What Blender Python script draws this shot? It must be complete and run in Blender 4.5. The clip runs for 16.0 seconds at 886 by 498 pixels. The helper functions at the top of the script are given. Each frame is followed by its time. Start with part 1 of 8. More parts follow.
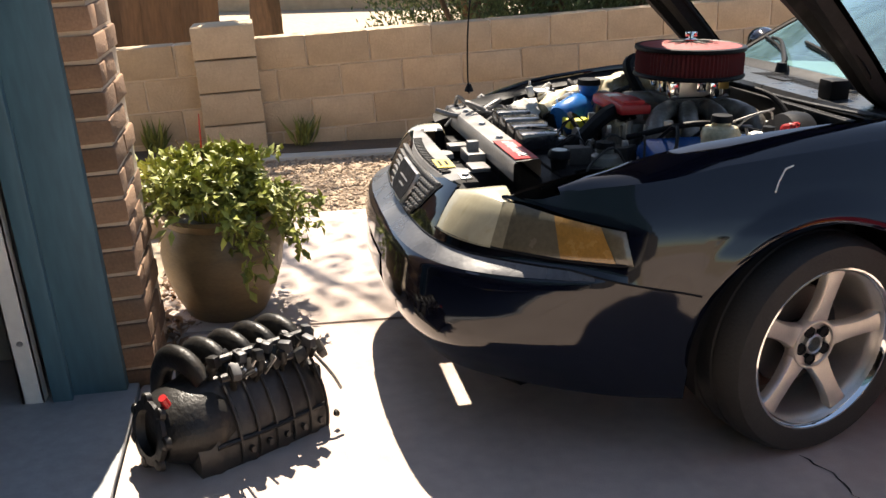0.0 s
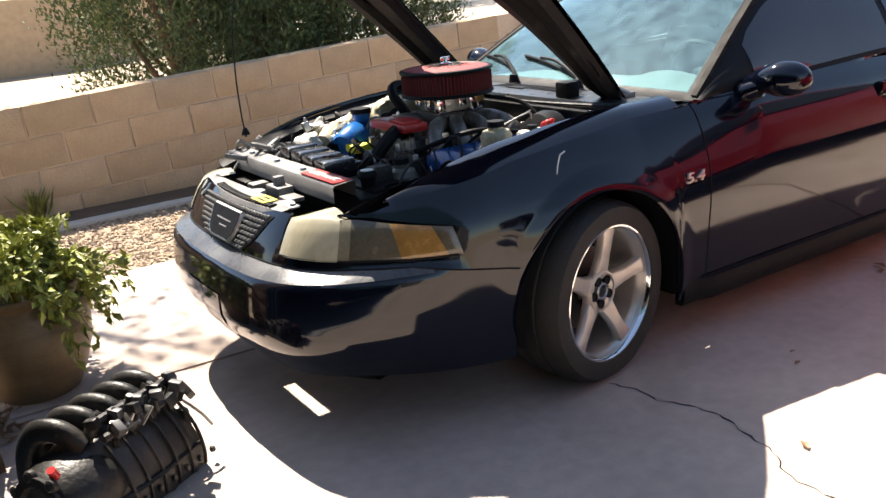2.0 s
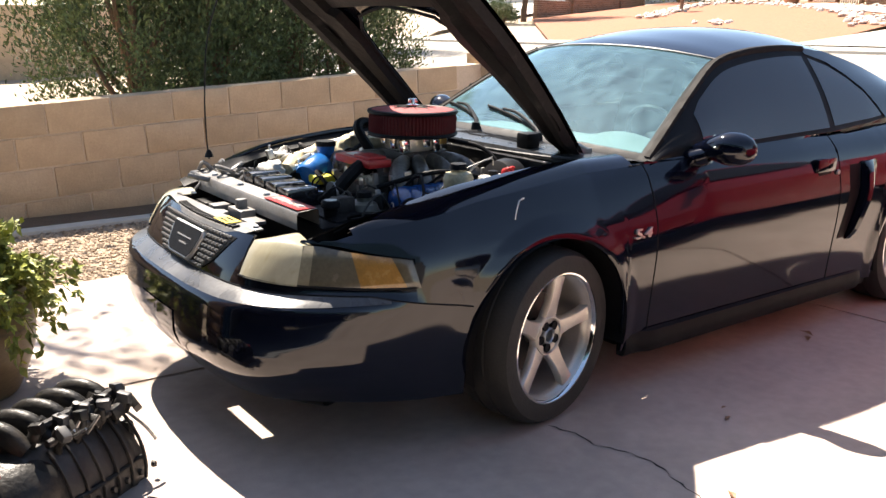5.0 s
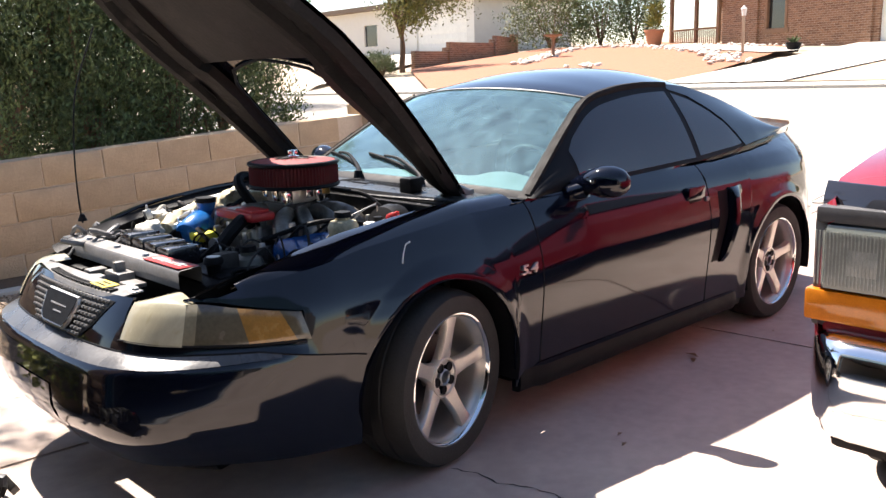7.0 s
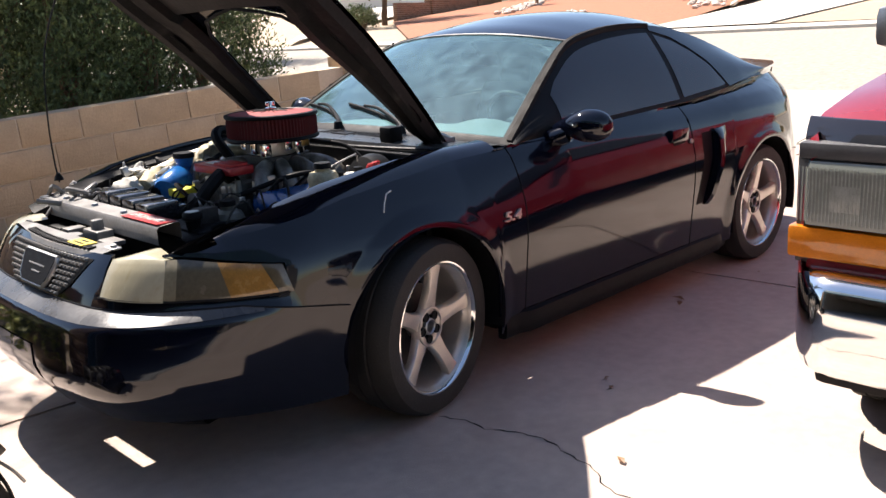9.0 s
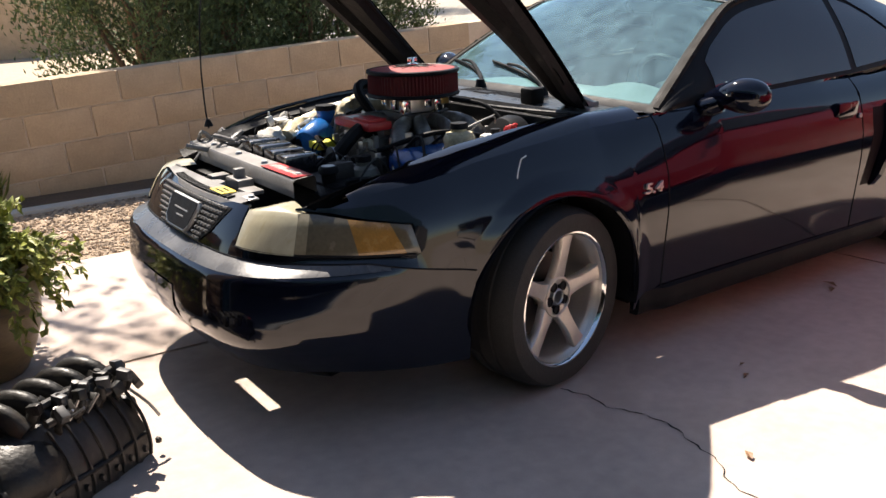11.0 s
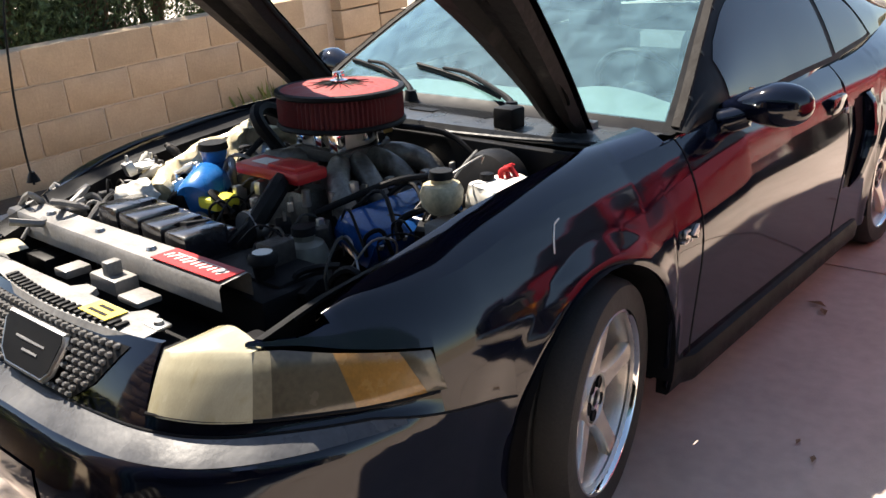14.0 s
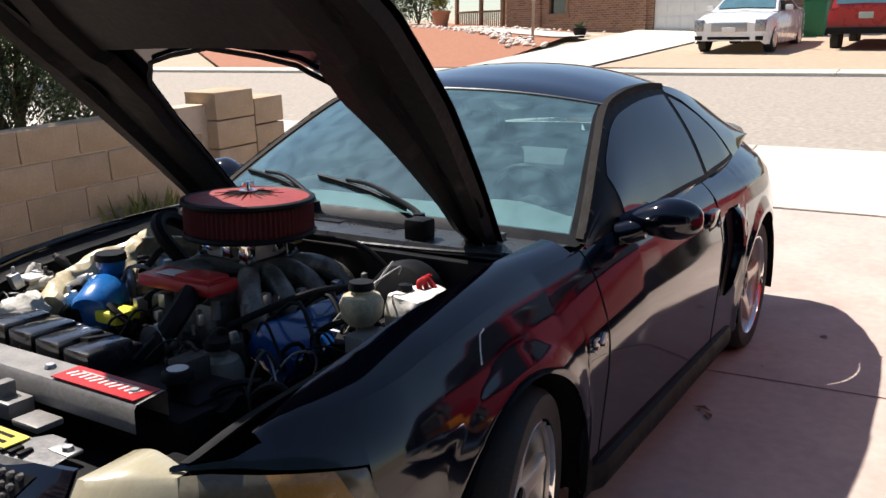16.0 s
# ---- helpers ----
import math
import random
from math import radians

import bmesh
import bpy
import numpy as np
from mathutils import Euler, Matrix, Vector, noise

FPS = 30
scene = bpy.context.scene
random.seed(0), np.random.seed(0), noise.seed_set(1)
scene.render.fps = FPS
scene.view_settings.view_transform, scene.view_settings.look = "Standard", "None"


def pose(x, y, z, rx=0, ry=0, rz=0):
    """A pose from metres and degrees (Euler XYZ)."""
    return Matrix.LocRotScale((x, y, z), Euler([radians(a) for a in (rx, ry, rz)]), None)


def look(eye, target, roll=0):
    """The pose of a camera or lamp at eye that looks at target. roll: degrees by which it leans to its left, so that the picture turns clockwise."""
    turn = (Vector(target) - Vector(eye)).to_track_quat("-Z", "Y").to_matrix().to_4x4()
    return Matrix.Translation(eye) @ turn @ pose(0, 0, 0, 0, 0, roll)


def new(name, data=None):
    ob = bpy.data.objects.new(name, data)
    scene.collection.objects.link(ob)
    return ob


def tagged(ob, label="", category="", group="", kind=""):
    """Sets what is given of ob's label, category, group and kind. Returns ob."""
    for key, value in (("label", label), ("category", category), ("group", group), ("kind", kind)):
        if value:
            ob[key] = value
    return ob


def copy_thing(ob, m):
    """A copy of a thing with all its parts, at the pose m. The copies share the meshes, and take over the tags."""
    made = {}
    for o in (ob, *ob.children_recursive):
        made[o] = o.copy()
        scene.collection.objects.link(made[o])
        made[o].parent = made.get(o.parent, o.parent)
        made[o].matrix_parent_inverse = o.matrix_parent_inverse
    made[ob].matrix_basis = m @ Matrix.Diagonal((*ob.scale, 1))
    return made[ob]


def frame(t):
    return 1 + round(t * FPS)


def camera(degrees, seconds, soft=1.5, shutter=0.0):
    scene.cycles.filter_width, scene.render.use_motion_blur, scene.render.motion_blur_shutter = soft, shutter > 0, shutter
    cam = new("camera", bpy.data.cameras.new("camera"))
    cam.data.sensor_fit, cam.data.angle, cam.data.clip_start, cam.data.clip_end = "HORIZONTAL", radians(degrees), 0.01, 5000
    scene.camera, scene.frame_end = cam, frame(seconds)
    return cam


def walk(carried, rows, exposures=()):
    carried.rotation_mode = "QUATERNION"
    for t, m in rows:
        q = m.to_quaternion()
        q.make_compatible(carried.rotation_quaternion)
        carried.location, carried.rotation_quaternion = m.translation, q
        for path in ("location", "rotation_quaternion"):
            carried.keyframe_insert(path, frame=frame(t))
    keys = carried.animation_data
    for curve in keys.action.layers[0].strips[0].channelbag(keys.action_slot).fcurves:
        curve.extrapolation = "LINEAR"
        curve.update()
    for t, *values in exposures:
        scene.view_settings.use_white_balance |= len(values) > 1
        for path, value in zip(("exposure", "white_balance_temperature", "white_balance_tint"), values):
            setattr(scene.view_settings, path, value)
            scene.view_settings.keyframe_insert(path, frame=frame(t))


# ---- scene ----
cam = camera(53.6, 16.0)
PATH = [
    (0, (-1.467, -2.846, 1.41), (-1.088, -0.996, 0.751), -0.5),
    (0.5, (-1.548, -2.949, 1.404), (-1.009, -1.141, 0.74), 0.6),
    (1, (-1.634, -3.094, 1.438), (-0.941, -1.316, 0.84), -1.1),
    (1.5, (-1.785, -3.084, 1.468), (-0.982, -1.35, 0.878), -2.9),
    (2, (-1.979, -2.995, 1.449), (-0.965, -1.381, 0.843), -5.0),
    (2.5, (-2.046, -2.989, 1.446), (-0.934, -1.441, 0.837), -1.7),
    (3, (-2.063, -2.984, 1.439), (-0.953, -1.435, 0.832), 0.8),
    (3.5, (-2.06, -3.0, 1.437), (-0.919, -1.463, 0.857), 1.0),
    (4, (-2.081, -3.02, 1.44), (-0.926, -1.476, 0.906), 1.1),
    (4.2, (-2.093, -3.022, 1.441), (-0.942, -1.474, 0.912), 1.0),
    (6.3, (-2.09, -3.039, 1.421), (-0.873, -1.518, 0.971), 0.5),
    (6.5, (-2.088, -3.03, 1.405), (-0.817, -1.549, 0.966), -0.3),
    (7, (-2.077, -3.041, 1.424), (-0.722, -1.625, 1.023), -1.5),
    (7.5, (-2.068, -3.051, 1.418), (-0.67, -1.677, 1.024), -1.9),
    (8, (-2.058, -3.05, 1.403), (-0.645, -1.694, 0.998), -2.5),
    (8.5, (-2.046, -3.053, 1.406), (-0.637, -1.707, 0.957), -2.8),
    (9, (-2.045, -3.042, 1.396), (-0.692, -1.657, 0.893), -3.0),
    (9.5, (-2.053, -3.037, 1.413), (-0.813, -1.566, 0.865), -3.1),
    (10, (-2.05, -3.047, 1.41), (-0.865, -1.534, 0.854), -3.2),
    (10.2, (-2.048, -3.043, 1.412), (-0.87, -1.529, 0.845), -3.2),
    (12.3, (-1.816, -2.679, 1.475), (-0.892, -1.016, 0.858), 0.8),
    (12.5, (-1.815, -2.564, 1.485), (-0.789, -0.944, 0.918), -0.8),
    (13, (-1.749, -2.363, 1.457), (-0.569, -0.846, 0.906), -2.8),
    (13.5, (-1.658, -2.132, 1.485), (-0.381, -0.708, 0.901), -1.9),
    (14, (-1.742, -1.877, 1.494), (-0.327, -0.643, 0.804), -2.4),
    (14.5, (-1.789, -1.773, 1.517), (-0.159, -0.778, 0.922), -2.9),
    (15, (-1.817, -1.756, 1.504), (-0.082, -0.863, 1.068), -0.2),
    (15.5, (-1.807, -1.762, 1.504), (-0.073, -0.858, 1.084), 0.1),
    (16, (-1.822, -1.741, 1.495), (-0.158, -0.73, 1.039), 0.0),
]
walk(cam, [(t, look(eye, target, roll)) for t, eye, target, roll in PATH],
     exposures=[(0, 1.58, 7450, 12), (0.5, 1.63, 7250, 12), (1.5, 1.74, 7150, 11), (3.5, 1.82, 7200, 12), (6.5, 1.83, 7000, 13), (7, 1.73, 6850, 14), (8, 1.48, 6850, 15), (9.5, 1.33, 6850, 14), (10, 1.28, 6900, 14),
                (12.5, 1.56, 7350, 11), (13.5, 1.72, 7250, 11), (14.5, 1.75, 6950, 12), (15, 1.30, 6700, 13), (16, 0.86, 6650, 13)])

# ---- light ----
world = bpy.data.worlds.new("sky")
scene.world = world
world.use_nodes = True
SUN_TO = Vector((0.06, 0.66, 0.93)).normalized()
_n = world.node_tree.nodes
_sky = _n.new("ShaderNodeTexSky")
_sky.sky_type = "NISHITA"
_sky.sun_disc = False
_sky.sun_elevation = math.asin(SUN_TO.z)
_sky.sun_rotation = math.atan2(SUN_TO.x, SUN_TO.y)
_sky.dust_density = 0.4
_sky.ozone_density = 1.6
_n["Background"].inputs["Strength"].default_value = 0.075
world.node_tree.links.new(_sky.outputs[0], _n["Background"].inputs["Color"])
_sl = bpy.data.lights.new("sun", "SUN")
_sl.energy, _sl.angle, _sl.color = 5.0, radians(0.55), (1.0, 0.95, 0.88)
sun = new("sun", _sl)
sun.matrix_world = look(SUN_TO * 20, (0, 0, 0))


# ---- materials ----
def mat(name, color, rough=0.6, metal=0.0, vary=0.12, scale=6.0, bump=0.0, bump_scale=60.0, spec=0.5, coat=0.0, tint=None,
        stain=None, stain_scale=1.2, stain_at=0.55, per_piece=0.0, island=0.0, rough_vary=0.08, trans=0.0, ior=1.45, alpha=1.0, stretch=(1, 1, 1)):
    """A surface with grain at two scales, stains, relief and an optional clear coat."""
    m = bpy.data.materials.new(name)
    m.use_nodes = True
    t = m.node_tree
    b = t.nodes["Principled BSDF"]
    L = t.links.new
    co = t.nodes.new("ShaderNodeTexCoord")
    mp = t.nodes.new("ShaderNodeMapping")
    mp.inputs["Scale"].default_value = stretch
    L(co.outputs["Object"], mp.inputs["Vector"])
    n1 = t.nodes.new("ShaderNodeTexNoise")
    n1.inputs["Scale"].default_value, n1.inputs["Detail"].default_value = scale, 6.0
    L(mp.outputs[0], n1.inputs["Vector"])
    n2 = t.nodes.new("ShaderNodeTexNoise")
    n2.inputs["Scale"].default_value, n2.inputs["Detail"].default_value = scale * 9, 4.0
    L(mp.outputs[0], n2.inputs["Vector"])
    c = tuple(color) + (1,)
    d = tuple((tint or color)) + (1,)
    base = t.nodes.new("ShaderNodeMix")
    base.data_type = "RGBA"
    base.inputs[6].default_value, base.inputs[7].default_value = c, d
    L(n1.outputs["Fac"], base.inputs[0])
    out = base.outputs[2]
    mx = t.nodes.new("ShaderNodeMath")
    mx.operation = "ADD"
    L(n1.outputs["Fac"], mx.inputs[0])
    L(n2.outputs["Fac"], mx.inputs[1])
    rg = t.nodes.new("ShaderNodeMapRange")
    rg.inputs[1].default_value, rg.inputs[2].default_value = 0.6, 1.4
    rg.inputs[3].default_value, rg.inputs[4].default_value = 1 - vary, 1 + vary
    L(mx.outputs[0], rg.inputs[0])
    value = rg.outputs[0]
    for amount, node, key in ((per_piece, "ShaderNodeObjectInfo", "Random"), (island, "ShaderNodeNewGeometry", "Random Per Island")):
        if amount:
            oi = t.nodes.new(node)
            r2 = t.nodes.new("ShaderNodeMapRange")
            r2.inputs[3].default_value, r2.inputs[4].default_value = 1 - amount, 1 + amount
            L(oi.outputs[key], r2.inputs[0])
            mm = t.nodes.new("ShaderNodeMath")
            mm.operation = "MULTIPLY"
            L(value, mm.inputs[0])
            L(r2.outputs[0], mm.inputs[1])
            value = mm.outputs[0]
    sc = t.nodes.new("ShaderNodeVectorMath")
    sc.operation = "SCALE"
    L(out, sc.inputs[0])
    L(value, sc.inputs["Scale"])
    out = sc.outputs[0]
    if stain:
        n3 = t.nodes.new("ShaderNodeTexNoise")
        n3.inputs["Scale"].default_value, n3.inputs["Detail"].default_value, n3.inputs["Distortion"].default_value = stain_scale, 8.0, 0.6
        L(mp.outputs[0], n3.inputs["Vector"])
        r3 = t.nodes.new("ShaderNodeMapRange")
        r3.inputs[1].default_value, r3.inputs[2].default_value = stain_at, stain_at + 0.18
        L(n3.outputs["Fac"], r3.inputs[0])
        m3 = t.nodes.new("ShaderNodeMix")
        m3.data_type = "RGBA"
        L(r3.outputs[0], m3.inputs[0])
        L(out, m3.inputs[6])
        m3.inputs[7].default_value = tuple(stain) + (1,)
        out = m3.outputs[2]
    L(out, b.inputs["Base Color"])
    rr = t.nodes.new("ShaderNodeMapRange")
    rr.inputs[1].default_value, rr.inputs[2].default_value = 0.3, 0.7
    rr.inputs[3].default_value, rr.inputs[4].default_value = max(0.0, rough - rough_vary), min(1.0, rough + rough_vary)
    L(n1.outputs["Fac"], rr.inputs[0])
    L(rr.outputs[0], b.inputs["Roughness"])
    b.inputs["Metallic"].default_value = metal
    b.inputs["Specular IOR Level"].default_value = spec
    b.inputs["Coat Weight"].default_value = coat
    b.inputs["Coat Roughness"].default_value = 0.03
    b.inputs["Transmission Weight"].default_value = trans
    b.inputs["IOR"].default_value = ior
    b.inputs["Alpha"].default_value = alpha
    if bump:
        n4 = t.nodes.new("ShaderNodeTexNoise")
        n4.inputs["Scale"].default_value, n4.inputs["Detail"].default_value = bump_scale, 5.0
        L(mp.outputs[0], n4.inputs["Vector"])
        bp = t.nodes.new("ShaderNodeBump")
        bp.inputs["Strength"].default_value, bp.inputs["Distance"].default_value = bump, 0.01
        L(n4.outputs["Fac"], bp.inputs["Height"])
        L(bp.outputs[0], b.inputs["Normal"])
    return m


def glass(name, color, dust_glare=0.0, ior=1.5):
    """A pane: tinted see-through mixed with gloss by the angle, under a dusty film tinted for sky glare."""
    m = bpy.data.materials.new(name)
    m.use_nodes = True
    t = m.node_tree
    t.nodes.remove(t.nodes["Principled BSDF"])
    L = t.links.new
    tr, gl, fr, mix, df, mx2, nz, mr, co = (t.nodes.new("ShaderNode" + k) for k in ("BsdfTransparent", "BsdfGlossy", "Fresnel", "MixShader", "BsdfDiffuse", "MixShader", "TexNoise", "MapRange", "TexCoord"))
    tr.inputs[0].default_value = tuple(color) + (1,)
    gl.inputs["Roughness"].default_value = 0.02
    # Bluish gloss and teal film: sky reflection put into the dusty pane's colours.
    gl.inputs["Color"].default_value = (0.80, 0.96, 1.0, 1)
    fr.inputs[0].default_value = ior
    df.inputs[0].default_value = (0.26, 0.47, 0.54, 1)
    nz.inputs["Scale"].default_value, nz.inputs["Detail"].default_value, nz.inputs["Distortion"].default_value = 13.0, 12.0, 0.6
    L(co.outputs["Object"], nz.inputs["Vector"])
    mr.inputs[1].default_value, mr.inputs[2].default_value, mr.inputs[3].default_value, mr.inputs[4].default_value = 0.30, 0.75, dust_glare * 0.55, dust_glare * 1.5
    L(nz.outputs["Fac"], mr.inputs[0])
    L(fr.outputs[0], mix.inputs[0])
    L(tr.outputs[0], mix.inputs[1])
    L(gl.outputs[0], mix.inputs[2])
    L(mr.outputs[0], mx2.inputs[0])
    L(mix.outputs[0], mx2.inputs[1])
    L(df.outputs[0], mx2.inputs[2])
    L(mx2.outputs[0], t.nodes["Material Output"].inputs[0])
    return m


M_CONC = mat("driveway concrete", (0.41, 0.325, 0.28), 0.9, vary=0.14, scale=2.0, bump=0.25, bump_scale=180, stain=(0.28, 0.215, 0.18), stain_scale=0.8, stain_at=0.6, tint=(0.47, 0.395, 0.35))
M_WALK = mat("pale concrete", (0.50, 0.46, 0.40), 0.9, vary=0.12, scale=2.5, bump=0.2, bump_scale=150)
M_GARFLOOR = mat("garage slab", (0.30, 0.31, 0.32), 0.8, vary=0.15, scale=3, bump=0.15)
M_ASPH = mat("street asphalt", (0.27, 0.235, 0.195), 0.95, vary=0.25, scale=14, bump=0.5, bump_scale=120, tint=(0.36, 0.32, 0.27))
M_DIRT = mat("pale dirt", (0.42, 0.34, 0.25), 0.95, vary=0.25, scale=1.5, bump=0.5, bump_scale=40, tint=(0.34, 0.26, 0.18))
M_REDYARD = mat("red crushed rock", (0.27, 0.105, 0.055), 0.95, vary=0.3, scale=9, bump=0.7, bump_scale=30, tint=(0.34, 0.15, 0.085))
M_BLOCK = mat("tan slump block", (0.44, 0.315, 0.20), 0.92, vary=0.14, scale=7, bump=0.5, bump_scale=70, per_piece=0.09, tint=(0.50, 0.37, 0.245))
M_MORTAR = mat("wall mortar", (0.58, 0.46, 0.34), 0.95, vary=0.12, bump=0.3)
M_PAINT = mat("black car paint", (0.002, 0.003, 0.008), 0.08, vary=0.3, scale=3, spec=0.06, coat=1.0, rough_vary=0.03)
M_PAINT.node_tree.nodes["Principled BSDF"].inputs["Coat Roughness"].default_value = 0.065
M_BLACK = mat("black plastic", (0.009, 0.009, 0.010), 0.5, vary=0.3, scale=20, spec=0.12, bump=0.1, bump_scale=300)
M_RUBBER = mat("tyre rubber", (0.018, 0.017, 0.016), 0.75, vary=0.3, scale=15, bump=0.2, bump_scale=120)
M_ALLOY = mat("machined alloy", (0.62, 0.58, 0.53), 0.36, metal=0.85, vary=0.1, scale=25)
M_CHROME = mat("chrome", (0.85, 0.85, 0.84), 0.06, metal=1.0, vary=0.04)
M_STEEL = mat("dull steel", (0.36, 0.36, 0.36), 0.42, metal=1.0, vary=0.25, scale=20)
M_WGLASS = glass("windscreen glass", (0.48, 0.86, 0.88), 0.17, 1.85)
M_TINT = glass("smoked window glass", (0.10, 0.10, 0.11), 0.02)
M_SIDEGLASS = mat("smoked window", (0.024, 0.024, 0.025), 0.03, vary=0.1, spec=0.9, rough_vary=0.0)
M_COWL_TRIM = mat("worn grey trim", (0.10, 0.10, 0.105), 0.45, vary=0.3, scale=15)


# ---- builders ----
def mesh_of(name, bm, material, smooth=True):
    me = bpy.data.meshes.new(name)
    bm.to_mesh(me)
    bm.free()
    for m in material if isinstance(material, (list, tuple)) else (material,):
        me.materials.append(m)
    if smooth:
        me.polygons.foreach_set("use_smooth", [True] * len(me.polygons))
        me.set_sharp_from_angle(angle=radians(38))
    return me


def part(name, bm, material, parent, label="", smooth=True, at=None):
    ob = new(name, mesh_of(name, bm, material, smooth))
    ob.parent = parent
    if at is not None:
        ob.matrix_basis = at
    return tagged(ob, label)


def pieces(name, bm, material, parent, label=""):
    """Each loose piece of a bmesh becomes a part of its own."""
    bm.verts.ensure_lookup_table()
    left, made = set(bm.verts), []
    for start in list(bm.verts):
        if start not in left:
            continue
        island, stack = [], [start]
        left.discard(start)
        while stack:
            v = stack.pop()
            island.append(v)
            for e in v.link_edges:
                w = e.other_vert(v)
                if w in left:
                    left.discard(w)
                    stack.append(w)
        index = {v: k for k, v in enumerate(island)}
        one = bmesh.new()
        vs = [one.verts.new(v.co) for v in island]
        for f in {f for v in island for f in v.link_faces}:
            one.faces.new([vs[index[v]] for v in f.verts])
        made.append(part(name, one, material, parent, label))
    bm.free()
    return made


def thing(name, label, category, group="", kind="", at=None):
    ob = tagged(new(name), label, category, group, kind)
    if at is not None:
        ob.matrix_basis = at
    return ob


def solid(name, bm, material, label, category, group="", kind="", smooth=True, at=None):
    ob = tagged(new(name, mesh_of(name, bm, material, smooth)), label, category, group, kind)
    if at is not None:
        ob.matrix_basis = at
    return ob


def add_box(bm, x0, x1, y0, y1, z0, z1, bevel=0.0, m=None, mi=0):
    r = bmesh.ops.create_cube(bm, size=1.0)
    vs = r["verts"]
    for v in vs:
        v.co = Vector(((x0 + x1) / 2 + v.co.x * (x1 - x0), (y0 + y1) / 2 + v.co.y * (y1 - y0), (z0 + z1) / 2 + v.co.z * (z1 - z0)))
    faces = list({f for v in vs for f in v.link_faces})
    if bevel:
        es = list({e for v in vs for e in v.link_edges})
        out = bmesh.ops.bevel(bm, geom=es, offset=bevel, segments=2, profile=0.6, affect="EDGES")
        vs = list({v for f in out["faces"] for v in f.verts} | {v for v in vs if v.is_valid})
        faces = list({f for v in vs for f in v.link_faces})
    for f in faces:
        f.material_index = mi
    if m is not None:
        bmesh.ops.transform(bm, matrix=m, verts=vs)
    return vs


def box(x0, x1, y0, y1, z0, z1, bevel=0.0, m=None):
    bm = bmesh.new()
    add_box(bm, x0, x1, y0, y1, z0, z1, bevel, m)
    return bm


def add_lathe(bm, profile, n=32, m=None, mi=0, closed=False):
    """Turns (radius, height) pairs round z."""
    rings = []
    for r, z in profile:
        if r < 1e-6:
            rings.append([bm.verts.new((0, 0, z))])
        else:
            rings.append([bm.verts.new((r * math.cos(2 * math.pi * i / n), r * math.sin(2 * math.pi * i / n), z)) for i in range(n)])
    pairs = list(zip(rings, rings[1:])) + ([(rings[-1], rings[0])] if closed else [])
    for a, b in pairs:
        for i in range(n):
            j = (i + 1) % n
            q = [a[i % len(a)], a[j % len(a)], b[j % len(b)], b[i % len(b)]]
            q = [v for k, v in enumerate(q) if v not in q[:k]]
            if len(q) > 2:
                f = bm.faces.new(q)
                f.material_index = mi
    vs = [v for r in rings for v in r]
    if m is not None:
        bmesh.ops.transform(bm, matrix=m, verts=vs)
    return vs


def lathe(profile, n=32, m=None, closed=False):
    bm = bmesh.new()
    add_lathe(bm, profile, n, m, 0, closed)
    return bm


def spline(pts, n):
    """n points along a Catmull-Rom curve, evenly spaced by length."""
    P = [Vector(p) for p in pts]
    P = [2 * P[0] - P[1]] + P + [2 * P[-1] - P[-2]]
    fine = []
    for i in range(1, len(P) - 2):
        for k in range(24):
            t = k / 24
            a, b, c, d = P[i - 1:i + 3]
            fine.append(0.5 * (2 * b + (c - a) * t + (2 * a - 5 * b + 4 * c - d) * t * t + (3 * b - a - 3 * c + d) * t ** 3))
    fine.append(P[-2])
    s = [0.0]
    for a, b in zip(fine, fine[1:]):
        s.append(s[-1] + (b - a).length)
    out, k = [], 0
    for i in range(n):
        want = s[-1] * i / (n - 1)
        while k < len(s) - 2 and s[k + 1] < want:
            k += 1
        f = (want - s[k]) / max(1e-9, s[k + 1] - s[k])
        out.append(fine[k].lerp(fine[k + 1], min(1, max(0, f))))
    return out


def add_tube(bm, pts, r, n=8, steps=0, mi=0, taper=None, caps=True):
    """A round tube along pts (smoothed when steps is given)."""
    P = spline(pts, steps) if steps else [Vector(p) for p in pts]
    rings, up = [], None
    for i, p in enumerate(P):
        d = (P[min(i + 1, len(P) - 1)] - P[max(i - 1, 0)]).normalized()
        if up is None:
            up = d.orthogonal().normalized()
        up = (up - d * up.dot(d)).normalized()
        w = d.cross(up)
        k = r if taper is None else r + (taper - r) * i / (len(P) - 1)
        rings.append([bm.verts.new(p + k * (math.cos(2 * math.pi * j / n) * up + math.sin(2 * math.pi * j / n) * w)) for j in range(n)])
    for a, b in zip(rings, rings[1:]):
        for j in range(n):
            bm.faces.new((a[j], a[(j + 1) % n], b[(j + 1) % n], b[j])).material_index = mi
    if caps:
        for rg, flip in ((rings[0], True), (rings[-1], False)):
            bm.faces.new(rg[::-1] if flip else rg).material_index = mi
    return rings


def tube(pts, r, n=8, steps=0, taper=None):
    bm = bmesh.new()
    add_tube(bm, pts, r, n, steps, 0, taper)
    return bm


def add_grid(bm, rows, mi=0, flip=False):
    V = [[bm.verts.new(p) for p in r] for r in rows]
    for a, b in zip(V, V[1:]):
        for i in range(len(a) - 1):
            q = (a[i], a[i + 1], b[i + 1], b[i])
            bm.faces.new(q[::-1] if flip else q).material_index = mi
    return V


def interp(x, xs, ys):
    return float(np.interp(x, xs, ys))


# ---- ground and walls ----
def ground_z(x, y=0.0):
    """The driveway is flat by the cars, then bends up to the street and the yards beyond."""
    return 0.0 if x < 2.6 else 0.035 * (x - 2.6) ** 2 if x < 3.6 else 0.07 * (x - 3.1)


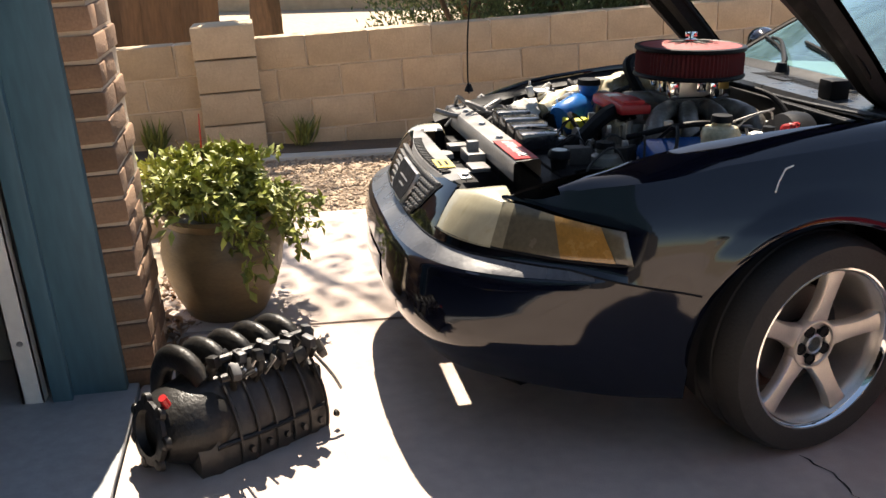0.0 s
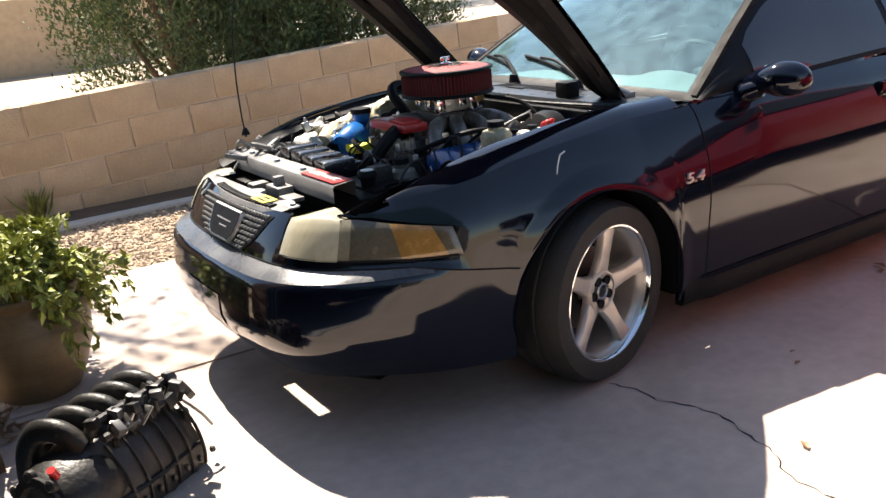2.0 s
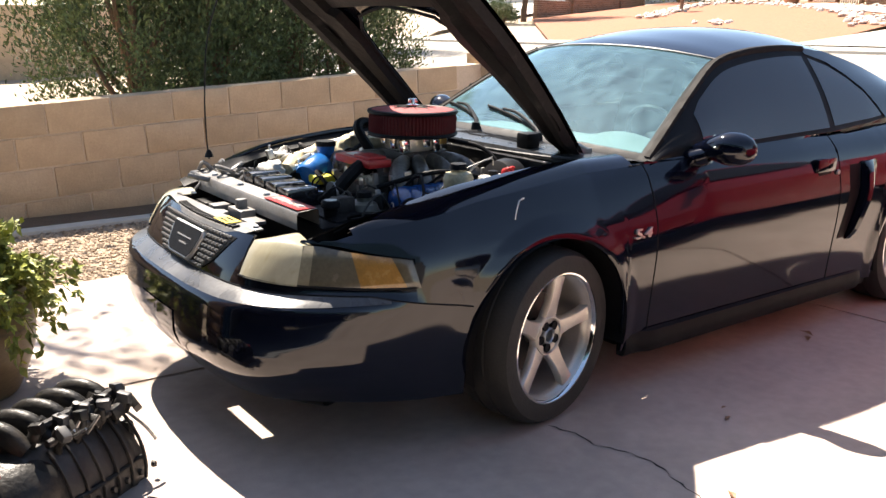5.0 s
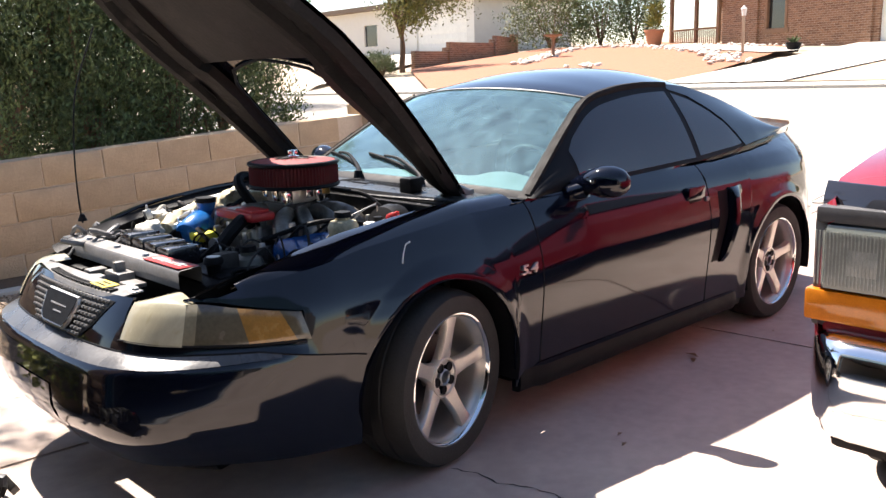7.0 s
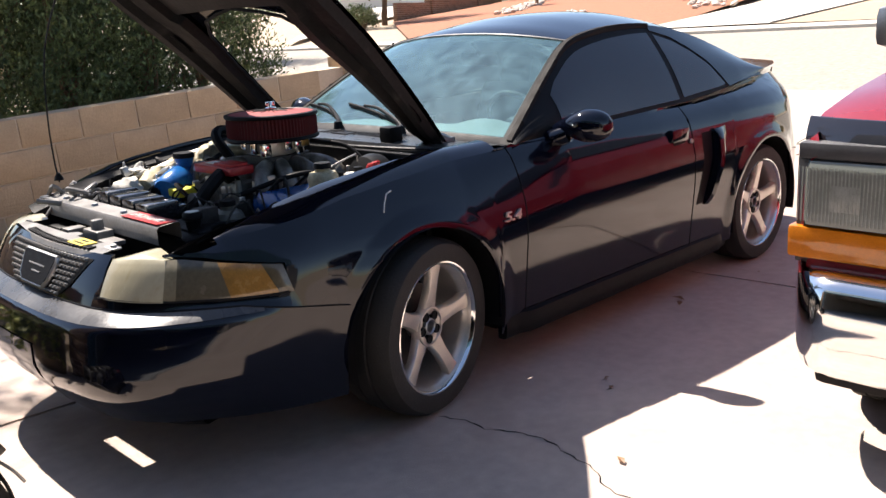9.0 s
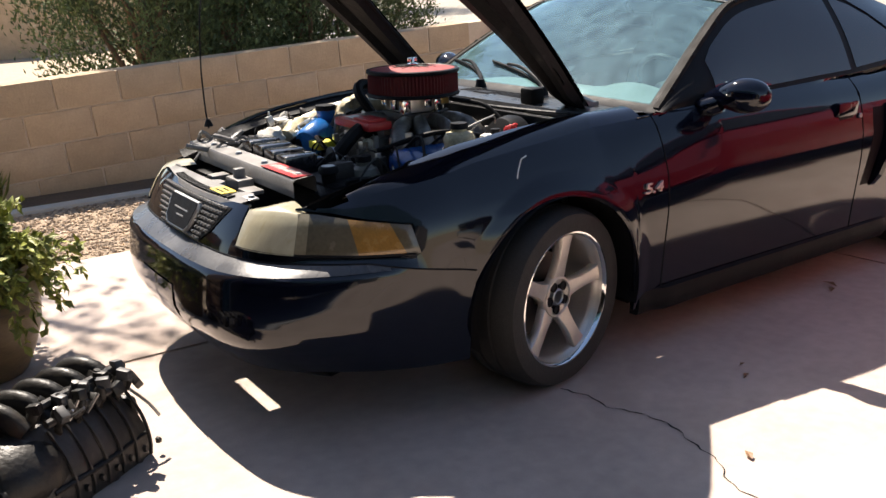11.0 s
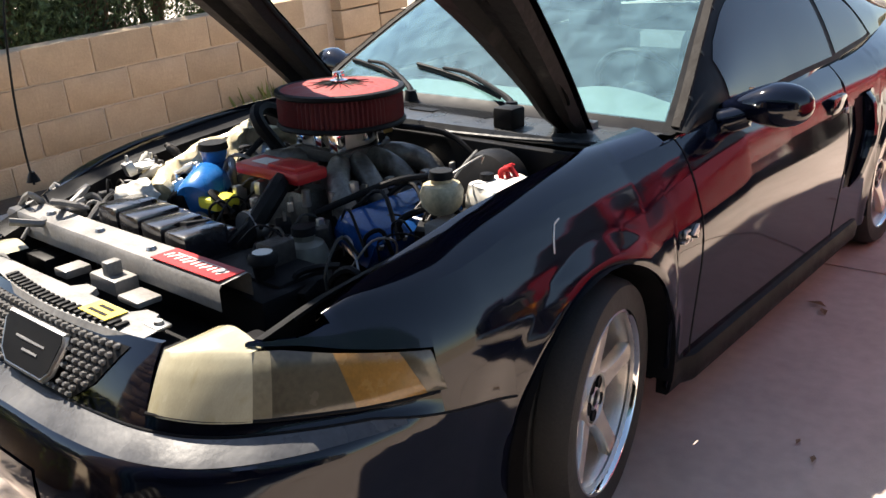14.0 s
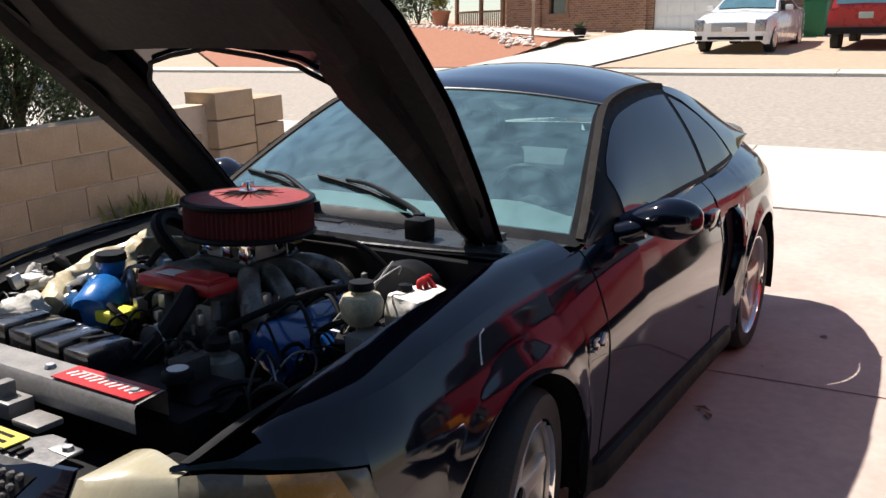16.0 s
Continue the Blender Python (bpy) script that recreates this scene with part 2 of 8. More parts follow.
# the street lies a little turned against the driveway
STREET = Matrix.Translation((-1.8, -1.75, 0)) @ Matrix.Rotation(radians(2.1), 4, "Z") @ Matrix.Translation((1.8, 1.75, 0))


def ribbon(pts, width, dz, z=ground_z, jitter=0.0, seed=1):
    """A flat strip along pts, laid on the ground."""
    rnd = random.Random(seed)
    bm, rows = bmesh.new(), []
    P = [Vector((x, y, 0)) for x, y in pts]
    for i, p in enumerate(P):
        d = (P[min(i + 1, len(P) - 1)] - P[max(i - 1, 0)]).normalized()
        w = Vector((-d.y, d.x, 0)) * width * (1 + jitter * rnd.uniform(-1, 1)) / 2
        rows.append([(q.x, q.y, z(q.x, q.y) + dz) for q in (p - w, p + w)])
    add_grid(bm, rows)
    bmesh.ops.recalc_face_normals(bm, faces=bm.faces)
    return bm


def slab(corners, top, depth=0.12, bevel=0.006):
    """A cast slab over a four-cornered plan, its top following the ground."""
    bm = bmesh.new()
    (ax, ay), (bx, by), (cx, cy), (dx, dy) = corners
    n = 1 if max(bx, cx) < 2.7 or min(ax, dx) > 3.5 else 12
    corners = [(ax + (bx - ax) * i / n, ay + (by - ay) * i / n) for i in range(n)] + [(bx, by)] + [(cx + (dx - cx) * i / n, cy + (dy - cy) * i / n) for i in range(n)] + [(dx, dy)]
    up = [bm.verts.new((x, y, ground_z(x, y) + top)) for x, y in corners]
    dn = [bm.verts.new((x, y, ground_z(x, y) + top - depth)) for x, y in corners]
    k = len(up) // 2
    for i in range(k - 1):
        bm.faces.new((up[i], up[i + 1], up[-2 - i], up[-1 - i]))
        bm.faces.new((dn[i + 1], dn[i], dn[-1 - i], dn[-2 - i]))
    n = len(up)
    for i in range(n):
        bm.faces.new((up[i], dn[i], dn[(i + 1) % n], up[(i + 1) % n]))
    bmesh.ops.recalc_face_normals(bm, faces=bm.faces)
    if bevel:
        es = [e for e in bm.edges if e.verts[0] in up and e.verts[1] in up and any(abs(f.normal.z) < 0.5 for f in e.link_faces)]
        bmesh.ops.bevel(bm, geom=es, offset=bevel, segments=2, affect="EDGES")
    return bm


bm = bmesh.new()
xs = [-60, -30, -12, -2, 2.6, 2.85, 3.1, 3.35, 3.6, 8, 12, 18, 26, 40, 80, 300]
ys = [-300, -80, -40, -20, -8, 0, 8, 16, 30, 60, 300]
add_grid(bm, [[(x, y, ground_z(min(x, 60)) - 0.10) for y in ys] for x in xs])
bmesh.ops.recalc_face_normals(bm, faces=bm.faces)
ground = solid("ground", bm, M_DIRT, "pale dusty ground reaching to the horizon", "ground", kind="structure")

# Driveway slabs, parted by tooled joints.
driveway = thing("driveway", "stained concrete driveway of large cast slabs", "driveway", kind="structure")
G = 0.006
# joints run a little askew to the garage: x by y, and y by x
JX = [lambda y: -1.945, lambda y: 2.095 - 0.072 * y, lambda y: 5.71 - 0.0367 * (y + 1.75)]
JY = [lambda x: -6.2, lambda x: -2.45 - 0.04 * x, lambda x: 0.295 - 0.04 * x, lambda x: 1.90]
for i in range(2):
    for j in range(3):
        part("slab", slab([(JX[a](JY[b](0)) + sa * G, JY[b](JX[a](0)) + sb * G) for a, sa, b, sb in ((i, 1, j, 1), (i + 1, -1, j, 1), (i + 1, -1, j + 1, -1), (i, 1, j + 1, -1))], 0.0), M_CONC, driveway)
part("joint_bed", box(-1.93, 2.9, -6.2, 1.90, -0.10, -0.014), M_DIRT, driveway, "sandy joint filling")
cr = [(-0.02, -0.90), (0.02, -1.02), (0.01, -1.10), (0.06, -1.20), (0.08, -1.33), (0.05, -1.42), (0.02, -1.56), (-0.05, -1.66), (-0.06, -1.85), (-0.12, -2.05), (-0.10, -2.4)]
cr = [(p.x + 0.006 * math.sin(i * 2.1), p.y) for i, p in enumerate(spline([(x, y, 0) for x, y in cr], 60))]
part("crack", ribbon(cr, 0.005, 0.0015, jitter=0.7), M_BLACK, driveway, "thin dark crack")

sidewalk = thing("sidewalk", "sunlit pale concrete pavement slabs by the street", "pavement", kind="structure")
for k in range(-8, 14):
    part("slab", slab([(5.73, k * 1.9 + G), (7.6, k * 1.9 + G), (7.6, (k + 1) * 1.9 - G), (5.73, (k + 1) * 1.9 - G)], 0.0), M_WALK, sidewalk)
gutter = thing("kerb", "pale concrete gutter and rolled kerb along the street", "kerb", kind="structure")
for k in range(-8, 14):
    part("slab", slab([(7.61, k * 3 + G), (8.62, k * 3 + G), (8.62, (k + 1) * 3 - G), (7.61, (k + 1) * 3 - G)], -0.012), M_WALK, gutter)


def far_edge(y):
    return 16.3 - 0.105 * y


bm = bmesh.new()
yy = list(range(-60, 81, 4))
add_grid(bm, [[(8.6, y, ground_z(8.6) - 0.03), ((8.6 + far_edge(y)) / 2, y, ground_z((8.6 + far_edge(y)) / 2) + 0.03), (far_edge(y), y, ground_z(far_edge(y)) - 0.03)] for y in yy])
bmesh.ops.recalc_face_normals(bm, faces=bm.faces)
road = solid("road", bm, M_ASPH, "worn grey-brown asphalt street in full sun", "road", kind="structure")
far_kerb = thing("kerb", "pale concrete kerb across the street", "kerb", kind="structure")
for y in range(-24, 40, 4):
    part("slab", slab([(far_edge(y) + 0.01, y + G), (far_edge(y) + 0.8, y + G), (far_edge(y + 4) + 0.8, y + 4 - G), (far_edge(y + 4) + 0.01, y + 4 - G)], 0.03), M_WALK, far_kerb)

# Block garden wall, in running bond, with a pilaster and stepped street end.
WALL = pose(0, 3.393, 0.1266, 0, -2.97, 0)
block_wall = thing("block_wall", "low tan slump-block garden wall with pale mortar joints", "wall", kind="structure", at=WALL)
BL, BH = 0.44, 0.22
part("mortar_core", box(-6.2, 3.2, 0.012, 0.18, -0.25, 0.748), M_MORTAR, block_wall, "pale mortar core")


def block_mesh(length, seed, depth=0.195, height=BH):
    rnd = random.Random(seed)
    bm = box(-length / 2 + 0.006, length / 2 - 0.006, 0, depth, 0.006, height - 0.006, 0.008)
    for v in bm.verts:
        v.co += Vector((rnd.uniform(-1, 1), rnd.uniform(-1, 1), rnd.uniform(-1, 1))) * 0.0022
    return mesh_of("block", bm, M_BLOCK)


BLOCKS = [block_mesh(BL, s) for s in range(5)]
rnd = random.Random(7)


def lay(parent, mesh, m, name="block"):
    ob = new(name, mesh)
    ob.parent = parent
    ob.matrix_basis = m
    return ob


for c in range(4):
    z = 0.758 - (c + 1) * BH
    off = 0.0 if c % 2 == 0 else BL / 2
    for k in range(-13, 8):
        x = 0.21 + BL * (k - 0.5) + off
        if x > 2.96:
            continue
        lay(block_wall, BLOCKS[rnd.randrange(5)], pose(x, rnd.uniform(-0.003, 0.003), z, 0, 0, rnd.uniform(-0.3, 0.3)))
pil_block = block_mesh(0.42, 21, 0.42, 0.222)
for c in range(4):
    lay(block_wall, pil_block, pose(-1.655, -0.1, 0.868 - (c + 1) * 0.222, 0, 0, rnd.uniform(-0.4, 0.4)))
end_block = block_mesh(0.43, 22, 0.33, 0.222)
for c in range(5):
    lay(block_wall, end_block, pose(3.345, -0.10, 0.844 - (c + 1) * 0.222))
stub_block = block_mesh(0.345, 23, 0.30, 0.22)
for c in range(5):
    lay(block_wall, stub_block, pose(3.74, -0.095, 0.757 - (c + 1) * 0.22))

edging = solid("edging", box(-1.6, 3.3, 2.98, 3.11, -0.1, 0.068, 0.012), M_WALK, "pale concrete edging strip along a gravel bed", "edging", kind="structure")
M_SOIL = mat("dark soil", (0.11, 0.075, 0.05), 0.95, vary=0.35, scale=8, bump=0.6, bump_scale=40)
soil = solid("soil_bed", box(-6, 3.4, 3.11, 3.5, -0.1, 0.07), M_SOIL, "dark soil strip with leaf litter below the wall", "soil", kind="structure", smooth=False)
M_GRAVEL = mat("tan gravel", (0.36, 0.27, 0.19), 0.9, vary=0.3, scale=30, bump=0.7, bump_scale=60, island=0.45)
def bed_z(x, y=0.0):
    return interp(y, (1.9, 3.0), (-0.012, 0.045))


bm = bmesh.new()
add_grid(bm, [[(x, y, -0.1 if y in (1.904, 2.985) else bed_z(x, y)) for y in (1.904, 1.905, 2.3, 2.7, 2.98, 2.985)] for x in (-5.5, -2.0, 1.0, 3.4)])
bmesh.ops.recalc_face_normals(bm, faces=bm.faces)
bed = solid("gravel_bed", bm, M_GRAVEL, "bed of tan gravel and leaf litter", "gravel", kind="structure", smooth=False)


def pebbles(name, n, area, size, material, label, zf, seed, category="gravel"):
    """Loose stones as one mesh of squashed, jittered octahedra."""
    r = random.Random(seed)
    V, F = [], []
    for _ in range(n):
        x, y = r.uniform(area[0], area[1]), r.uniform(area[2], area[3])
        s = r.uniform(*size)
        c = Vector((x, y, zf(x, y) + s * 0.2))
        rot = Euler((r.uniform(0, 6), r.uniform(0, 6), r.uniform(0, 6))).to_matrix()
        b = len(V)
        for d in ((1, 0, 0), (0, 1, 0), (-1, 0, 0), (0, -1, 0), (0, 0, 1), (0, 0, -1)):
            q = rot @ (Vector(d) * s * r.uniform(0.7, 1.2))
            q.z *= 0.65
            V.append(c + q)
        for f in ((0, 1, 4), (1, 2, 4), (2, 3, 4), (3, 0, 4), (1, 0, 5), (2, 1, 5), (3, 2, 5), (0, 3, 5)):
            F.append([b + k for k in f])
    me = bpy.data.meshes.new(name)
    me.from_pydata(V, [], F)
    me.materials.append(material)
    return tagged(new(name, me), label, category, kind="stuff")


pebbles("gravel", 9000, (-2.6, 1.5, 1.91, 2.97), (0.006, 0.02), M_GRAVEL, "loose tan gravel stones with dry leaf bits", bed_z, 5)

# Garage front: blue timber jamb, brick veneer and the dark room behind the walker.
M_BLUE = mat("blue-grey paint", (0.055, 0.13, 0.17), 0.55, vary=0.25, scale=5, bump=0.15, bump_scale=30, stain=(0.10, 0.17, 0.20), stain_scale=3, stretch=(1, 1, 0.15))
M_BRICK = mat("brown brick", (0.20, 0.115, 0.07), 0.9, vary=0.25, scale=12, bump=0.4, bump_scale=80, per_piece=0.25, island=0.2, tint=(0.27, 0.165, 0.10))
M_WHITE = mat("white paint", (0.70, 0.68, 0.63), 0.6, vary=0.1, scale=4, bump=0.08)
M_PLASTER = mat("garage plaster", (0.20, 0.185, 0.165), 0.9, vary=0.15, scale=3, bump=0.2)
solid("floor", box(-9, -1.945, -6.2, 0.3, -0.12, 0.012, 0.006), M_GARFLOOR, "grey worn concrete garage floor slab", "floor", kind="structure")
wall_garage = thing("wall_garage", "brown brick garage front with a blue painted door jamb", "wall", kind="structure")
bm = box(-2.31, -2.085, -0.02, 0.03, 0.0, 2.2, 0.004)
add_box(bm, -2.31, -2.25, -0.055, -0.02, 0.0, 2.2, 0.004)
part("door_jamb", bm, M_BLUE, wall_garage, "blue-grey painted timber jamb")
part("backing", box(-2.30, -2.09, 0.032, 0.42, 0.0, 3.0), M_MORTAR, wall_garage)
part("header", box(-2.3, -1.93, -6.2, 0.42, 2.2, 3.0), M_BLUE, wall_garage)
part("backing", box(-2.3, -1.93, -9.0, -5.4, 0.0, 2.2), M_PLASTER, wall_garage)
part("mortar_bed", box(-2.088, -1.996, 0.04, 0.45, 0.0, 2.2), M_MORTAR, wall_garage, "pale rough mortar")
brick_e, brick_f = [], []
for s in range(3):
    r = random.Random(40 + s)
    for store, dims in ((brick_e, (-2.095, -1.988, 0.028, 0.235)), (brick_f, (-2.095, -1.986, 0.028, 0.128))):
        bm = box(dims[0], dims[1], dims[2], dims[3], 0.007, 0.078, 0.006)
        for v in bm.verts:
            v.co += Vector((r.uniform(-1, 1), r.uniform(-1, 1), r.uniform(-1, 1))) * 0.002
        store.append(mesh_of("brick", bm, M_BRICK))
for c in range(26):
    y = 0.0
    if c % 2:
        lay(wall_garage, brick_f[c % 3], pose(0, 0, c * 0.085), "brick")
        y = 0.112
    for k in range(6):
        if y + 0.235 + k * 0.215 < 0.50:
            lay(wall_garage, brick_e[(c + k) % 3], pose(rnd.uniform(-0.003, 0.003), y + k * 0.215, c * 0.085), "brick")
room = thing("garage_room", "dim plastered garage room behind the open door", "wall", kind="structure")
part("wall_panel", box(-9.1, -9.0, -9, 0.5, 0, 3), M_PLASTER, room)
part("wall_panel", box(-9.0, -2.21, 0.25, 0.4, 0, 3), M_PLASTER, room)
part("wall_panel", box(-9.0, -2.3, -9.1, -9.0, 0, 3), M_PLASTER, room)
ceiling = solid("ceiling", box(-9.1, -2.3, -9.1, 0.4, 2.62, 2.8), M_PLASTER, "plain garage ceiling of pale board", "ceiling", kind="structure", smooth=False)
track = thing("door_track", "pale galvanised garage door track with bolt holes", "track")
bm = bmesh.new()
add_box(bm, -2.40, -2.335, -0.05, -0.044, 0.05, 2.2)
add_box(bm, -2.40, -2.394, -0.05, 0.0, 0.05, 2.2)
add_box(bm, -2.341, -2.335, -0.05, 0.0, 0.05, 2.2)
part("rail", bm, M_WHITE, track)
for z in (0.35, 0.75, 1.15, 1.6):
    part("bolt", lathe([(0, 0.004), (0.008, 0.004), (0.010, 0.0)], 10, pose(-2.368, -0.051, z, 90, 0, 0)), M_STEEL, track)
# the garage front stands plumb, the driveway falls away from it
for _ob in (wall_garage, track):
    _ob.matrix_basis = pose(0.11, -0.06, 0, 0, -3.0, 0)


# ---- the black coupe: shell ----
OUTLINE = [(-1.13, 0), (-1.122, -0.26), (-1.088, -0.47), (-1.0, -0.63), (-0.84, -0.745), (-0.60, -0.825), (-0.30, -0.875), (0, -0.892), (0.4, -0.892), (0.8, -0.892),
           (1.4, -0.895), (2.0, -0.90), (2.4, -0.91), (2.75, -0.897), (3.05, -0.845), (3.3, -0.735), (3.48, -0.56), (3.57, -0.3), (3.60, 0)]
WHEEL_X, WHEEL_R = (0.0, 2.573), 0.327


def shoulder(x):
    return interp(x, (-1.1, -0.95, -0.8, -0.65, -0.5, -0.3, -0.1, 0.2, 0.5, 0.75, 1.5, 2.2, 2.8, 3.3, 3.6), (0.738, 0.738, 0.740, 0.782, 0.810, 0.846, 0.866, 0.890, 0.902, 0.908, 0.928, 0.965, 1.0, 1.005, 0.95))


def bottom(x):
    z = interp(x, (-1.1, -0.9, -0.7, 0.3, 2.2, 3.0, 3.7), (0.225, 0.21, 0.20, 0.195, 0.20, 0.22, 0.27))
    for wx in WHEEL_X:
        d = abs(x - wx)
        if d < 0.372:
            z = max(z, 0.325 + math.sqrt(0.372 ** 2 - d * d))
    return z


def inset(x, z):
    side = interp(z, (0.15, 0.20, 0.30, 0.42, 0.55, 0.64, 0.70, 0.73, 0.80, 0.87, 0.93, 1.0), (0.05, 0.030, 0.024, 0.014, 0.003, 0.0, 0.003, 0.010, 0.022, 0.045, 0.095, 0.2))
    wing = interp(z, (0.15, 0.20, 0.30, 0.42, 0.55, 0.62, 0.68, 0.72, 0.76, 0.80, 0.84, 0.87, 0.90, 0.92), (0.05, 0.030, 0.024, 0.014, 0.003, 0.004, 0.013, 0.026, 0.044, 0.064, 0.087, 0.108, 0.136, 0.165))
    d = interp(x, (0.25, 0.85), (0, 1))
    side = wing * (1 - d) + side * d
    front = interp(z, (0.18, 0.23, 0.28, 0.33, 0.38, 0.44, 0.50, 0.54, 0.552, 0.560, 0.588, 0.600, 0.62, 0.66, 0.70, 0.74, 0.80), (0.13, 0.085, 0.045, 0.015, 0.0, 0.001, 0.009, 0.016, 0.022, 0.034, 0.091, 0.096, 0.102, 0.122, 0.145, 0.178, 0.25))
    rear = interp(z, (0.2, 0.3, 0.5, 0.6, 0.7, 0.9, 1.0), (0.1, 0.03, 0.0, 0.01, 0.05, 0.09, 0.16))
    w = interp(x, (-0.95, -0.42), (0, 1))
    w = w * w * (3 - 2 * w)
    r = interp(x, (2.9, 3.4), (0, 1))
    k = (front * (1 - w) + side * w) * (1 - r) + rear * r
    for wx in WHEEL_X:
        d = math.hypot(x - wx, z - 0.325)
        k -= 0.012 * max(0.0, 1 - abs(d - 0.39) / 0.06)
    return k


NP = 260
PLAN = spline([(x, y, 0) for x, y in OUTLINE], NP)
PLAN_N = []
for i, p in enumerate(PLAN):
    d = (PLAN[min(i + 1, NP - 1)] - PLAN[max(i - 1, 0)]).normalized()
    PLAN_N.append(Vector((d.y, -d.x, 0)) if 0 < i < NP - 1 else Vector((-1 if i == 0 else 1, 0, 0)))


def skin(s, z, out=0.0, sgn=1):
    """The body's surface at the plan station s (may be fractional) and the height z; sgn -1 is the far side."""
    i = min(int(s), NP - 2)
    f = s - i
    p = PLAN[i].lerp(PLAN[i + 1], f)
    n = PLAN_N[i].lerp(PLAN_N[i + 1], f).normalized()
    q = p - n * (inset(p.x, z) - out)
    return Vector((q.x, sgn * q.y, z))


def station(x):
    return float(np.interp(x, [p.x for p in PLAN], range(NP)))


def skin_patch(s0, s1, lo, hi, ns, nz, out=0.0, sgn=1):
    """Rows of the body's surface between two stations; lo and hi give heights by x."""
    rows = []
    for i in range(ns + 1):
        s = s0 + (s1 - s0) * i / ns
        x = PLAN[min(int(s), NP - 1)].lerp(PLAN[min(int(s) + 1, NP - 1)], s - int(s)).x
        a, b = (lo(x) if callable(lo) else lo), (hi(x) if callable(hi) else hi)
        rows.append([skin(s, a + (b - a) * k / nz, out, sgn) for k in range(nz + 1)])
    return rows


def panel(name, s0, s1, lo, hi, sgn, ns, nz, material=None, out=0.0, thick=0.012, parent=None, label=""):
    bm = bmesh.new()
    add_grid(bm, skin_patch(s0, s1, lo, hi, ns, nz, out, sgn), flip=sgn > 0)
    r = bmesh.ops.extrude_face_region(bm, geom=list(bm.faces))
    for v in r["geom"]:
        if isinstance(v, bmesh.types.BMVert):
            c = Vector((1.2, 0, v.co.z))
            d = Vector((0, -math.copysign(1, v.co.y), 0)) if -0.5 < v.co.x < 3.1 else (c - v.co).normalized()
            v.co += d * thick
    bmesh.ops.recalc_face_normals(bm, faces=bm.faces)
    return part(name, bm, material or M_PAINT, parent or car, label)


car = thing("coupe_car", "glossy black two-door coupe parked with its bonnet up", "car")
S_BUMP, S_F, S_D, S_Q, S_R = station(-0.36), station(0.53), station(1.80), station(3.05), NP - 1.0


def bump_top(x):
    return interp(x, (-1.1, -0.7, -0.36), (0.589, 0.578, 0.515))


def lamp_lo(x):
    return interp(x, (-1.1, -0.98, -0.85, -0.70, -0.55), (0.625, 0.622, 0.608, 0.600, 0.600))


def lamp_hi(x):
    return interp(x, (-1.1, -0.92, -0.80, -0.72, -0.57, -0.45), (0.728, 0.730, 0.724, 0.710, 0.690, 0.68))


for sgn in (1, -1):
    g = 0.10
    panel("nose_panel", 0, 20.4, lambda x: bump_top(x) + 0.002, shoulder, sgn, 20, 8)
    panel("lamp_sill", 20.4, 50.9, lambda x: bump_top(x) + 0.002, lambda x: lamp_lo(x) - 0.003, sgn, 36, 3)
    panel("lamp_brow", 33.2, 50.9, lambda x: lamp_hi(x) + 0.003, shoulder, sgn, 18, 3)
    panel("wing_corner", 50.9, S_BUMP, lambda x: bump_top(x) + 0.002, shoulder, sgn, 16, 8)
    panel("front_fender", S_BUMP, S_F - g, bottom, shoulder, sgn, 70, 24)
    door = panel("door", S_F, S_D - g, bottom, shoulder, sgn, 50, 24, label="glossy black car door")
    panel("quarter_panel", S_D, S_Q - g, bottom, shoulder, sgn, 80, 24)
    bm = bmesh.new()
    pr = [(-0.03, 0.16), (0.004, 0.162), (0.013, 0.172), (0.018, 0.195), (0.019, 0.222), (0.010, 0.25), (-0.03, 0.262)]
    rows = []
    for k in range(41):
        x = 0.405 + 1.765 * k / 40
        fl = 0.0 if 0.05 < k / 40 < 0.97 else -0.02
        rows.append([(x, sgn * (-0.875 - o - fl), z) for o, z in pr])
    V = add_grid(bm, rows)
    for r in (V[0], V[-1]):
        bm.faces.new(r)
    bmesh.ops.recalc_face_normals(bm, faces=bm.faces)
    part("side_skirt", bm, M_BLACK, car, "dull black side skirt")
    for x0, name in ((0.53, "seam"), (1.80, "seam")):
        st = station(x0) - g / 2
        pts = [skin(st, bottom(x0) + (shoulder(x0) - bottom(x0)) * k / 20, 0.0, sgn) for k in range(21)]
        part(name, tube(pts, 0.0028, 6), M_BLACK, car)
    # crease over the bumper and wheel-arch lining
    pts = [skin(S_BUMP * k / 60, bump_top(skin(S_BUMP * k / 60, 0.5).x) + 0.001, 0.0005, sgn) for k in range(61)]
    part("seam", tube(pts, 0.003, 6), M_BLACK, car)
    for wx in WHEEL_X:
        bm = bmesh.new()
        rows = []
        for k in range(25):
            a = math.pi * (-0.08 + 1.16 * k / 24)
            rows.append([(wx + 0.376 * math.cos(a), sgn * -y, 0.325 + 0.376 * math.sin(a)) for y in (0.895, 0.86, 0.72, 0.55)])
        V = add_grid(bm, rows)
        hub = [bm.verts.new((wx + 0.05 * math.cos(math.pi * k / 24), sgn * -0.55, 0.3 + 0.05 * math.sin(math.pi * k / 24))) for k in range(25)]
        for k in range(24):
            bm.faces.new((V[k][3], V[k + 1][3], hub[k + 1], hub[k]))
        part("arch_liner", bm, M_BLACK, car)

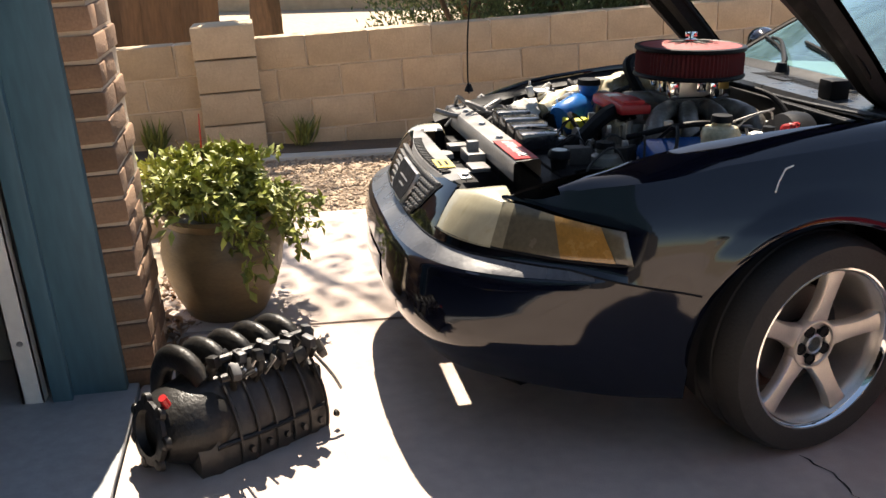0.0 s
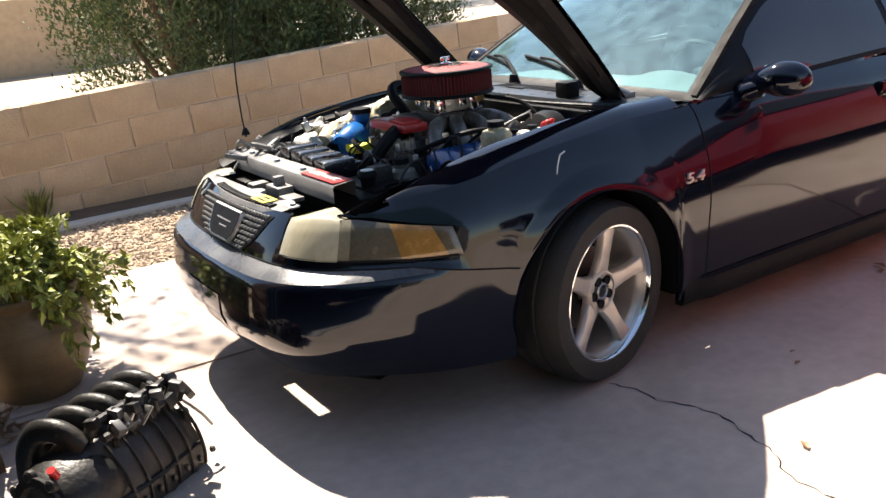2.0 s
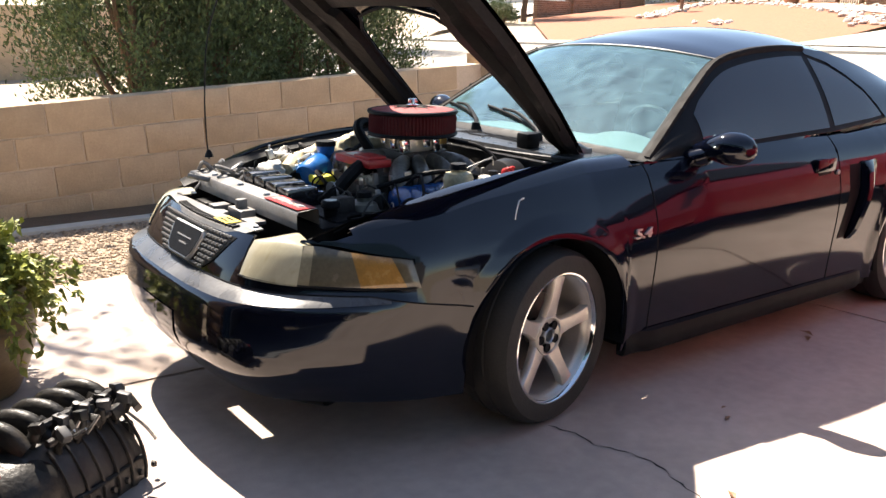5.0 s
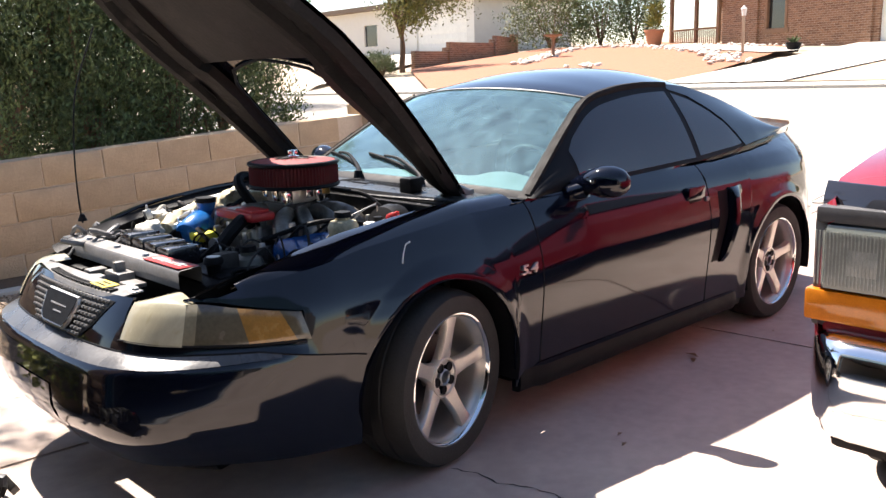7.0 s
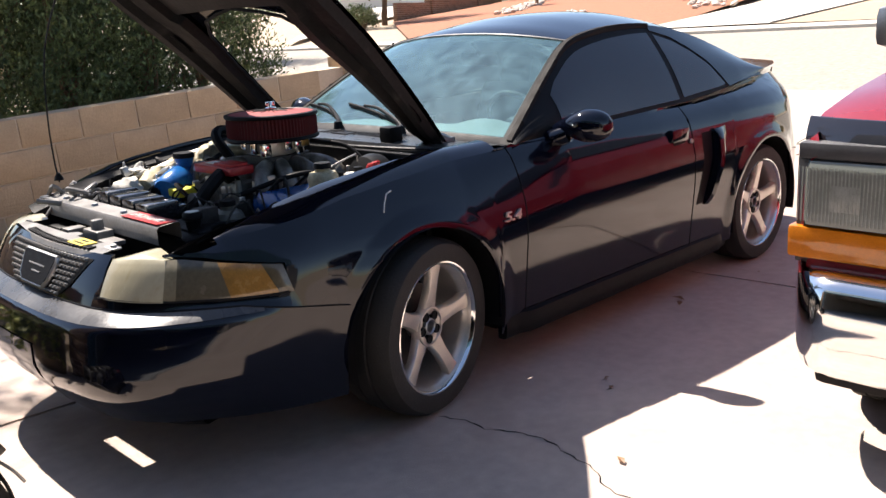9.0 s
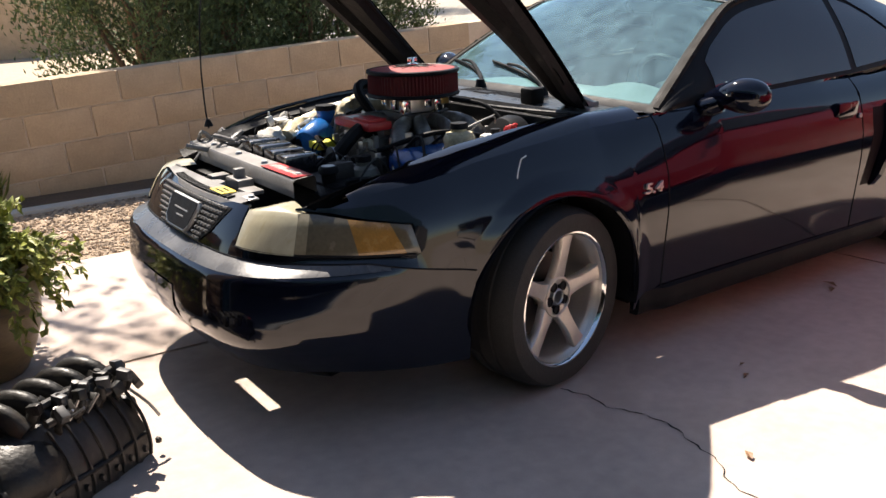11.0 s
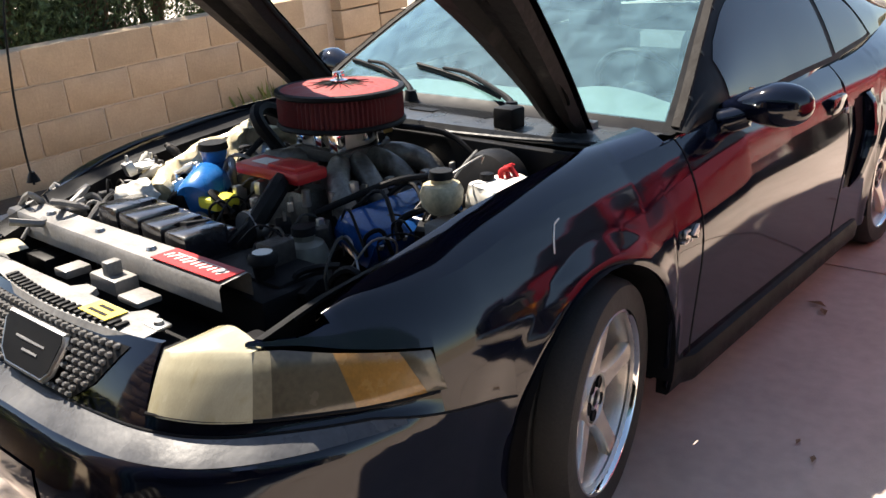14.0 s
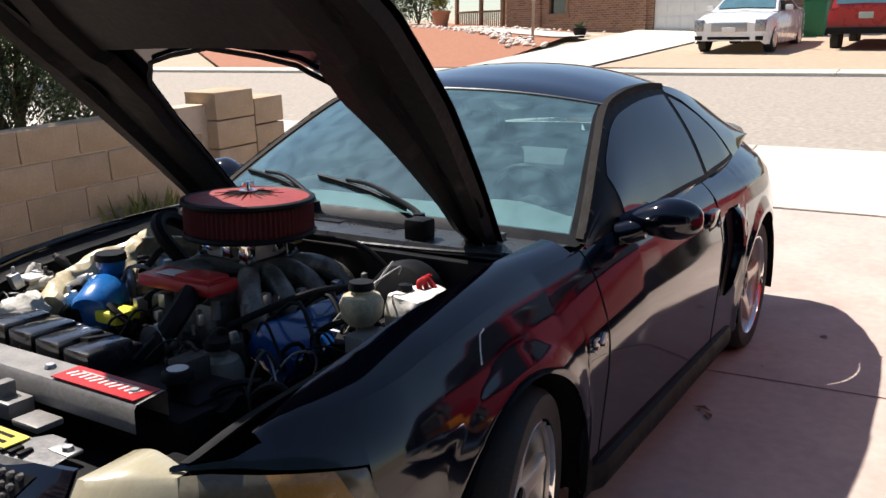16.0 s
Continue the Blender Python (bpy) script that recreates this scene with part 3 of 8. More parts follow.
bm = bmesh.new()
for sgn in (1, -1):
    add_grid(bm, skin_patch(0, S_BUMP, bottom, bump_top, 70, 22, 0.0, sgn), flip=sgn > 0)
bmesh.ops.remove_doubles(bm, verts=bm.verts, dist=0.001)
front_bumper = part("front_bumper", bm, M_PAINT, car, "smooth black front bumper cover")
bm = bmesh.new()
for sgn in (1, -1):
    add_grid(bm, skin_patch(S_Q, S_R, bottom, shoulder, 50, 20, 0.0, sgn), flip=sgn > 0)
bmesh.ops.remove_doubles(bm, verts=bm.verts, dist=0.001)
part("rear_bumper", bm, M_PAINT, car)
bm = bmesh.new()
add_grid(bm, [[(x, y, 0.19) for y in (-0.8, -0.4, 0, 0.4, 0.8)] for x in (0.42, 1.2, 2.15)])
add_grid(bm, [[(x, y, 0.24) for y in (-0.5, 0.5)] for x in (-0.55, 0.45)])
add_grid(bm, [[(x, y, 0.26) for y in (-0.5, 0.5)] for x in (2.15, 3.5)])
part("underbody", bm, M_BLACK, car)
bm = bmesh.new()
rows = []
for k in range(41):
    y = -0.62 + 1.24 * k / 40
    x = -0.985 + 0.2 * abs(y / 0.62) ** 2.5
    rows.append([(x, y, 0.205), (x - 0.012, y, 0.185), (x + 0.004, y, 0.172), (x + 0.05, y, 0.18)])
add_grid(bm, rows)
part("air_dam", bm, M_BLACK, front_bumper)
bm = bmesh.new()
for sg_ in (1, -1):
    add_grid(bm, skin_patch(0, 7.2, 0.31, 0.45, 8, 4, 0.004, sg_), flip=sg_ > 0)
bmesh.ops.remove_doubles(bm, verts=bm.verts, dist=0.001)
part("plate_holder", bm, M_PAINT, front_bumper)


# fender tops, hood gutter and inner walls of the engine bay
def bay_y(x):
    return min(interp(x, (-0.85, -0.7, -0.4, 0.0, 0.45), (0.60, 0.615, 0.665, 0.683, 0.68)), -skin(station(x), shoulder(x)).y - 0.02)


for sgn in (1, -1):
    bm = bmesh.new()
    rows = []
    for k in range(41):
        x = -0.735 + 1.215 * k / 40
        a = skin(station(x), shoulder(x), 0.0, sgn)
        b = Vector((a.x, -sgn * bay_y(x), shoulder(x) + interp(x, (-0.73, -0.4, 0.0, 0.45), (0.012, 0.040, 0.044, 0.034))))
        rows.append([a.lerp(b, f) + Vector((0, 0, 0.010 * math.sin(math.pi * f))) for f in (0, 0.12, 0.25, 0.4, 0.55, 0.7, 0.85, 0.95, 1.0)] + [b + Vector((0, sgn * 0.003, -0.006)), b + Vector((0, sgn * 0.004, -0.02))])
    add_grid(bm, rows, flip=sgn > 0)
    part("fender_top", bm, M_PAINT, car)
    bm = bmesh.new()
    rows = []
    for k in range(41):
        x = -0.80 + 1.28 * k / 40
        y, z = bay_y(x), shoulder(x)
        rows.append([(x, -sgn * yy, zz) for yy, zz in ((y - 0.004, z + 0.022), (y - 0.03, z + 0.004), (y - 0.055, z - 0.002), (y - 0.065, z - 0.10), (y - 0.10, 0.55), (y - 0.14, 0.25))])
    add_grid(bm, rows)
    part("inner_fender", bm, M_BLACK, car, "dusty black inner wing panel")
    bm = bmesh.new()
    add_tube(bm, [(-0.72 + 1.15 * k / 20, -sgn * (bay_y(-0.72 + 1.15 * k / 20) - 0.035), shoulder(-0.72 + 1.15 * k / 20) - 0.004) for k in range(21)], 0.006, 6)
    # Far seal takes steel: the sunlit edge is put into its material.
    part("rain_seal", bm, M_BLACK if sgn > 0 else M_STEEL, car, "" if sgn > 0 else "dusty rain seal, steel bright for its sunlit edge")

# roof, windscreen and side windows
RAIL = spline([(0.57, -0.765, 0.910), (0.72, -0.725, 1.01), (0.95, -0.655, 1.150), (1.18, -0.590, 1.268), (1.40, -0.572, 1.312), (1.62, -0.568, 1.328), (1.82, -0.570, 1.326),
               (2.05, -0.575, 1.302), (2.3, -0.595, 1.245), (2.55, -0.63, 1.16), (2.85, -0.67, 1.055)], 91)
RX = [p.x for p in RAIL]


def rail(x):
    return Vector((x, float(np.interp(x, RX, [p.y for p in RAIL])), float(np.interp(x, RX, [p.z for p in RAIL]))))


def belt(x):
    return Vector((x, -interp(x, (0.5, 0.9, 1.4, 1.83, 2.2, 2.5, 2.85), (0.79, 0.79, 0.79, 0.80, 0.79, 0.765, 0.72)), interp(x, (0.5, 0.9, 1.4, 1.83, 2.2, 2.5, 2.85), (0.905, 0.925, 0.937, 0.95, 0.975, 1.005, 1.04))))


def crown(x, u, lift=0.0):
    p = rail(x)
    bow = interp(x, (0.57, 1.3, 1.5, 2.0, 2.4, 2.85), (0.11, 0.07, 0.0, -0.03, -0.10, -0.10))
    top = interp(x, (0.57, 1.15, 1.3, 1.5, 1.9, 2.1, 2.85), (0.03, 0.04, 0.058, 0.078, 0.09, 0.085, 0.03))
    f = 1 - abs(u) ** 2.2
    return Vector((p.x - bow * f, -p.y * u, p.z + top * f + lift))


def top_part(name, x0, x1, u0, material, nx, nu, thick, label="", lift=0.0):
    bm = bmesh.new()
    add_grid(bm, [[crown(x0 + (x1 - x0) * i / nx, -u0 + 2 * u0 * j / nu, lift) for j in range(nu + 1)] for i in range(nx + 1)])
    bmesh.ops.recalc_face_normals(bm, faces=bm.faces)
    if thick:
        bmesh.ops.solidify(bm, geom=list(bm.faces), thickness=thick)
    return part(name, bm, material, car, label)


windscreen = top_part("windscreen", 0.60, 1.205, 0.955, M_WGLASS, 24, 24, 0, "dusty tinted windscreen, its film teal for reflected sky")
windscreen.visible_shadow = False
top_part("roof", 1.205, 2.05, 1.0, M_PAINT, 24, 24, 0.03, "glossy black roof panel")
rear_window = top_part("rear_window", 2.06, 2.74, 0.93, M_TINT, 20, 20, 0)
rear_window.visible_shadow = False
bm = bmesh.new()
for sg in (1, -1):
    add_grid(bm, [[crown(x, sg * u, -0.002) for u in (0.925, 0.96, 1.0)] for x in np.linspace(2.05, 2.85, 20)])
add_grid(bm, [[crown(x, u, 0.0) for u in np.linspace(-1, 1, 21)] for x in (2.735, 2.79, 2.85)])
bmesh.ops.recalc_face_normals(bm, faces=bm.faces)
part("rear_pillar", bm, M_PAINT, car)
bm = bmesh.new()
for sg in (1, -1):
    add_grid(bm, [[crown(x, sg * u, -0.001) for u in (0.95, 0.975, 1.0)] for x in np.linspace(0.57, 1.21, 24)])
add_grid(bm, [[crown(x, u, -0.001) for u in np.linspace(-1, 1, 25)] for x in (0.54, 0.57, 0.605)])
part("screen_surround", bm, M_BLACK, car, "black windscreen border")
bm = bmesh.new()
add_tube(bm, [crown(1.207, u, 0.003) for u in np.linspace(-1, 1, 30)], 0.005, 6)
part("screen_trim", bm, M_COWL_TRIM, car, "worn grey windscreen trim")
M_PILLAR = mat("bare pillar channel", (0.014, 0.012, 0.011), 0.7, vary=0.4, scale=14, bump=0.2, spec=0.12, stain=(0.03, 0.026, 0.024), stain_scale=11, stain_at=0.62)
for sg in (1, -1):
    bm = bmesh.new()
    rows = []
    for x in np.linspace(0.58, 1.86, 44):
        p = rail(x)
        o = Vector((0, -0.012, 0.012))
        rows.append([Vector((q.x, sg * q.y, q.z)) for q in (p + Vector((0, 0.016, 0.010)), p + o * 0.8, p + Vector((0, -0.016, -0.004)), p + Vector((0, -0.012, -0.022)))])
    add_grid(bm, rows)
    bmesh.ops.recalc_face_normals(bm, faces=bm.faces)
    bmesh.ops.solidify(bm, geom=list(bm.faces), thickness=0.012)
    ap = part("pillar_channel", bm, M_PILLAR, car, "bare worn channel where the pillar trim is missing")
    bm = bmesh.new()
    add_tube(bm, [Vector((x, sg * rail(x).y, rail(x).z)) + Vector((0, sg * -0.012, 0.011)) for x in np.linspace(0.60, 1.20, 30)], 0.0018, 6)
    part("channel_lip", bm, M_PILLAR, ap, "dull bare metal lip")
    for x in (0.68, 0.85, 1.05, 1.22):
        p = rail(x)
        part("screw_hole", lathe([(0, 0.002), (0.009, 0.002), (0.009, 0)], 10, Matrix.Translation(Vector((x, sg * (p.y - 0.02), p.z + 0.006))) @ pose(0, 0, 0, 60 * sg, 0, 0)), M_BLACK, ap)
    # side: opaque dark shell, door glass, quarter glass
    def side(x, s, out=0.0):
        a, b = belt(x), rail(x)
        q = a.lerp(b, s) + Vector((0, -0.022 * math.sin(math.pi * s) - out, 0))
        return Vector((q.x, sg * q.y, q.z))

    bm = bmesh.new()
    add_grid(bm, [[side(x, s) for s in np.linspace(0, 1, 9)] for x in np.linspace(0.575, 2.845, 60)])
    bmesh.ops.recalc_face_normals(bm, faces=bm.faces)
    part("window_frame", bm, M_BLACK, car, "black window frame")
    bm = bmesh.new()
    rows = []
    for x in np.linspace(0.90, 1.815, 30):
        top = interp(x, (0.90, 0.96, 1.1, 1.815), (0.75, 0.84, 0.87, 0.90))
        rows.append([side(x, 0.05 + (top - 0.05) * k / 10, 0.003) for k in range(11)])
    add_grid(bm, rows)
    bmesh.ops.recalc_face_normals(bm, faces=bm.faces)
    part("side_window", bm, M_SIDEGLASS, car, "dark tinted door window")
    bm = bmesh.new()
    rows = []
    for x in np.linspace(1.86, 2.30, 20):
        top = interp(x, (1.86, 2.0, 2.12, 2.22, 2.30), (0.88, 0.80, 0.66, 0.46, 0.10))
        rows.append([side(x, 0.06 + (top - 0.06) * k / 8, 0.003) for k in range(9)])
    add_grid(bm, rows)
    bmesh.ops.recalc_face_normals(bm, faces=bm.faces)
    part("quarter_window", bm, M_SIDEGLASS, car, "dark tinted quarter window")
    # C pillar skin in body colour and the belt shelf
    bm = bmesh.new()
    rows = []
    for x in np.linspace(1.85, 2.85, 40):
        lo = interp(x, (1.85, 2.0, 2.12, 2.22, 2.30, 2.33, 2.85), (0.93, 0.86, 0.72, 0.53, 0.2, 0.0, 0.0))
        rows.append([side(x, lo + (1 - lo) * k / 8, 0.006) for k in range(9)])
    add_grid(bm, rows)
    bmesh.ops.recalc_face_normals(bm, faces=bm.faces)
    part("rear_pillar", bm, M_PAINT, car)
    bm = bmesh.new()
    rows = []
    for x in np.linspace(0.46, 3.53, 90):
        a = skin(station(x), shoulder(x), 0.0, 1)
        if x < 2.85:
            b = belt(max(x, 0.5)) + Vector((min(0, x - 0.5), 0.004, 0.0))
            b.x = x
        else:
            b = Vector((x, -interp(x, (2.85, 3.2, 3.53), (0.72, 0.62, 0.46)), interp(x, (2.85, 3.2, 3.45, 3.53), (1.04, 1.045, 1.05, 1.0))))
        m = a.lerp(b, 0.5) + Vector((0, 0, 0.006))
        rows.append([Vector((q.x, sg * q.y, q.z)) for q in (a, a.lerp(b, 0.25) + Vector((0, 0, 0.004)), m, b)])
    add_grid(bm, rows, flip=sg < 0)
    bmesh.ops.recalc_face_normals(bm, faces=bm.faces)
    part("belt_panel", bm, M_PAINT, car)
bm = bmesh.new()
rows = []
for x in np.linspace(2.80, 3.53, 20):
    w = interp(x, (2.85, 3.2, 3.53), (0.72, 0.62, 0.46))
    z = interp(x, (2.80, 2.85, 3.2, 3.45, 3.53), (1.042, 1.04, 1.045, 1.05, 1.0))
    rows.append([Vector((x, w * u, z + 0.025 * (1 - u * u))) for u in np.linspace(-1, 1, 17)])
add_grid(bm, rows)
bm2 = [Vector((3.53, 0.46 * u, 1.0 + 0.025 * (1 - u * u))) for u in np.linspace(-1, 1, 17)]
add_grid(bm, [bm2, [Vector((3.57, 0.42 * u, 0.88)) for u in np.linspace(-1, 1, 17)]])
bmesh.ops.recalc_face_normals(bm, faces=bm.faces)
part("boot_lid", bm, M_PAINT, car)


# ---- the coupe: wheels ----
M_DISC = mat("dark brake iron", (0.05, 0.042, 0.038), 0.55, metal=0.4, vary=0.3, scale=12)
def wheel_mesh_set():
    tyre = lathe([(0.236, -0.105), (0.245, -0.117), (0.275, -0.124), (0.306, -0.120), (0.320, -0.100), (0.3255, -0.07), (0.327, -0.042), (0.3215, -0.038), (0.3215, -0.032), (0.327, -0.028),
                  (0.328, 0.0), (0.3275, 0.028), (0.3215, 0.032), (0.3215, 0.038), (0.327, 0.042), (0.3255, 0.07), (0.320, 0.100), (0.306, 0.120), (0.275, 0.124), (0.245, 0.117), (0.236, 0.105)], 56)
    rim = lathe([(0.226, -0.094), (0.232, -0.106), (0.239, -0.115), (0.245, -0.112), (0.243, -0.10), (0.226, -0.085), (0.218, -0.06), (0.214, 0.10), (0.23, 0.105), (0.235, 0.0)], 56)
    spokes = []
    for k in range(5):
        bm = bmesh.new()
        rows = []
        for i in range(9):
            f = i / 8
            r = 0.045 + 0.186 * f
            w = interp(f, (0, 0.2, 0.45, 0.8, 1.0), (0.042, 0.034, 0.0265, 0.0275, 0.036))
            z = -0.088 + 0.022 * (1 - f) ** 1.5 - 0.004 * f
            rows.append([(r, -w, z + 0.030), (r, -w * 0.96, z + 0.006), (r, -w * 0.82, z), (r, 0, z - 0.003), (r, w * 0.82, z), (r, w * 0.96, z + 0.006), (r, w, z + 0.030)])
        add_grid(bm, rows)
        bmesh.ops.recalc_face_normals(bm, faces=bm.faces)
        bmesh.ops.rotate(bm, verts=bm.verts, cent=(0, 0, 0), matrix=Matrix.Rotation(2 * math.pi * k / 5, 3, "Z"))
        spokes.append(bm)
    hub = lathe([(0.024, -0.05), (0.026, -0.062), (0.052, -0.060), (0.060, -0.064), (0.066, -0.078), (0.072, -0.078), (0.078, -0.066), (0.080, -0.045)], 48)
    bore = lathe([(0, -0.045), (0.0225, -0.045), (0.0225, -0.074), (0.0265, -0.078), (0.031, -0.074), (0.032, -0.06)], 28)
    return tyre, rim, spokes, hub, bore


def build_wheel(m):
    tyre, rim, spokes, hub, bore = wheel_mesh_set()
    w = part("wheel", tyre, M_RUBBER, car, "black low-profile tyre on a five-spoke alloy wheel", at=m)
    r = part("rim", rim, M_ALLOY, w, "polished alloy rim")
    part("rim_lip", lathe([(0.230, -0.100), (0.233, -0.112), (0.238, -0.1175), (0.2435, -0.117), (0.247, -0.112)], 72), M_CHROME, w, "bright chrome rim lip")
    for b in spokes:
        part("spoke", b, M_ALLOY, w)
    part("hub", hub, M_ALLOY, w)
    part("hub_bore", bore, M_STEEL, w)
    for k in range(5):
        a = 2 * math.pi * (k + 0.5) / 5
        part("lug_nut", lathe([(0, -0.074), (0.010, -0.074), (0.0125, -0.070), (0.0125, -0.0755), (0.017, -0.0755), (0.017, -0.060)], 14, pose(0.046 * math.cos(a), 0.046 * math.sin(a), 0)), M_BLACK, w)
    part("brake_disc", lathe([(0.05, 0.0), (0.15, 0.0), (0.152, 0.02), (0.05, 0.02)], 40), M_DISC, w)
    return w


# the tyre's outer face points to the wheel's own -z
build_wheel(pose(0.0, -0.775, WHEEL_R, -90, 0, 11) @ pose(0, 0, 0, 0, 0, 62))
build_wheel(pose(2.573, -0.757, WHEEL_R, -90, 0, 0) @ pose(0, 0, 0, 0, 0, 60))
build_wheel(pose(0.0, 0.765, WHEEL_R, -90, 0, 15) @ pose(0, 0, 0, 0, 180, 40))
build_wheel(pose(2.573, 0.757, WHEEL_R, -90, 0, 0) @ pose(0, 0, 0, 0, 180, 10))

# ---- the coupe: lamps, grille and nose ----
M_LENS = mat("yellowed lamp lens", (0.44, 0.40, 0.28), 0.20, vary=0.10, scale=16, coat=1.0, stain=(0.36, 0.31, 0.17), stain_scale=7, stain_at=0.55, stretch=(1, 4, 1))
for _k, _v in (("Coat Roughness", 0.2), ("Roughness", 0.3)):
    M_LENS.node_tree.nodes["Principled BSDF"].inputs[_k].default_value = _v
M_LENSEDGE = mat("clouded lamp lens", (0.21, 0.185, 0.125), 0.2, vary=0.2, scale=12, coat=0.8)
M_SMOKE = mat("smoky lamp lens", (0.085, 0.075, 0.052), 0.22, vary=0.3, scale=9, coat=0.6)
M_AMBER = mat("faded amber lens", (0.25, 0.135, 0.035), 0.25, vary=0.25, scale=18, coat=0.7, stain=(0.15, 0.085, 0.025), stain_scale=14)
M_YELLOW = mat("yellow label", (0.75, 0.55, 0.06), 0.5, vary=0.1)


for sgn in (1, -1):
    lamp = part("headlight", box(0.03, 0.10, -0.07, 0.05, -0.02, 0.07, 0.01), M_BLACK, car, "hazy yellowed headlight unit", at=pose(-0.80, -sgn * 0.47, 0.62))
    inv = lamp.matrix_basis.inverted()

    def lens(name, s0, s1, slant0, slant1, material, label, out, n=16, cap=False, flush=False):
        bm = bmesh.new()
        rows = []
        for i in range(n + 1):
            row = []
            for k in range(11):
                f = k / 10
                st = s0 + (s1 - s0) * i / n + (f - 0.4) * (slant0 + (slant1 - slant0) * i / n)
                x = skin(st, 0.66).x
                e = 0.004 * max(0.0, 1 - 5 * min(f if not cap else 1, 1 - f if not cap else 1, i / n if not flush else 1, 1 - i / n if not (flush or cap) else 1)) ** 2
                row.append(skin(st, lamp_lo(x) + (lamp_hi(x) - lamp_lo(x)) * f, out - e, sgn))
            if cap:
                top = row[-1]
                rise = math.sin(min(1.0, 2.4 * i / n) * math.pi / 2)
                back = Vector((max(-0.795, top.x + 0.035), top.y * 0.985, top.z + (0.748 - 0.026 * (i / n) ** 2 - top.z) * rise))
                mid = Vector((top.x + 0.022, top.y, top.z + 0.020 * (1 - (i / n) ** 3) * rise))
                for k in range(1, 7):
                    f = k / 6
                    row.append(top.lerp(mid, f).lerp(mid.lerp(back, f), f))
                row.append(back + Vector((0.012, 0, -0.02)))
            rows.append(row)
        add_grid(bm, rows, flip=sgn > 0)
        bmesh.ops.recalc_face_normals(bm, faces=bm.faces)
        bmesh.ops.transform(bm, matrix=inv, verts=bm.verts)
        return part(name, bm, material, lamp, label)

    lens("lens", 21.0, 33.4, 0.5, 0.9, M_LENS, "hazy yellowed clear lens", 0.008, 20, True)
    lens("lens_band", 33.4, 35.4, 0.9, 1.0, M_LENSEDGE, "clouded band of the lens", 0.0078, 4, False, True)
    lens("side_lens", 35.4, 42.6, 1.0, -1.0, M_SMOKE, "smoky inner lens", 0.0075, 16, False, True)
    lens("marker_lens", 42.6, 48.8, -1.0, -1.9, M_AMBER, "faded amber marker lens", 0.0075, 16, False, True)
    lens("side_lens", 48.8, 51.1, -1.9, -1.0, M_SMOKE, "smoky inner lens", 0.007, 4)
    part("lens_edge", tube([skin(20.6 + 30.1 * k / 40, lamp_lo(skin(20.6 + 30.1 * k / 40, 0.61).x), 0.004, sgn) for k in range(41)], 0.004, 6), M_BLACK, car, "black lamp gasket")

# Ledge strip lightened: the sun's glare is put into its bleached paint.
M_LEDGE = mat("bleached black paint lightened for glare", (0.055, 0.056, 0.060), 0.30, vary=0.35, scale=9, bump=0.05, spec=0.6, stain=(0.11, 0.11, 0.112), stain_scale=7, stain_at=0.55)
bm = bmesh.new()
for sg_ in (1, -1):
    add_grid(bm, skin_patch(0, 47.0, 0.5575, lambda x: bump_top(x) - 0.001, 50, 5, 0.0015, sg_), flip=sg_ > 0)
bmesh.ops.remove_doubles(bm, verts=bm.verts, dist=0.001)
part("bumper_ledge", bm, M_LEDGE, front_bumper, "worn bumper ledge lightened for sun glare")
GY = -0.03
NOSE_Y = [-skin(q * 0.5, 0.66).y for q in range(45)]


def nose_at(y, z, out=0.0):
    """The nose's surface at the side offset y and the height z."""
    y += GY
    return skin(float(np.interp(abs(y), NOSE_Y, [q * 0.5 for q in range(45)])), z, out, 1 if y < 0 else -1)


def grille_half(z):
    return interp(z, (0.600, 0.640, 0.722), (0.175, 0.235, 0.305))


bm = bmesh.new()
add_grid(bm, [[nose_at(u * grille_half(z) * 1.03, z, 0.0035) for u in np.linspace(-1, 1, 33)] for z in np.linspace(0.600, 0.722, 7)])
bmesh.ops.recalc_face_normals(bm, faces=bm.faces)
grille = part("grille", bm, M_BLACK, car, "black honeycomb grille, its lit cell lips put in pale grey")
# Pale grey of the cells stands for light on the black honeycomb's lips.
M_CELL = mat("lit-lip grille and script grey", (0.16, 0.155, 0.15), 0.35, vary=0.3, scale=30)
cell = None
for r in range(8):
    for c in range(27):
        y = -0.316 + (c + (0.5 if r % 2 else 0)) * 0.0243
        z = 0.604 + r * 0.0160
        if abs(y) > grille_half(z) - 0.006 or (abs(y) < 0.136 - 0.02 * (7 - r) / 7 and 0 < r < 7):
            continue
        p = nose_at(y, z, 0.003)
        if cell is None:
            cell = part("grille_cell", lathe([(0.0, 0.012), (0.0045, 0.0115), (0.0080, 0.002), (0.0085, -0.01)], 6), M_CELL, grille)
            ob = cell
        else:
            ob = new("grille_cell", cell.data)
            ob.parent = grille
        ob.matrix_basis = Matrix.Translation(p) @ pose(0, 0, 0, 0, -62, -70 * y)
EM = [(-0.122, 0.704), (0.122, 0.704), (0.128, 0.690), (0.108, 0.632), (0.080, 0.612), (-0.080, 0.612), (-0.108, 0.632), (-0.128, 0.690)]
bm = bmesh.new()
add_tube(bm, [nose_at(y, z, 0.014) for y, z in EM + EM[:1]], 0.009, 8)
emblem = part("emblem_frame", bm, M_STEEL, grille, "dull metal emblem surround")
bm = bmesh.new()
f = bm.faces.new([bm.verts.new(nose_at(y * 0.97, z, 0.011)) for y, z in EM])
bmesh.ops.recalc_face_normals(bm, faces=bm.faces)
bmesh.ops.solidify(bm, geom=[f], thickness=0.012)
part("emblem_plate", bm, M_BLACK, emblem, "dark emblem plate")
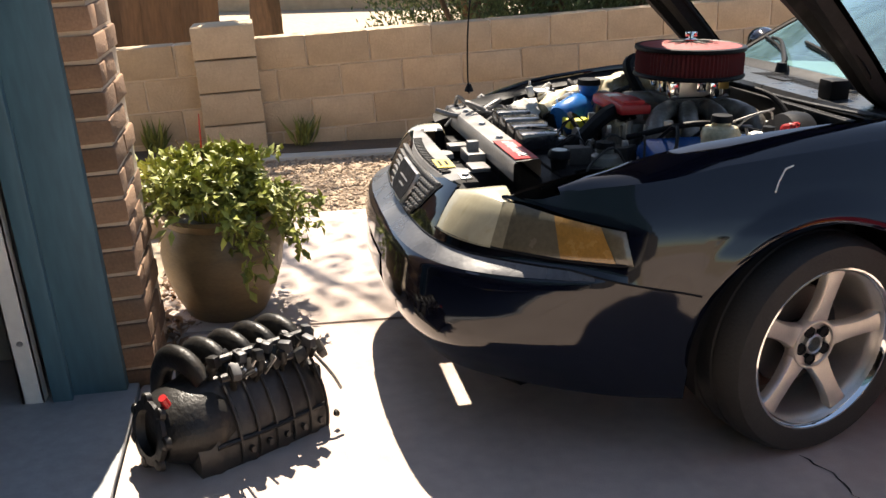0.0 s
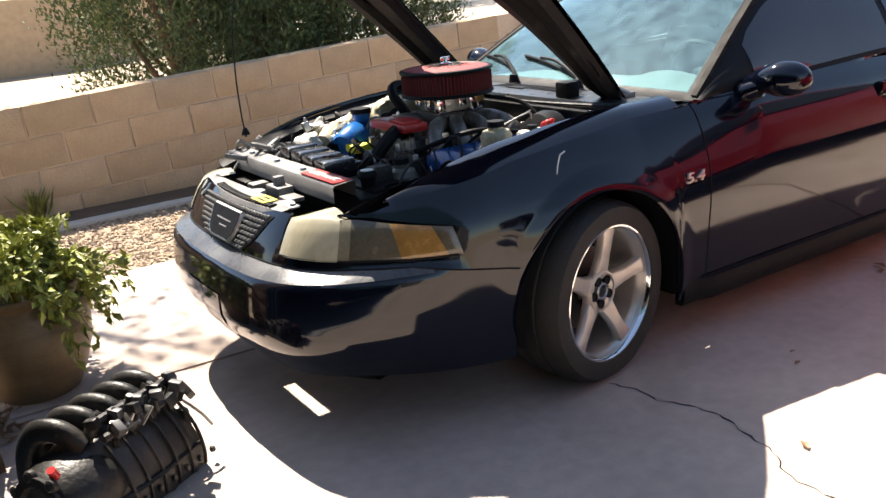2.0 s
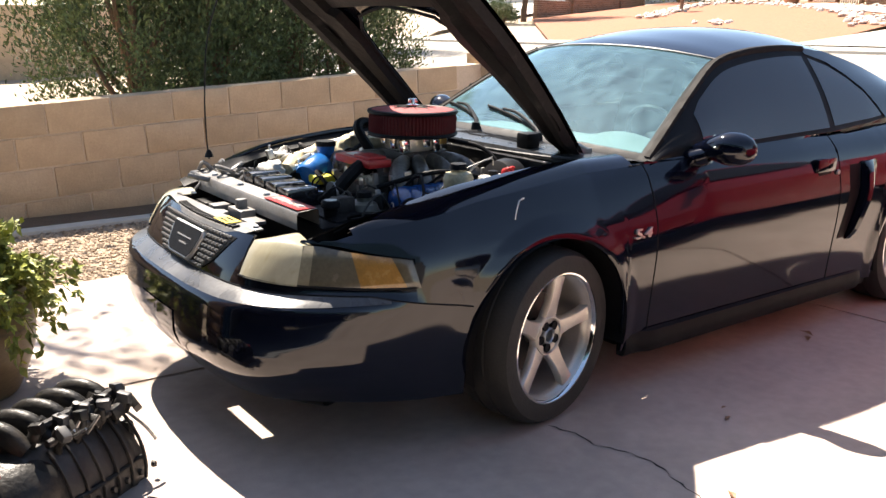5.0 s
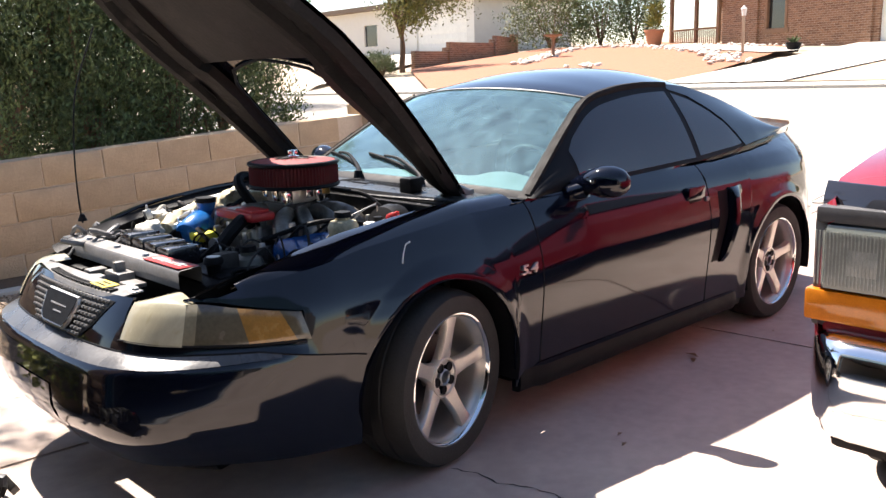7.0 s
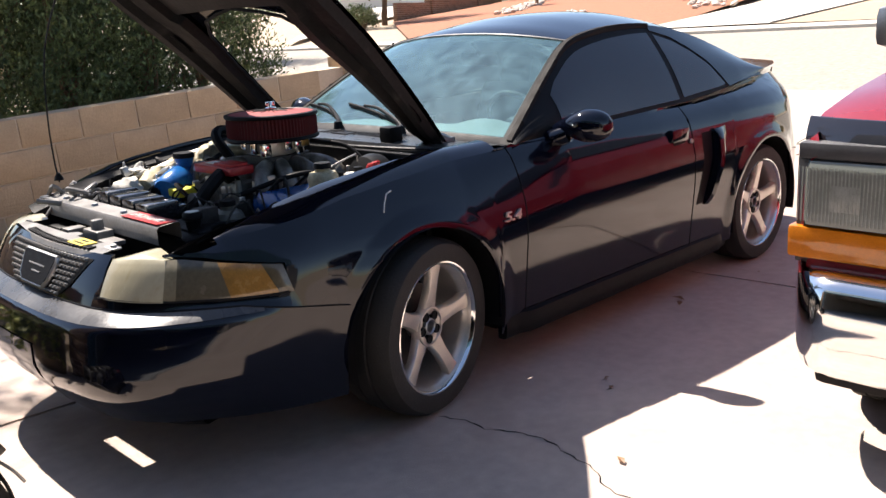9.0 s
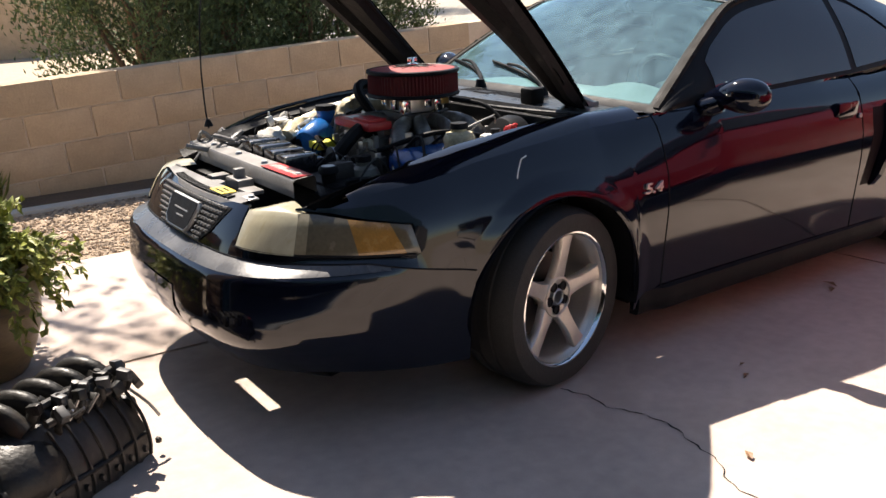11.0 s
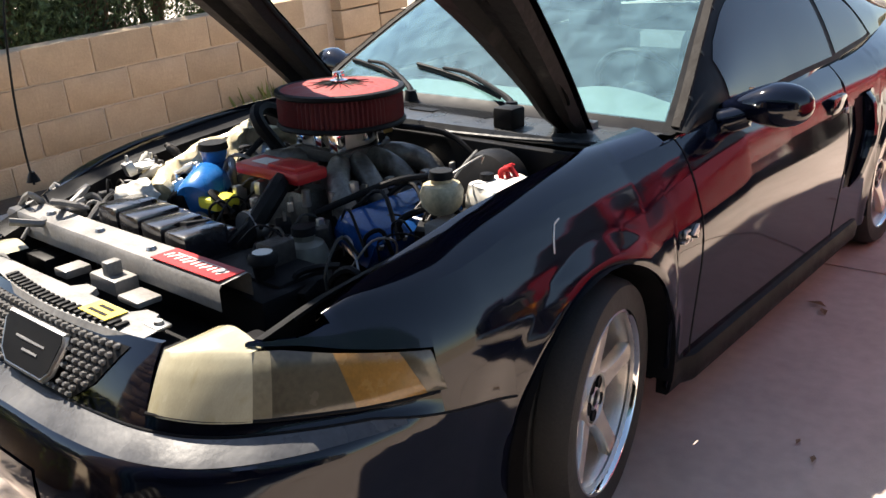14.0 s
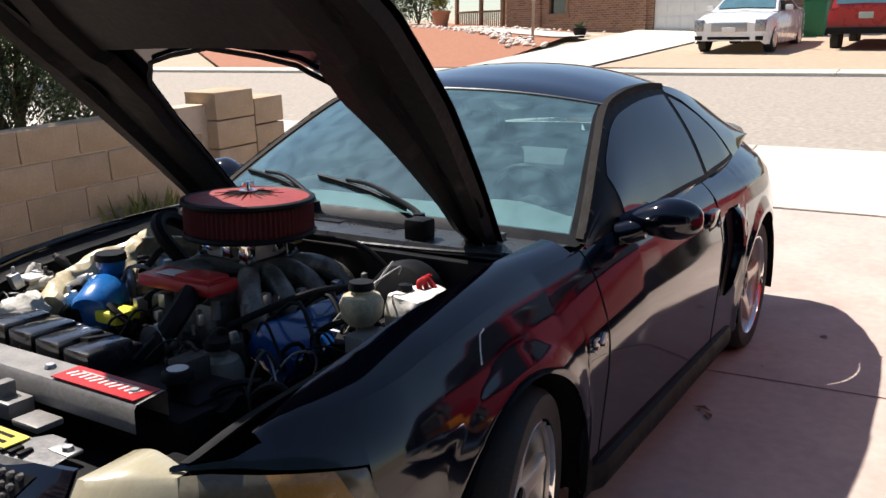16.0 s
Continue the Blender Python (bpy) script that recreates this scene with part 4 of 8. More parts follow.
for y0, y1, z in ((-0.066, 0.060, 0.672), (-0.045, 0.020, 0.652)):
    part("emblem_mark", tube([nose_at(y0 + (y1 - y0) * k / 6, z, 0.020) for k in range(7)], 0.0045, 6), M_CELL, emblem, "pale bar of worn script")
M_NOSE = mat("chalky black plastic", (0.16, 0.155, 0.15), 0.42, vary=0.35, scale=14, bump=0.15, bump_scale=60, stain=(0.28, 0.27, 0.26), stain_scale=9)
# plastic strip over the grille, with an uneven rear edge
bm = bmesh.new()
rows = []
for k in range(37):
    y = -0.36 + 0.76 * k / 36
    xf = -0.972 + 0.30 * (y - GY) ** 2
    xb = -0.885 + (0.03 if k % 12 in (3, 4, 5) and k < 21 else 0.0)
    rows.append([(xf, y, 0.724), (xf + 0.008, y, 0.738), (xf + 0.05, y, 0.744), (xb, y, 0.746), (xb + 0.003, y, 0.73)])
add_grid(bm, rows)
bmesh.ops.recalc_face_normals(bm, faces=bm.faces)
part("nose_cover", bm, M_NOSE, car, "chalky black plastic strip over the grille")
for c in range(22):
    y = GY - 0.245 + c * 0.0235
    xf = -0.962 + 0.30 * (y - GY) ** 2
    part("cover_rib", box(xf, xf + 0.030, y - 0.006, y + 0.006, 0.741, 0.7485, 0.002), M_BLACK, car)
# Unseen panels, added so sun through their slot shapes the patch below.
for x0, x1, y0, y1 in ((-0.93, -0.64, -0.56, 0.035), (-0.93, -0.64, 0.345, 0.62), (-0.93, -0.880, 0.035, 0.345), (-0.835, -0.64, 0.035, 0.345)):
    part("sun_slot_panel", box(x0, x1, y0, y1, 0.612, 0.62), M_BLACK, car)
part("nose_bracket", box(-0.90, -0.865, -0.362, -0.30, 0.738, 0.746, 0.003), M_STEEL, car, "bare metal lamp bracket")
part("bracket_bolt", lathe([(0, 0.008), (0.010, 0.008), (0.012, 0)], 8, pose(-0.883, -0.34, 0.746)), M_STEEL, car)
part("warning_label", box(-0.945, -0.89, -0.235, -0.125, 0.747, 0.7495), M_YELLOW, car, "yellow warning label")
for i, w in ((0, 0.07), (1, 0.055)):
    part("label_line", box(-0.934 + 0.022 * i, -0.925 + 0.022 * i, -0.18 - w / 2, -0.18 + w / 2, 0.7496, 0.7506), M_BLACK, car)

# ---- the coupe: trims ----
bm = bmesh.new()
rows = []
for y in np.linspace(-0.74, 0.74, 31):
    f = 1 - abs(y / 0.76) ** 2.2
    xe = 0.575 - 0.11 * f
    rows.append([(0.225 + 0.12 * (1 - f), y, 0.895 + 0.02 * f), (0.235 + 0.12 * (1 - f), y, 0.915 + 0.022 * f), ((0.235 + 0.12 * (1 - f) + xe) / 2, y, 0.916 + 0.026 * f), (xe + 0.01, y, 0.907 + 0.030 * f)])
add_grid(bm, rows)
bmesh.ops.recalc_face_normals(bm, faces=bm.faces)
M_COWL = mat("sun-faded cowl plastic", (0.035, 0.036, 0.038), 0.32, vary=0.3, scale=18, bump=0.1)
cowl = part("cowl", bm, M_COWL, car, "faded black cowl panel")
for k in range(26):
    y = -0.26 + k * 0.0165
    part("cowl_slot", box(-0.04, 0.04, -0.0035, 0.0035, 0, 0.004, 0, pose(0.375 - 0.02 * (y - 0.1), y, 0.9395, 0, -2, -25)), M_BLACK, cowl)
part("firewall", box(0.20, 0.235, -0.66, 0.66, 0.25, 0.91, 0.006), M_BLACK, car, "black bulkhead")
part("bulkhead_lip", tube([(0.215 + 0.10 * abs(y / 0.66) ** 2.2, y, 0.918) for y in np.linspace(-0.64, 0.64, 25)], 0.006, 6), M_COWL, car, "dusty rubber bulkhead seal")
for line in (((0.695, 0.25), (0.672, 0.10), (0.647, -0.03), (0.605, -0.19)), ((0.70, 0.66), (0.68, 0.52), (0.655, 0.38), (0.612, 0.23))):
    pts = [crown(x, y / -rail(x).y, 0.016) for x, y in line]
    bm = bmesh.new()
    add_tube(bm, pts, 0.0065, 6, 16)
    wiper = part("wiper", bm, M_BLACK, car, "black wiper blade and arm")
    root = Vector((0.44, line[-1][1] - 0.09, 0.945))
    part("blade_rubber", tube([p - Vector((0, 0, 0.009)) for p in pts], 0.004, 6, 16), M_RUBBER, wiper)
    part("arm", tube([root + Vector((0, 0, 0.02)), root.lerp(pts[-1], 0.5) + Vector((0, 0, 0.022)), pts[2] + Vector((0.004, 0, 0.02)), pts[1] + Vector((0, 0, 0.012))], 0.011, 8, 16, taper=0.006), M_BLACK, wiper)
    part("cap", lathe([(0, 0.034), (0.018, 0.034), (0.024, 0.0)], 14, Matrix.Translation(root)), M_BLACK, wiper)
part("hood_bumper", box(0.275, 0.345, -0.40, -0.33, 0.93, 0.995, 0.012), M_BLACK, car, "black plastic box on the cowl")

M_DIRTY = mat("scuffed chrome film", (0.30, 0.30, 0.31), 0.3, metal=0.7, vary=0.3, scale=20)
for sgn in (1, -1):
    # mirror
    bm = bmesh.new()
    bmesh.ops.create_uvsphere(bm, u_segments=24, v_segments=14, radius=1.0)
    for v in bm.verts:
        x, y, z = v.co
        out = (y + 1) / 2
        if x > 0.35:
            x = 0.35
        inner = max(0.0, -y)
        v.co = Vector((0.075 * x * (1 - 0.3 * inner) + 0.03 * out, -0.112 * y + 0.055 * inner ** 2, 0.072 * z * (0.72 + 0.28 * out) * (1 - 0.25 * inner) + (0.006 if z > 0 else -0.002) - 0.026 * inner ** 2))
    bmesh.ops.transform(bm, matrix=pose(0.83, -0.940, 0.960), verts=bm.verts)
    add_tube(bm, [(0.80, -0.77, 0.895), (0.80, -0.82, 0.908), (0.815, -0.875, 0.930)], 0.046, 12, 8, taper=0.036)
    if sgn < 0:
        bmesh.ops.scale(bm, vec=(1, -1, 1), verts=bm.verts)
        bmesh.ops.reverse_faces(bm, faces=bm.faces)
    mirror = part("wing_mirror", bm, M_PAINT, car, "glossy black wing mirror")
    part("mirror_glass", box(-0.0015, 0.0015, -0.085, 0.085, -0.042, 0.045, 0.001, pose(0.8725, -sgn * 0.940, 0.960, 0, 0, sgn * 7.5)), M_CHROME, mirror, "mirror glass")
    # door handle
    hx, hz = 1.675, 0.815
    p = skin(station(hx), hz, 0.0, sgn)
    bm = box(-0.075, 0.075, -0.02, 0.012, -0.032, 0.032, 0.012, Matrix.Translation(p))
    handle = part("door_handle", bm, M_PAINT, car, "black flap door handle")
    part("handle_recess", box(-0.055, 0.055, -0.004, 0.004, -0.055, -0.028, 0.003, Matrix.Translation(p + Vector((0, -sgn * 0.006, 0)))), M_BLACK, handle)
    p = skin(station(1.775), 0.775, 0.004, sgn)
    part("lock", lathe([(0, 0.006), (0.011, 0.006), (0.013, 0)], 16, Matrix.Translation(p) @ pose(0, 0, 0, 90 * sgn, 0, 0)), M_STEEL, car, "small metal door lock")
    # side scoop ahead of the rear wheel
    bm = bmesh.new()
    rows = []
    for k in range(15):
        f = k / 14
        z = 0.44 + 0.37 * f
        xa = interp(f, (0, 0.25, 0.6, 1.0), (1.90, 1.925, 1.965, 1.985))
        b = interp(f, (0, 0.12, 0.5, 0.9, 1.0), (0.006, 0.03, 0.045, 0.042, 0.012))
        w = interp(f, (0, 0.3, 1.0), (0.06, 0.12, 0.15))
        rows.append([skin(station(xa), z, -0.01, sgn), skin(station(xa + 0.004), z, b, sgn), skin(station(xa + 0.03), z, b + 0.006, sgn), skin(station(xa + w * 0.6), z, b * 0.55, sgn), skin(station(xa + w), z, -0.004, sgn)])
    add_grid(bm, rows)
    bmesh.ops.recalc_face_normals(bm, faces=bm.faces)
    scoop = part("side_scoop", bm, M_PAINT, car, "raised black side scoop")
    bm = bmesh.new()
    rows = []
    for k in range(15):
        f = k / 14
        z = 0.45 + 0.35 * f
        xa = interp(f, (0, 0.25, 0.6, 1.0), (1.90, 1.925, 1.965, 1.985))
        rows.append([skin(station(xa - 0.10 + 0.03 * (1 - f)), z, 0.001, sgn), skin(station(xa - 0.01), z, 0.002, sgn)])
    add_grid(bm, rows)
    bmesh.ops.recalc_face_normals(bm, faces=bm.faces)
    part("scoop_mouth", bm, M_BLACK, scoop)
    # badge recess vent and figures on the wing
    t = bpy.data.curves.new("badge", "FONT")
    t.body, t.size, t.extrude, t.bevel_depth, t.align_x = "5.4", 0.052, 0.004, 0.001, "CENTER"
    ob = new("badge", t)
    bpy.context.view_layer.update()
    me = bpy.data.meshes.new_from_object(ob.evaluated_get(bpy.context.evaluated_depsgraph_get()))
    bpy.data.objects.remove(ob)
    me.materials.clear()
    me.materials.append(M_ALLOY)
    for v in me.vertices:
        v.co.x = v.co.x * 1.5 + v.co.y * 0.25
    b = new("badge", me)
    b.parent = car
    p = skin(station(0.44), 0.645, 0.004, sgn)
    b.matrix_basis = Matrix.Translation(p) @ (pose(0, 0, 0, 86, 0, 0) if sgn > 0 else pose(0, 0, 0, 86, 0, 180))
    tagged(b, "worn silver figures reading 5.4")
# scratch on the near wing
pts = [(-0.16, -0.775, 0.78), (-0.145, -0.765, 0.806), (-0.12, -0.75, 0.835), (-0.095, -0.75, 0.842)]
part("scratch", tube([skin(station(x), z, 0.001, 1) for x, y, z in pts], 0.0022, 5), M_WHITE, car, "pale paint scratch")
aerial = part("aerial", tube([(-0.625, 0.70, 0.82), (-0.63, 0.705, 0.92), (-0.625, 0.71, 1.12), (-0.585, 0.73, 1.37), (-0.46, 0.78, 1.64)], 0.0035, 6, 30), M_BLACK, car, "bent black aerial rod")
part("aerial_base", lathe([(0.02, 0), (0.016, 0.012), (0.008, 0.03), (0, 0.034)], 14, pose(-0.625, 0.70, 0.83)), M_BLACK, car)

# ---- the coupe: raised bonnet with a cut-out at its rear ----
bonnet = part("bonnet", box(0.33, 0.37, -0.05, 0.05, 0.935, 0.945), M_BLACK, car, "raised black bonnet with its rear middle cut away")


def hood_point(u, y, off=0.0):
    """u metres from the hinge line along the raised bonnet; off: towards its underside."""
    a0, a1 = radians(49), radians(35)
    x, z, n = 0.385, 0.925, 24
    for k in range(n):
        a = a0 + (a1 - a0) * (u * (k + 0.5) / n) / 1.35
        x -= math.cos(a) * u / n
        z += math.sin(a) * u / n
    a = a0 + (a1 - a0) * u / 1.35
    crown_z = 0.035 * (1 - (y / 0.72) ** 2)
    nx, nz = math.sin(a), math.cos(a)
    return Vector((x + nx * (crown_z - off), y, z + nz * (crown_z - off)))


def hood_w(u):
    return interp(u, (0, 0.25, 0.6, 0.9, 1.2, 1.35), (0.60, 0.635, 0.68, 0.69, 0.63, 0.55))


def notch(u, sg=-1):
    if sg > 0:
        return interp(u, (0, 0.2, 0.45, 0.62, 0.72, 0.765), (0.385, 0.385, 0.375, 0.345, 0.25, 0.0))
    return interp(u, (0, 0.2, 0.45, 0.62, 0.72, 0.765), (0.475, 0.46, 0.41, 0.36, 0.25, 0.0))


def hood_strip(ya, yb, us, off, flip=False, n=8):
    bm = bmesh.new()
    add_grid(bm, [[hood_point(u, ya(u) + (yb(u) - ya(u)) * k / n, off) for k in range(n + 1)] for u in us], flip=flip)
    bmesh.ops.recalc_face_normals(bm, faces=bm.faces)
    return bm


U1 = list(np.linspace(0, 0.765, 28))
U2 = list(np.linspace(0.765, 1.35, 18))
M_HOODIN = mat("dusty bonnet underside", (0.010, 0.0095, 0.0105), 0.6, vary=0.4, scale=9, bump=0.3, bump_scale=30, spec=0.22, stain=(0.050, 0.045, 0.044), stain_scale=10, stain_at=0.62)
M_PAD = mat("grey underside panel", (0.026, 0.025, 0.027), 0.6, vary=0.35, scale=6, bump=0.15, spec=0.3, stain=(0.05, 0.046, 0.045), stain_scale=7, stain_at=0.62)
bm = bmesh.new()
for sg in (1, -1):
    add_grid(bm, [[hood_point(u, sg * (notch(u, sg) + (hood_w(u) - notch(u, sg)) * k / 8), 0) for k in range(9)] for u in U1])
add_grid(bm, [[hood_point(u, hood_w(u) * k / 12, 0) for k in range(-12, 13)] for u in U2])
bmesh.ops.recalc_face_normals(bm, faces=bm.faces)
part("outer_skin", bm, M_PAINT, bonnet)
# inner frame: box ribs along the arms, the edge and the front
for sg in (1, -1):
    bm = bmesh.new()
    rows = []
    for u in list(np.linspace(0, 1.32, 40)):
        w = hood_w(u) - 0.015
        a = max(notch(u, sg) + 0.008, w - 0.30) if u < 0.745 else w - 0.27
        d = interp(u, (0, 0.1, 1.1, 1.32), (0.025, 0.05, 0.05, 0.02))
        cols = [(a, 0.010), (a + 0.012, d), (a + 0.30 * (w - a), d + 0.006), (a + 0.42 * (w - a), d * 0.55), (a + 0.62 * (w - a), d * 0.5), (a + 0.72 * (w - a), d + 0.004), (w - 0.012, d * 0.9), (w, 0.010)]
        rows.append([hood_point(u, sg * y, o) for y, o in cols])
    add_grid(bm, rows)
    bmesh.ops.recalc_face_normals(bm, faces=bm.faces)
    rib = part("inner_rib", bm, M_HOODIN, bonnet, "dusty dark pressed-steel rib")
    for u, y in ((0.22, 0.60), (0.36, 0.57), (0.62, 0.56), (0.95, 0.54)):
        bm = lathe([(0.0, 0.0), (0.030, 0.0), (0.036, -0.004)], 18)
        c, e = hood_point(u, sg * y, 0.034), hood_point(u + 0.02, sg * y, 0.034)
        dirv = (e - c).normalized()
        nrm = Vector((0, 1, 0)).cross(dirv).normalized()
        rot = Matrix((dirv, Vector((0, 1, 0)), nrm)).transposed().to_4x4()
        bmesh.ops.transform(bm, matrix=Matrix.Translation(c - nrm * 0.0) @ rot @ Matrix.Diagonal((1.6, 0.6, 1, 1)), verts=bm.verts)
        part("rib_hole", bm, M_BLACK, rib)
bm = hood_strip(lambda u: -hood_w(u) + 0.27, lambda u: hood_w(u) - 0.27, np.linspace(0.77, 1.20, 14), 0.016, n=14)
part("under_panel", bm, M_PAD, bonnet, "smooth grey underside panel")
bm = hood_strip(lambda u: -hood_w(u) + 0.03, lambda u: hood_w(u) - 0.03, np.linspace(1.20, 1.34, 6), 0.035, n=14)
part("front_rib", bm, M_HOODIN, bonnet)
for sg in (1, -1):
    bm = bmesh.new()
    add_tube(bm, [hood_point(u, sg * (notch(u, sg) + 0.004 + 0.003 * math.sin(u * 90)), 0.012) for u in U1], 0.007, 6)
    part("cut_edge", bm, M_HOODIN, bonnet, "rough cut edge")
    hy = 0.56
    bm = bmesh.new()
    add_box(bm, 0.36, 0.47, sg * hy - 0.012, sg * hy + 0.012, 0.915, 0.945, 0.004)
    add_tube(bm, [(0.45, sg * hy, 0.935), (0.38, sg * hy, 0.965), hood_point(0.10, sg * hy, 0.03)], 0.012, 6, 8)
    part("hinge", bm, M_STEEL, bonnet, "bare metal hinge")


# ---- the coupe: engine bay ----
M_IRON = mat("dirty cast alloy", (0.06, 0.054, 0.05), 0.55, metal=0.6, vary=0.4, scale=15, bump=0.3, bump_scale=80)
M_CASTING = mat("oily cast aluminium", (0.20, 0.185, 0.165), 0.4, metal=0.5, vary=0.35, scale=14, bump=0.3, bump_scale=70, stain=(0.06, 0.05, 0.04), stain_scale=9, stain_at=0.5)
M_PUMP = mat("bright blue anodised metal", (0.012, 0.13, 0.40), 0.25, vary=0.2, scale=12, coat=0.6)
M_DUCT = mat("glossy black duct plastic", (0.010, 0.010, 0.014), 0.24, vary=0.3, scale=14, coat=0.8, bump=0.08, bump_scale=40)
M_EBLUE = mat("blue engine enamel", (0.006, 0.055, 0.21), 0.22, vary=0.2, scale=12, coat=0.5)
M_CREAM = mat("aged cream plastic", (0.50, 0.43, 0.28), 0.4, vary=0.45, scale=8)
M_CLOTH = mat("white rag", (0.50, 0.48, 0.43), 0.9, vary=0.4, scale=10, bump=0.4)
M_CAPRED = mat("red plastic", (0.42, 0.018, 0.02), 0.4, vary=0.1)
M_FILTER = mat("dark red filter cotton", (0.085, 0.008, 0.010), 0.8, vary=0.3, scale=30, bump=0.3)
M_LIDRED = mat("red filter top", (0.24, 0.020, 0.016), 0.6, vary=0.25, scale=25, bump=0.3)
M_GREYPAINT = mat("sun-bleached grey plastic", (0.20, 0.19, 0.18), 0.42, vary=0.25, scale=14, bump=0.1)
AC = Vector((0.0, 0.015, 0.972))
bm = bmesh.new()
n = 160
rings = []
for z in (0.0, 0.012, 0.072, 0.084):
    rings.append([bm.verts.new(AC + Vector(((0.178 + (0.006 if k % 2 else 0) - (0.006 if z in (0.0, 0.084) else 0)) * math.cos(2 * math.pi * k / n),
                                            (0.178 + (0.006 if k % 2 else 0) - (0.006 if z in (0.0, 0.084) else 0)) * math.sin(2 * math.pi * k / n), z))) for k in range(n)])
for a, b in zip(rings, rings[1:]):
    for k in range(n):
        bm.faces.new((a[k], a[(k + 1) % n], b[(k + 1) % n], b[k]))
air = part("air_filter", bm, M_FILTER, car, "round open air filter with a red top", smooth=False)
part("filter_rim", lathe([(0.168, 0.084), (0.186, 0.084), (0.190, 0.090), (0.188, 0.098), (0.176, 0.101), (0.168, 0.096)], 64, Matrix.Translation(AC)), M_BLACK, air, "black rubber rim")
part("filter_base", lathe([(0.05, -0.012), (0.186, -0.006), (0.190, 0.0), (0.186, 0.008), (0.17, 0.01)], 64, Matrix.Translation(AC)), M_BLACK, air)
part("filter_top", lathe([(0.0, 0.110), (0.03, 0.109), (0.10, 0.105), (0.172, 0.098)], 64, Matrix.Translation(AC)), M_LIDRED, air, "red mesh top")
bm = bmesh.new()
for k in range(22):
    a = 2 * math.pi * k / 22
    add_tube(bm, [AC + Vector((r * math.cos(a), r * math.sin(a), z)) for r, z in ((0.02, 0.1115), (0.06, 0.1095), (0.10 if k % 2 else 0.075, 0.107))], 0.0022, 5, taper=0.0008)
pieces("top_spoke", bm, M_BLACK, air)
bm = lathe([(0.006, 0.11), (0.024, 0.112), (0.026, 0.118), (0.010, 0.122), (0.009, 0.135), (0.006, 0.142), (0, 0.143)], 18, Matrix.Translation(AC))
for sg in (1, -1):
    add_box(bm, -0.022 * (sg > 0), 0.022 * (sg < 0), -0.003, 0.003, 0.126, 0.142, 0.002, Matrix.Translation(AC))
part("wing_nut", bm, M_CHROME, air)
carb = part("carburettor", box(-0.075, 0.095, -0.06, 0.12, 0.90, 0.985, 0.012), M_ALLOY, car, "bright metal carburettor")
bm = bmesh.new()
for x, y, r, z0, z1 in ((-0.04, -0.02, 0.03, 0.98, 1.02), (0.06, -0.02, 0.03, 0.98, 1.02), (-0.04, 0.08, 0.03, 0.98, 1.02), (0.06, 0.08, 0.03, 0.98, 1.02), (0.01, 0.03, 0.065, 0.985, 1.012)):
    add_lathe(bm, [(0, z0), (r, z0), (r, z1), (0, z1)], 16, pose(x, y, 0))
for k, (x, y) in enumerate(((-0.085, -0.05), (-0.09, 0.01), (-0.085, 0.09), (0.105, -0.05), (0.105, 0.1), (0.0, -0.075), (0.05, -0.075))):
    add_box(bm, x - 0.018, x + 0.018, y - 0.018, y + 0.018, 0.90 + 0.012 * (k % 3), 0.955 + 0.014 * (k % 2), 0.006)
    add_tube(bm, [(x, y, 0.95), (x * 1.2, y * 1.3, 0.99), (x * 1.25, y * 1.2, 1.01)], 0.005, 6)
pieces("carb_fitting", bm, M_CHROME, carb)
part("brass_fitting", box(0.06, 0.10, -0.095, -0.06, 0.93, 0.985, 0.006), mat("brass", (0.55, 0.36, 0.12), 0.35, metal=1.0), carb)
part("carb_spacer", box(-0.09, 0.11, -0.075, 0.135, 0.865, 0.90, 0.006), M_IRON, carb)
bm = bmesh.new()
for k in range(4):
    x = -0.20 + 0.125 * k
    for sg in (1, -1):
        add_tube(bm, [(0.01 + (x - 0.01) * 0.25, 0.03 + sg * 0.05, 0.86), (0.01 + (x - 0.01) * 0.7, 0.03 + sg * 0.13, 0.86), (x, 0.03 + sg * 0.20, 0.82), (x, 0.03 + sg * 0.25, 0.74)], 0.034, 10, 12)
add_box(bm, -0.26, 0.20, -0.10, 0.16, 0.70, 0.83, 0.03)
pieces("intake_runner", bm, M_CASTING, car, "grimy cast intake runner")
for sg in (1, -1):
    bm = box(-0.30, 0.19, -0.075, 0.075, -0.05, 0.045, 0.028, Matrix.Translation((0, 0.03 + sg * 0.34, 0.745)) @ pose(0, 0, 0, sg * -28, 0, 0))
    vc = part("valve_cover", bm, M_EBLUE, car, "blue painted valve cover")
    bm = bmesh.new()
    for k in range(6):
        add_lathe(bm, [(0, 0.012), (0.009, 0.012), (0.011, 0.0)], 8, Matrix.Translation((-0.27 + 0.088 * k, 0.03 + sg * 0.41, 0.735)) @ pose(0, 0, 0, sg * -28, 0, 0))
    pieces("bolt", bm, M_STEEL, vc)
    bm = bmesh.new()
    for k in range(4):
        x = -0.22 + 0.12 * k
        add_tube(bm, [(x, 0.03 + sg * 0.27, 0.80), (x + 0.02, 0.03 + sg * 0.36, 0.86 - 0.01 * k), (x - 0.03, 0.03 + sg * 0.46, 0.76)], 0.006, 6, 10)
    pieces("plug_lead", bm, M_BLACK, car, "black plug lead")
bm = lathe([(0.0, 0.0), (0.030, 0.0), (0.030, 0.10), (0.036, 0.105), (0.040, 0.125), (0.040, 0.14), (0.0, 0.143)], 20, pose(-0.25, 0.315, 0.76))
part("oil_filler", bm, M_PUMP, car, "blue oil filler neck")
part("oil_cap", lathe([(0, 0.02), (0.042, 0.02), (0.045, 0.0), (0, 0.0)], 18, pose(-0.25, 0.315, 0.90)), M_BLACK, car)
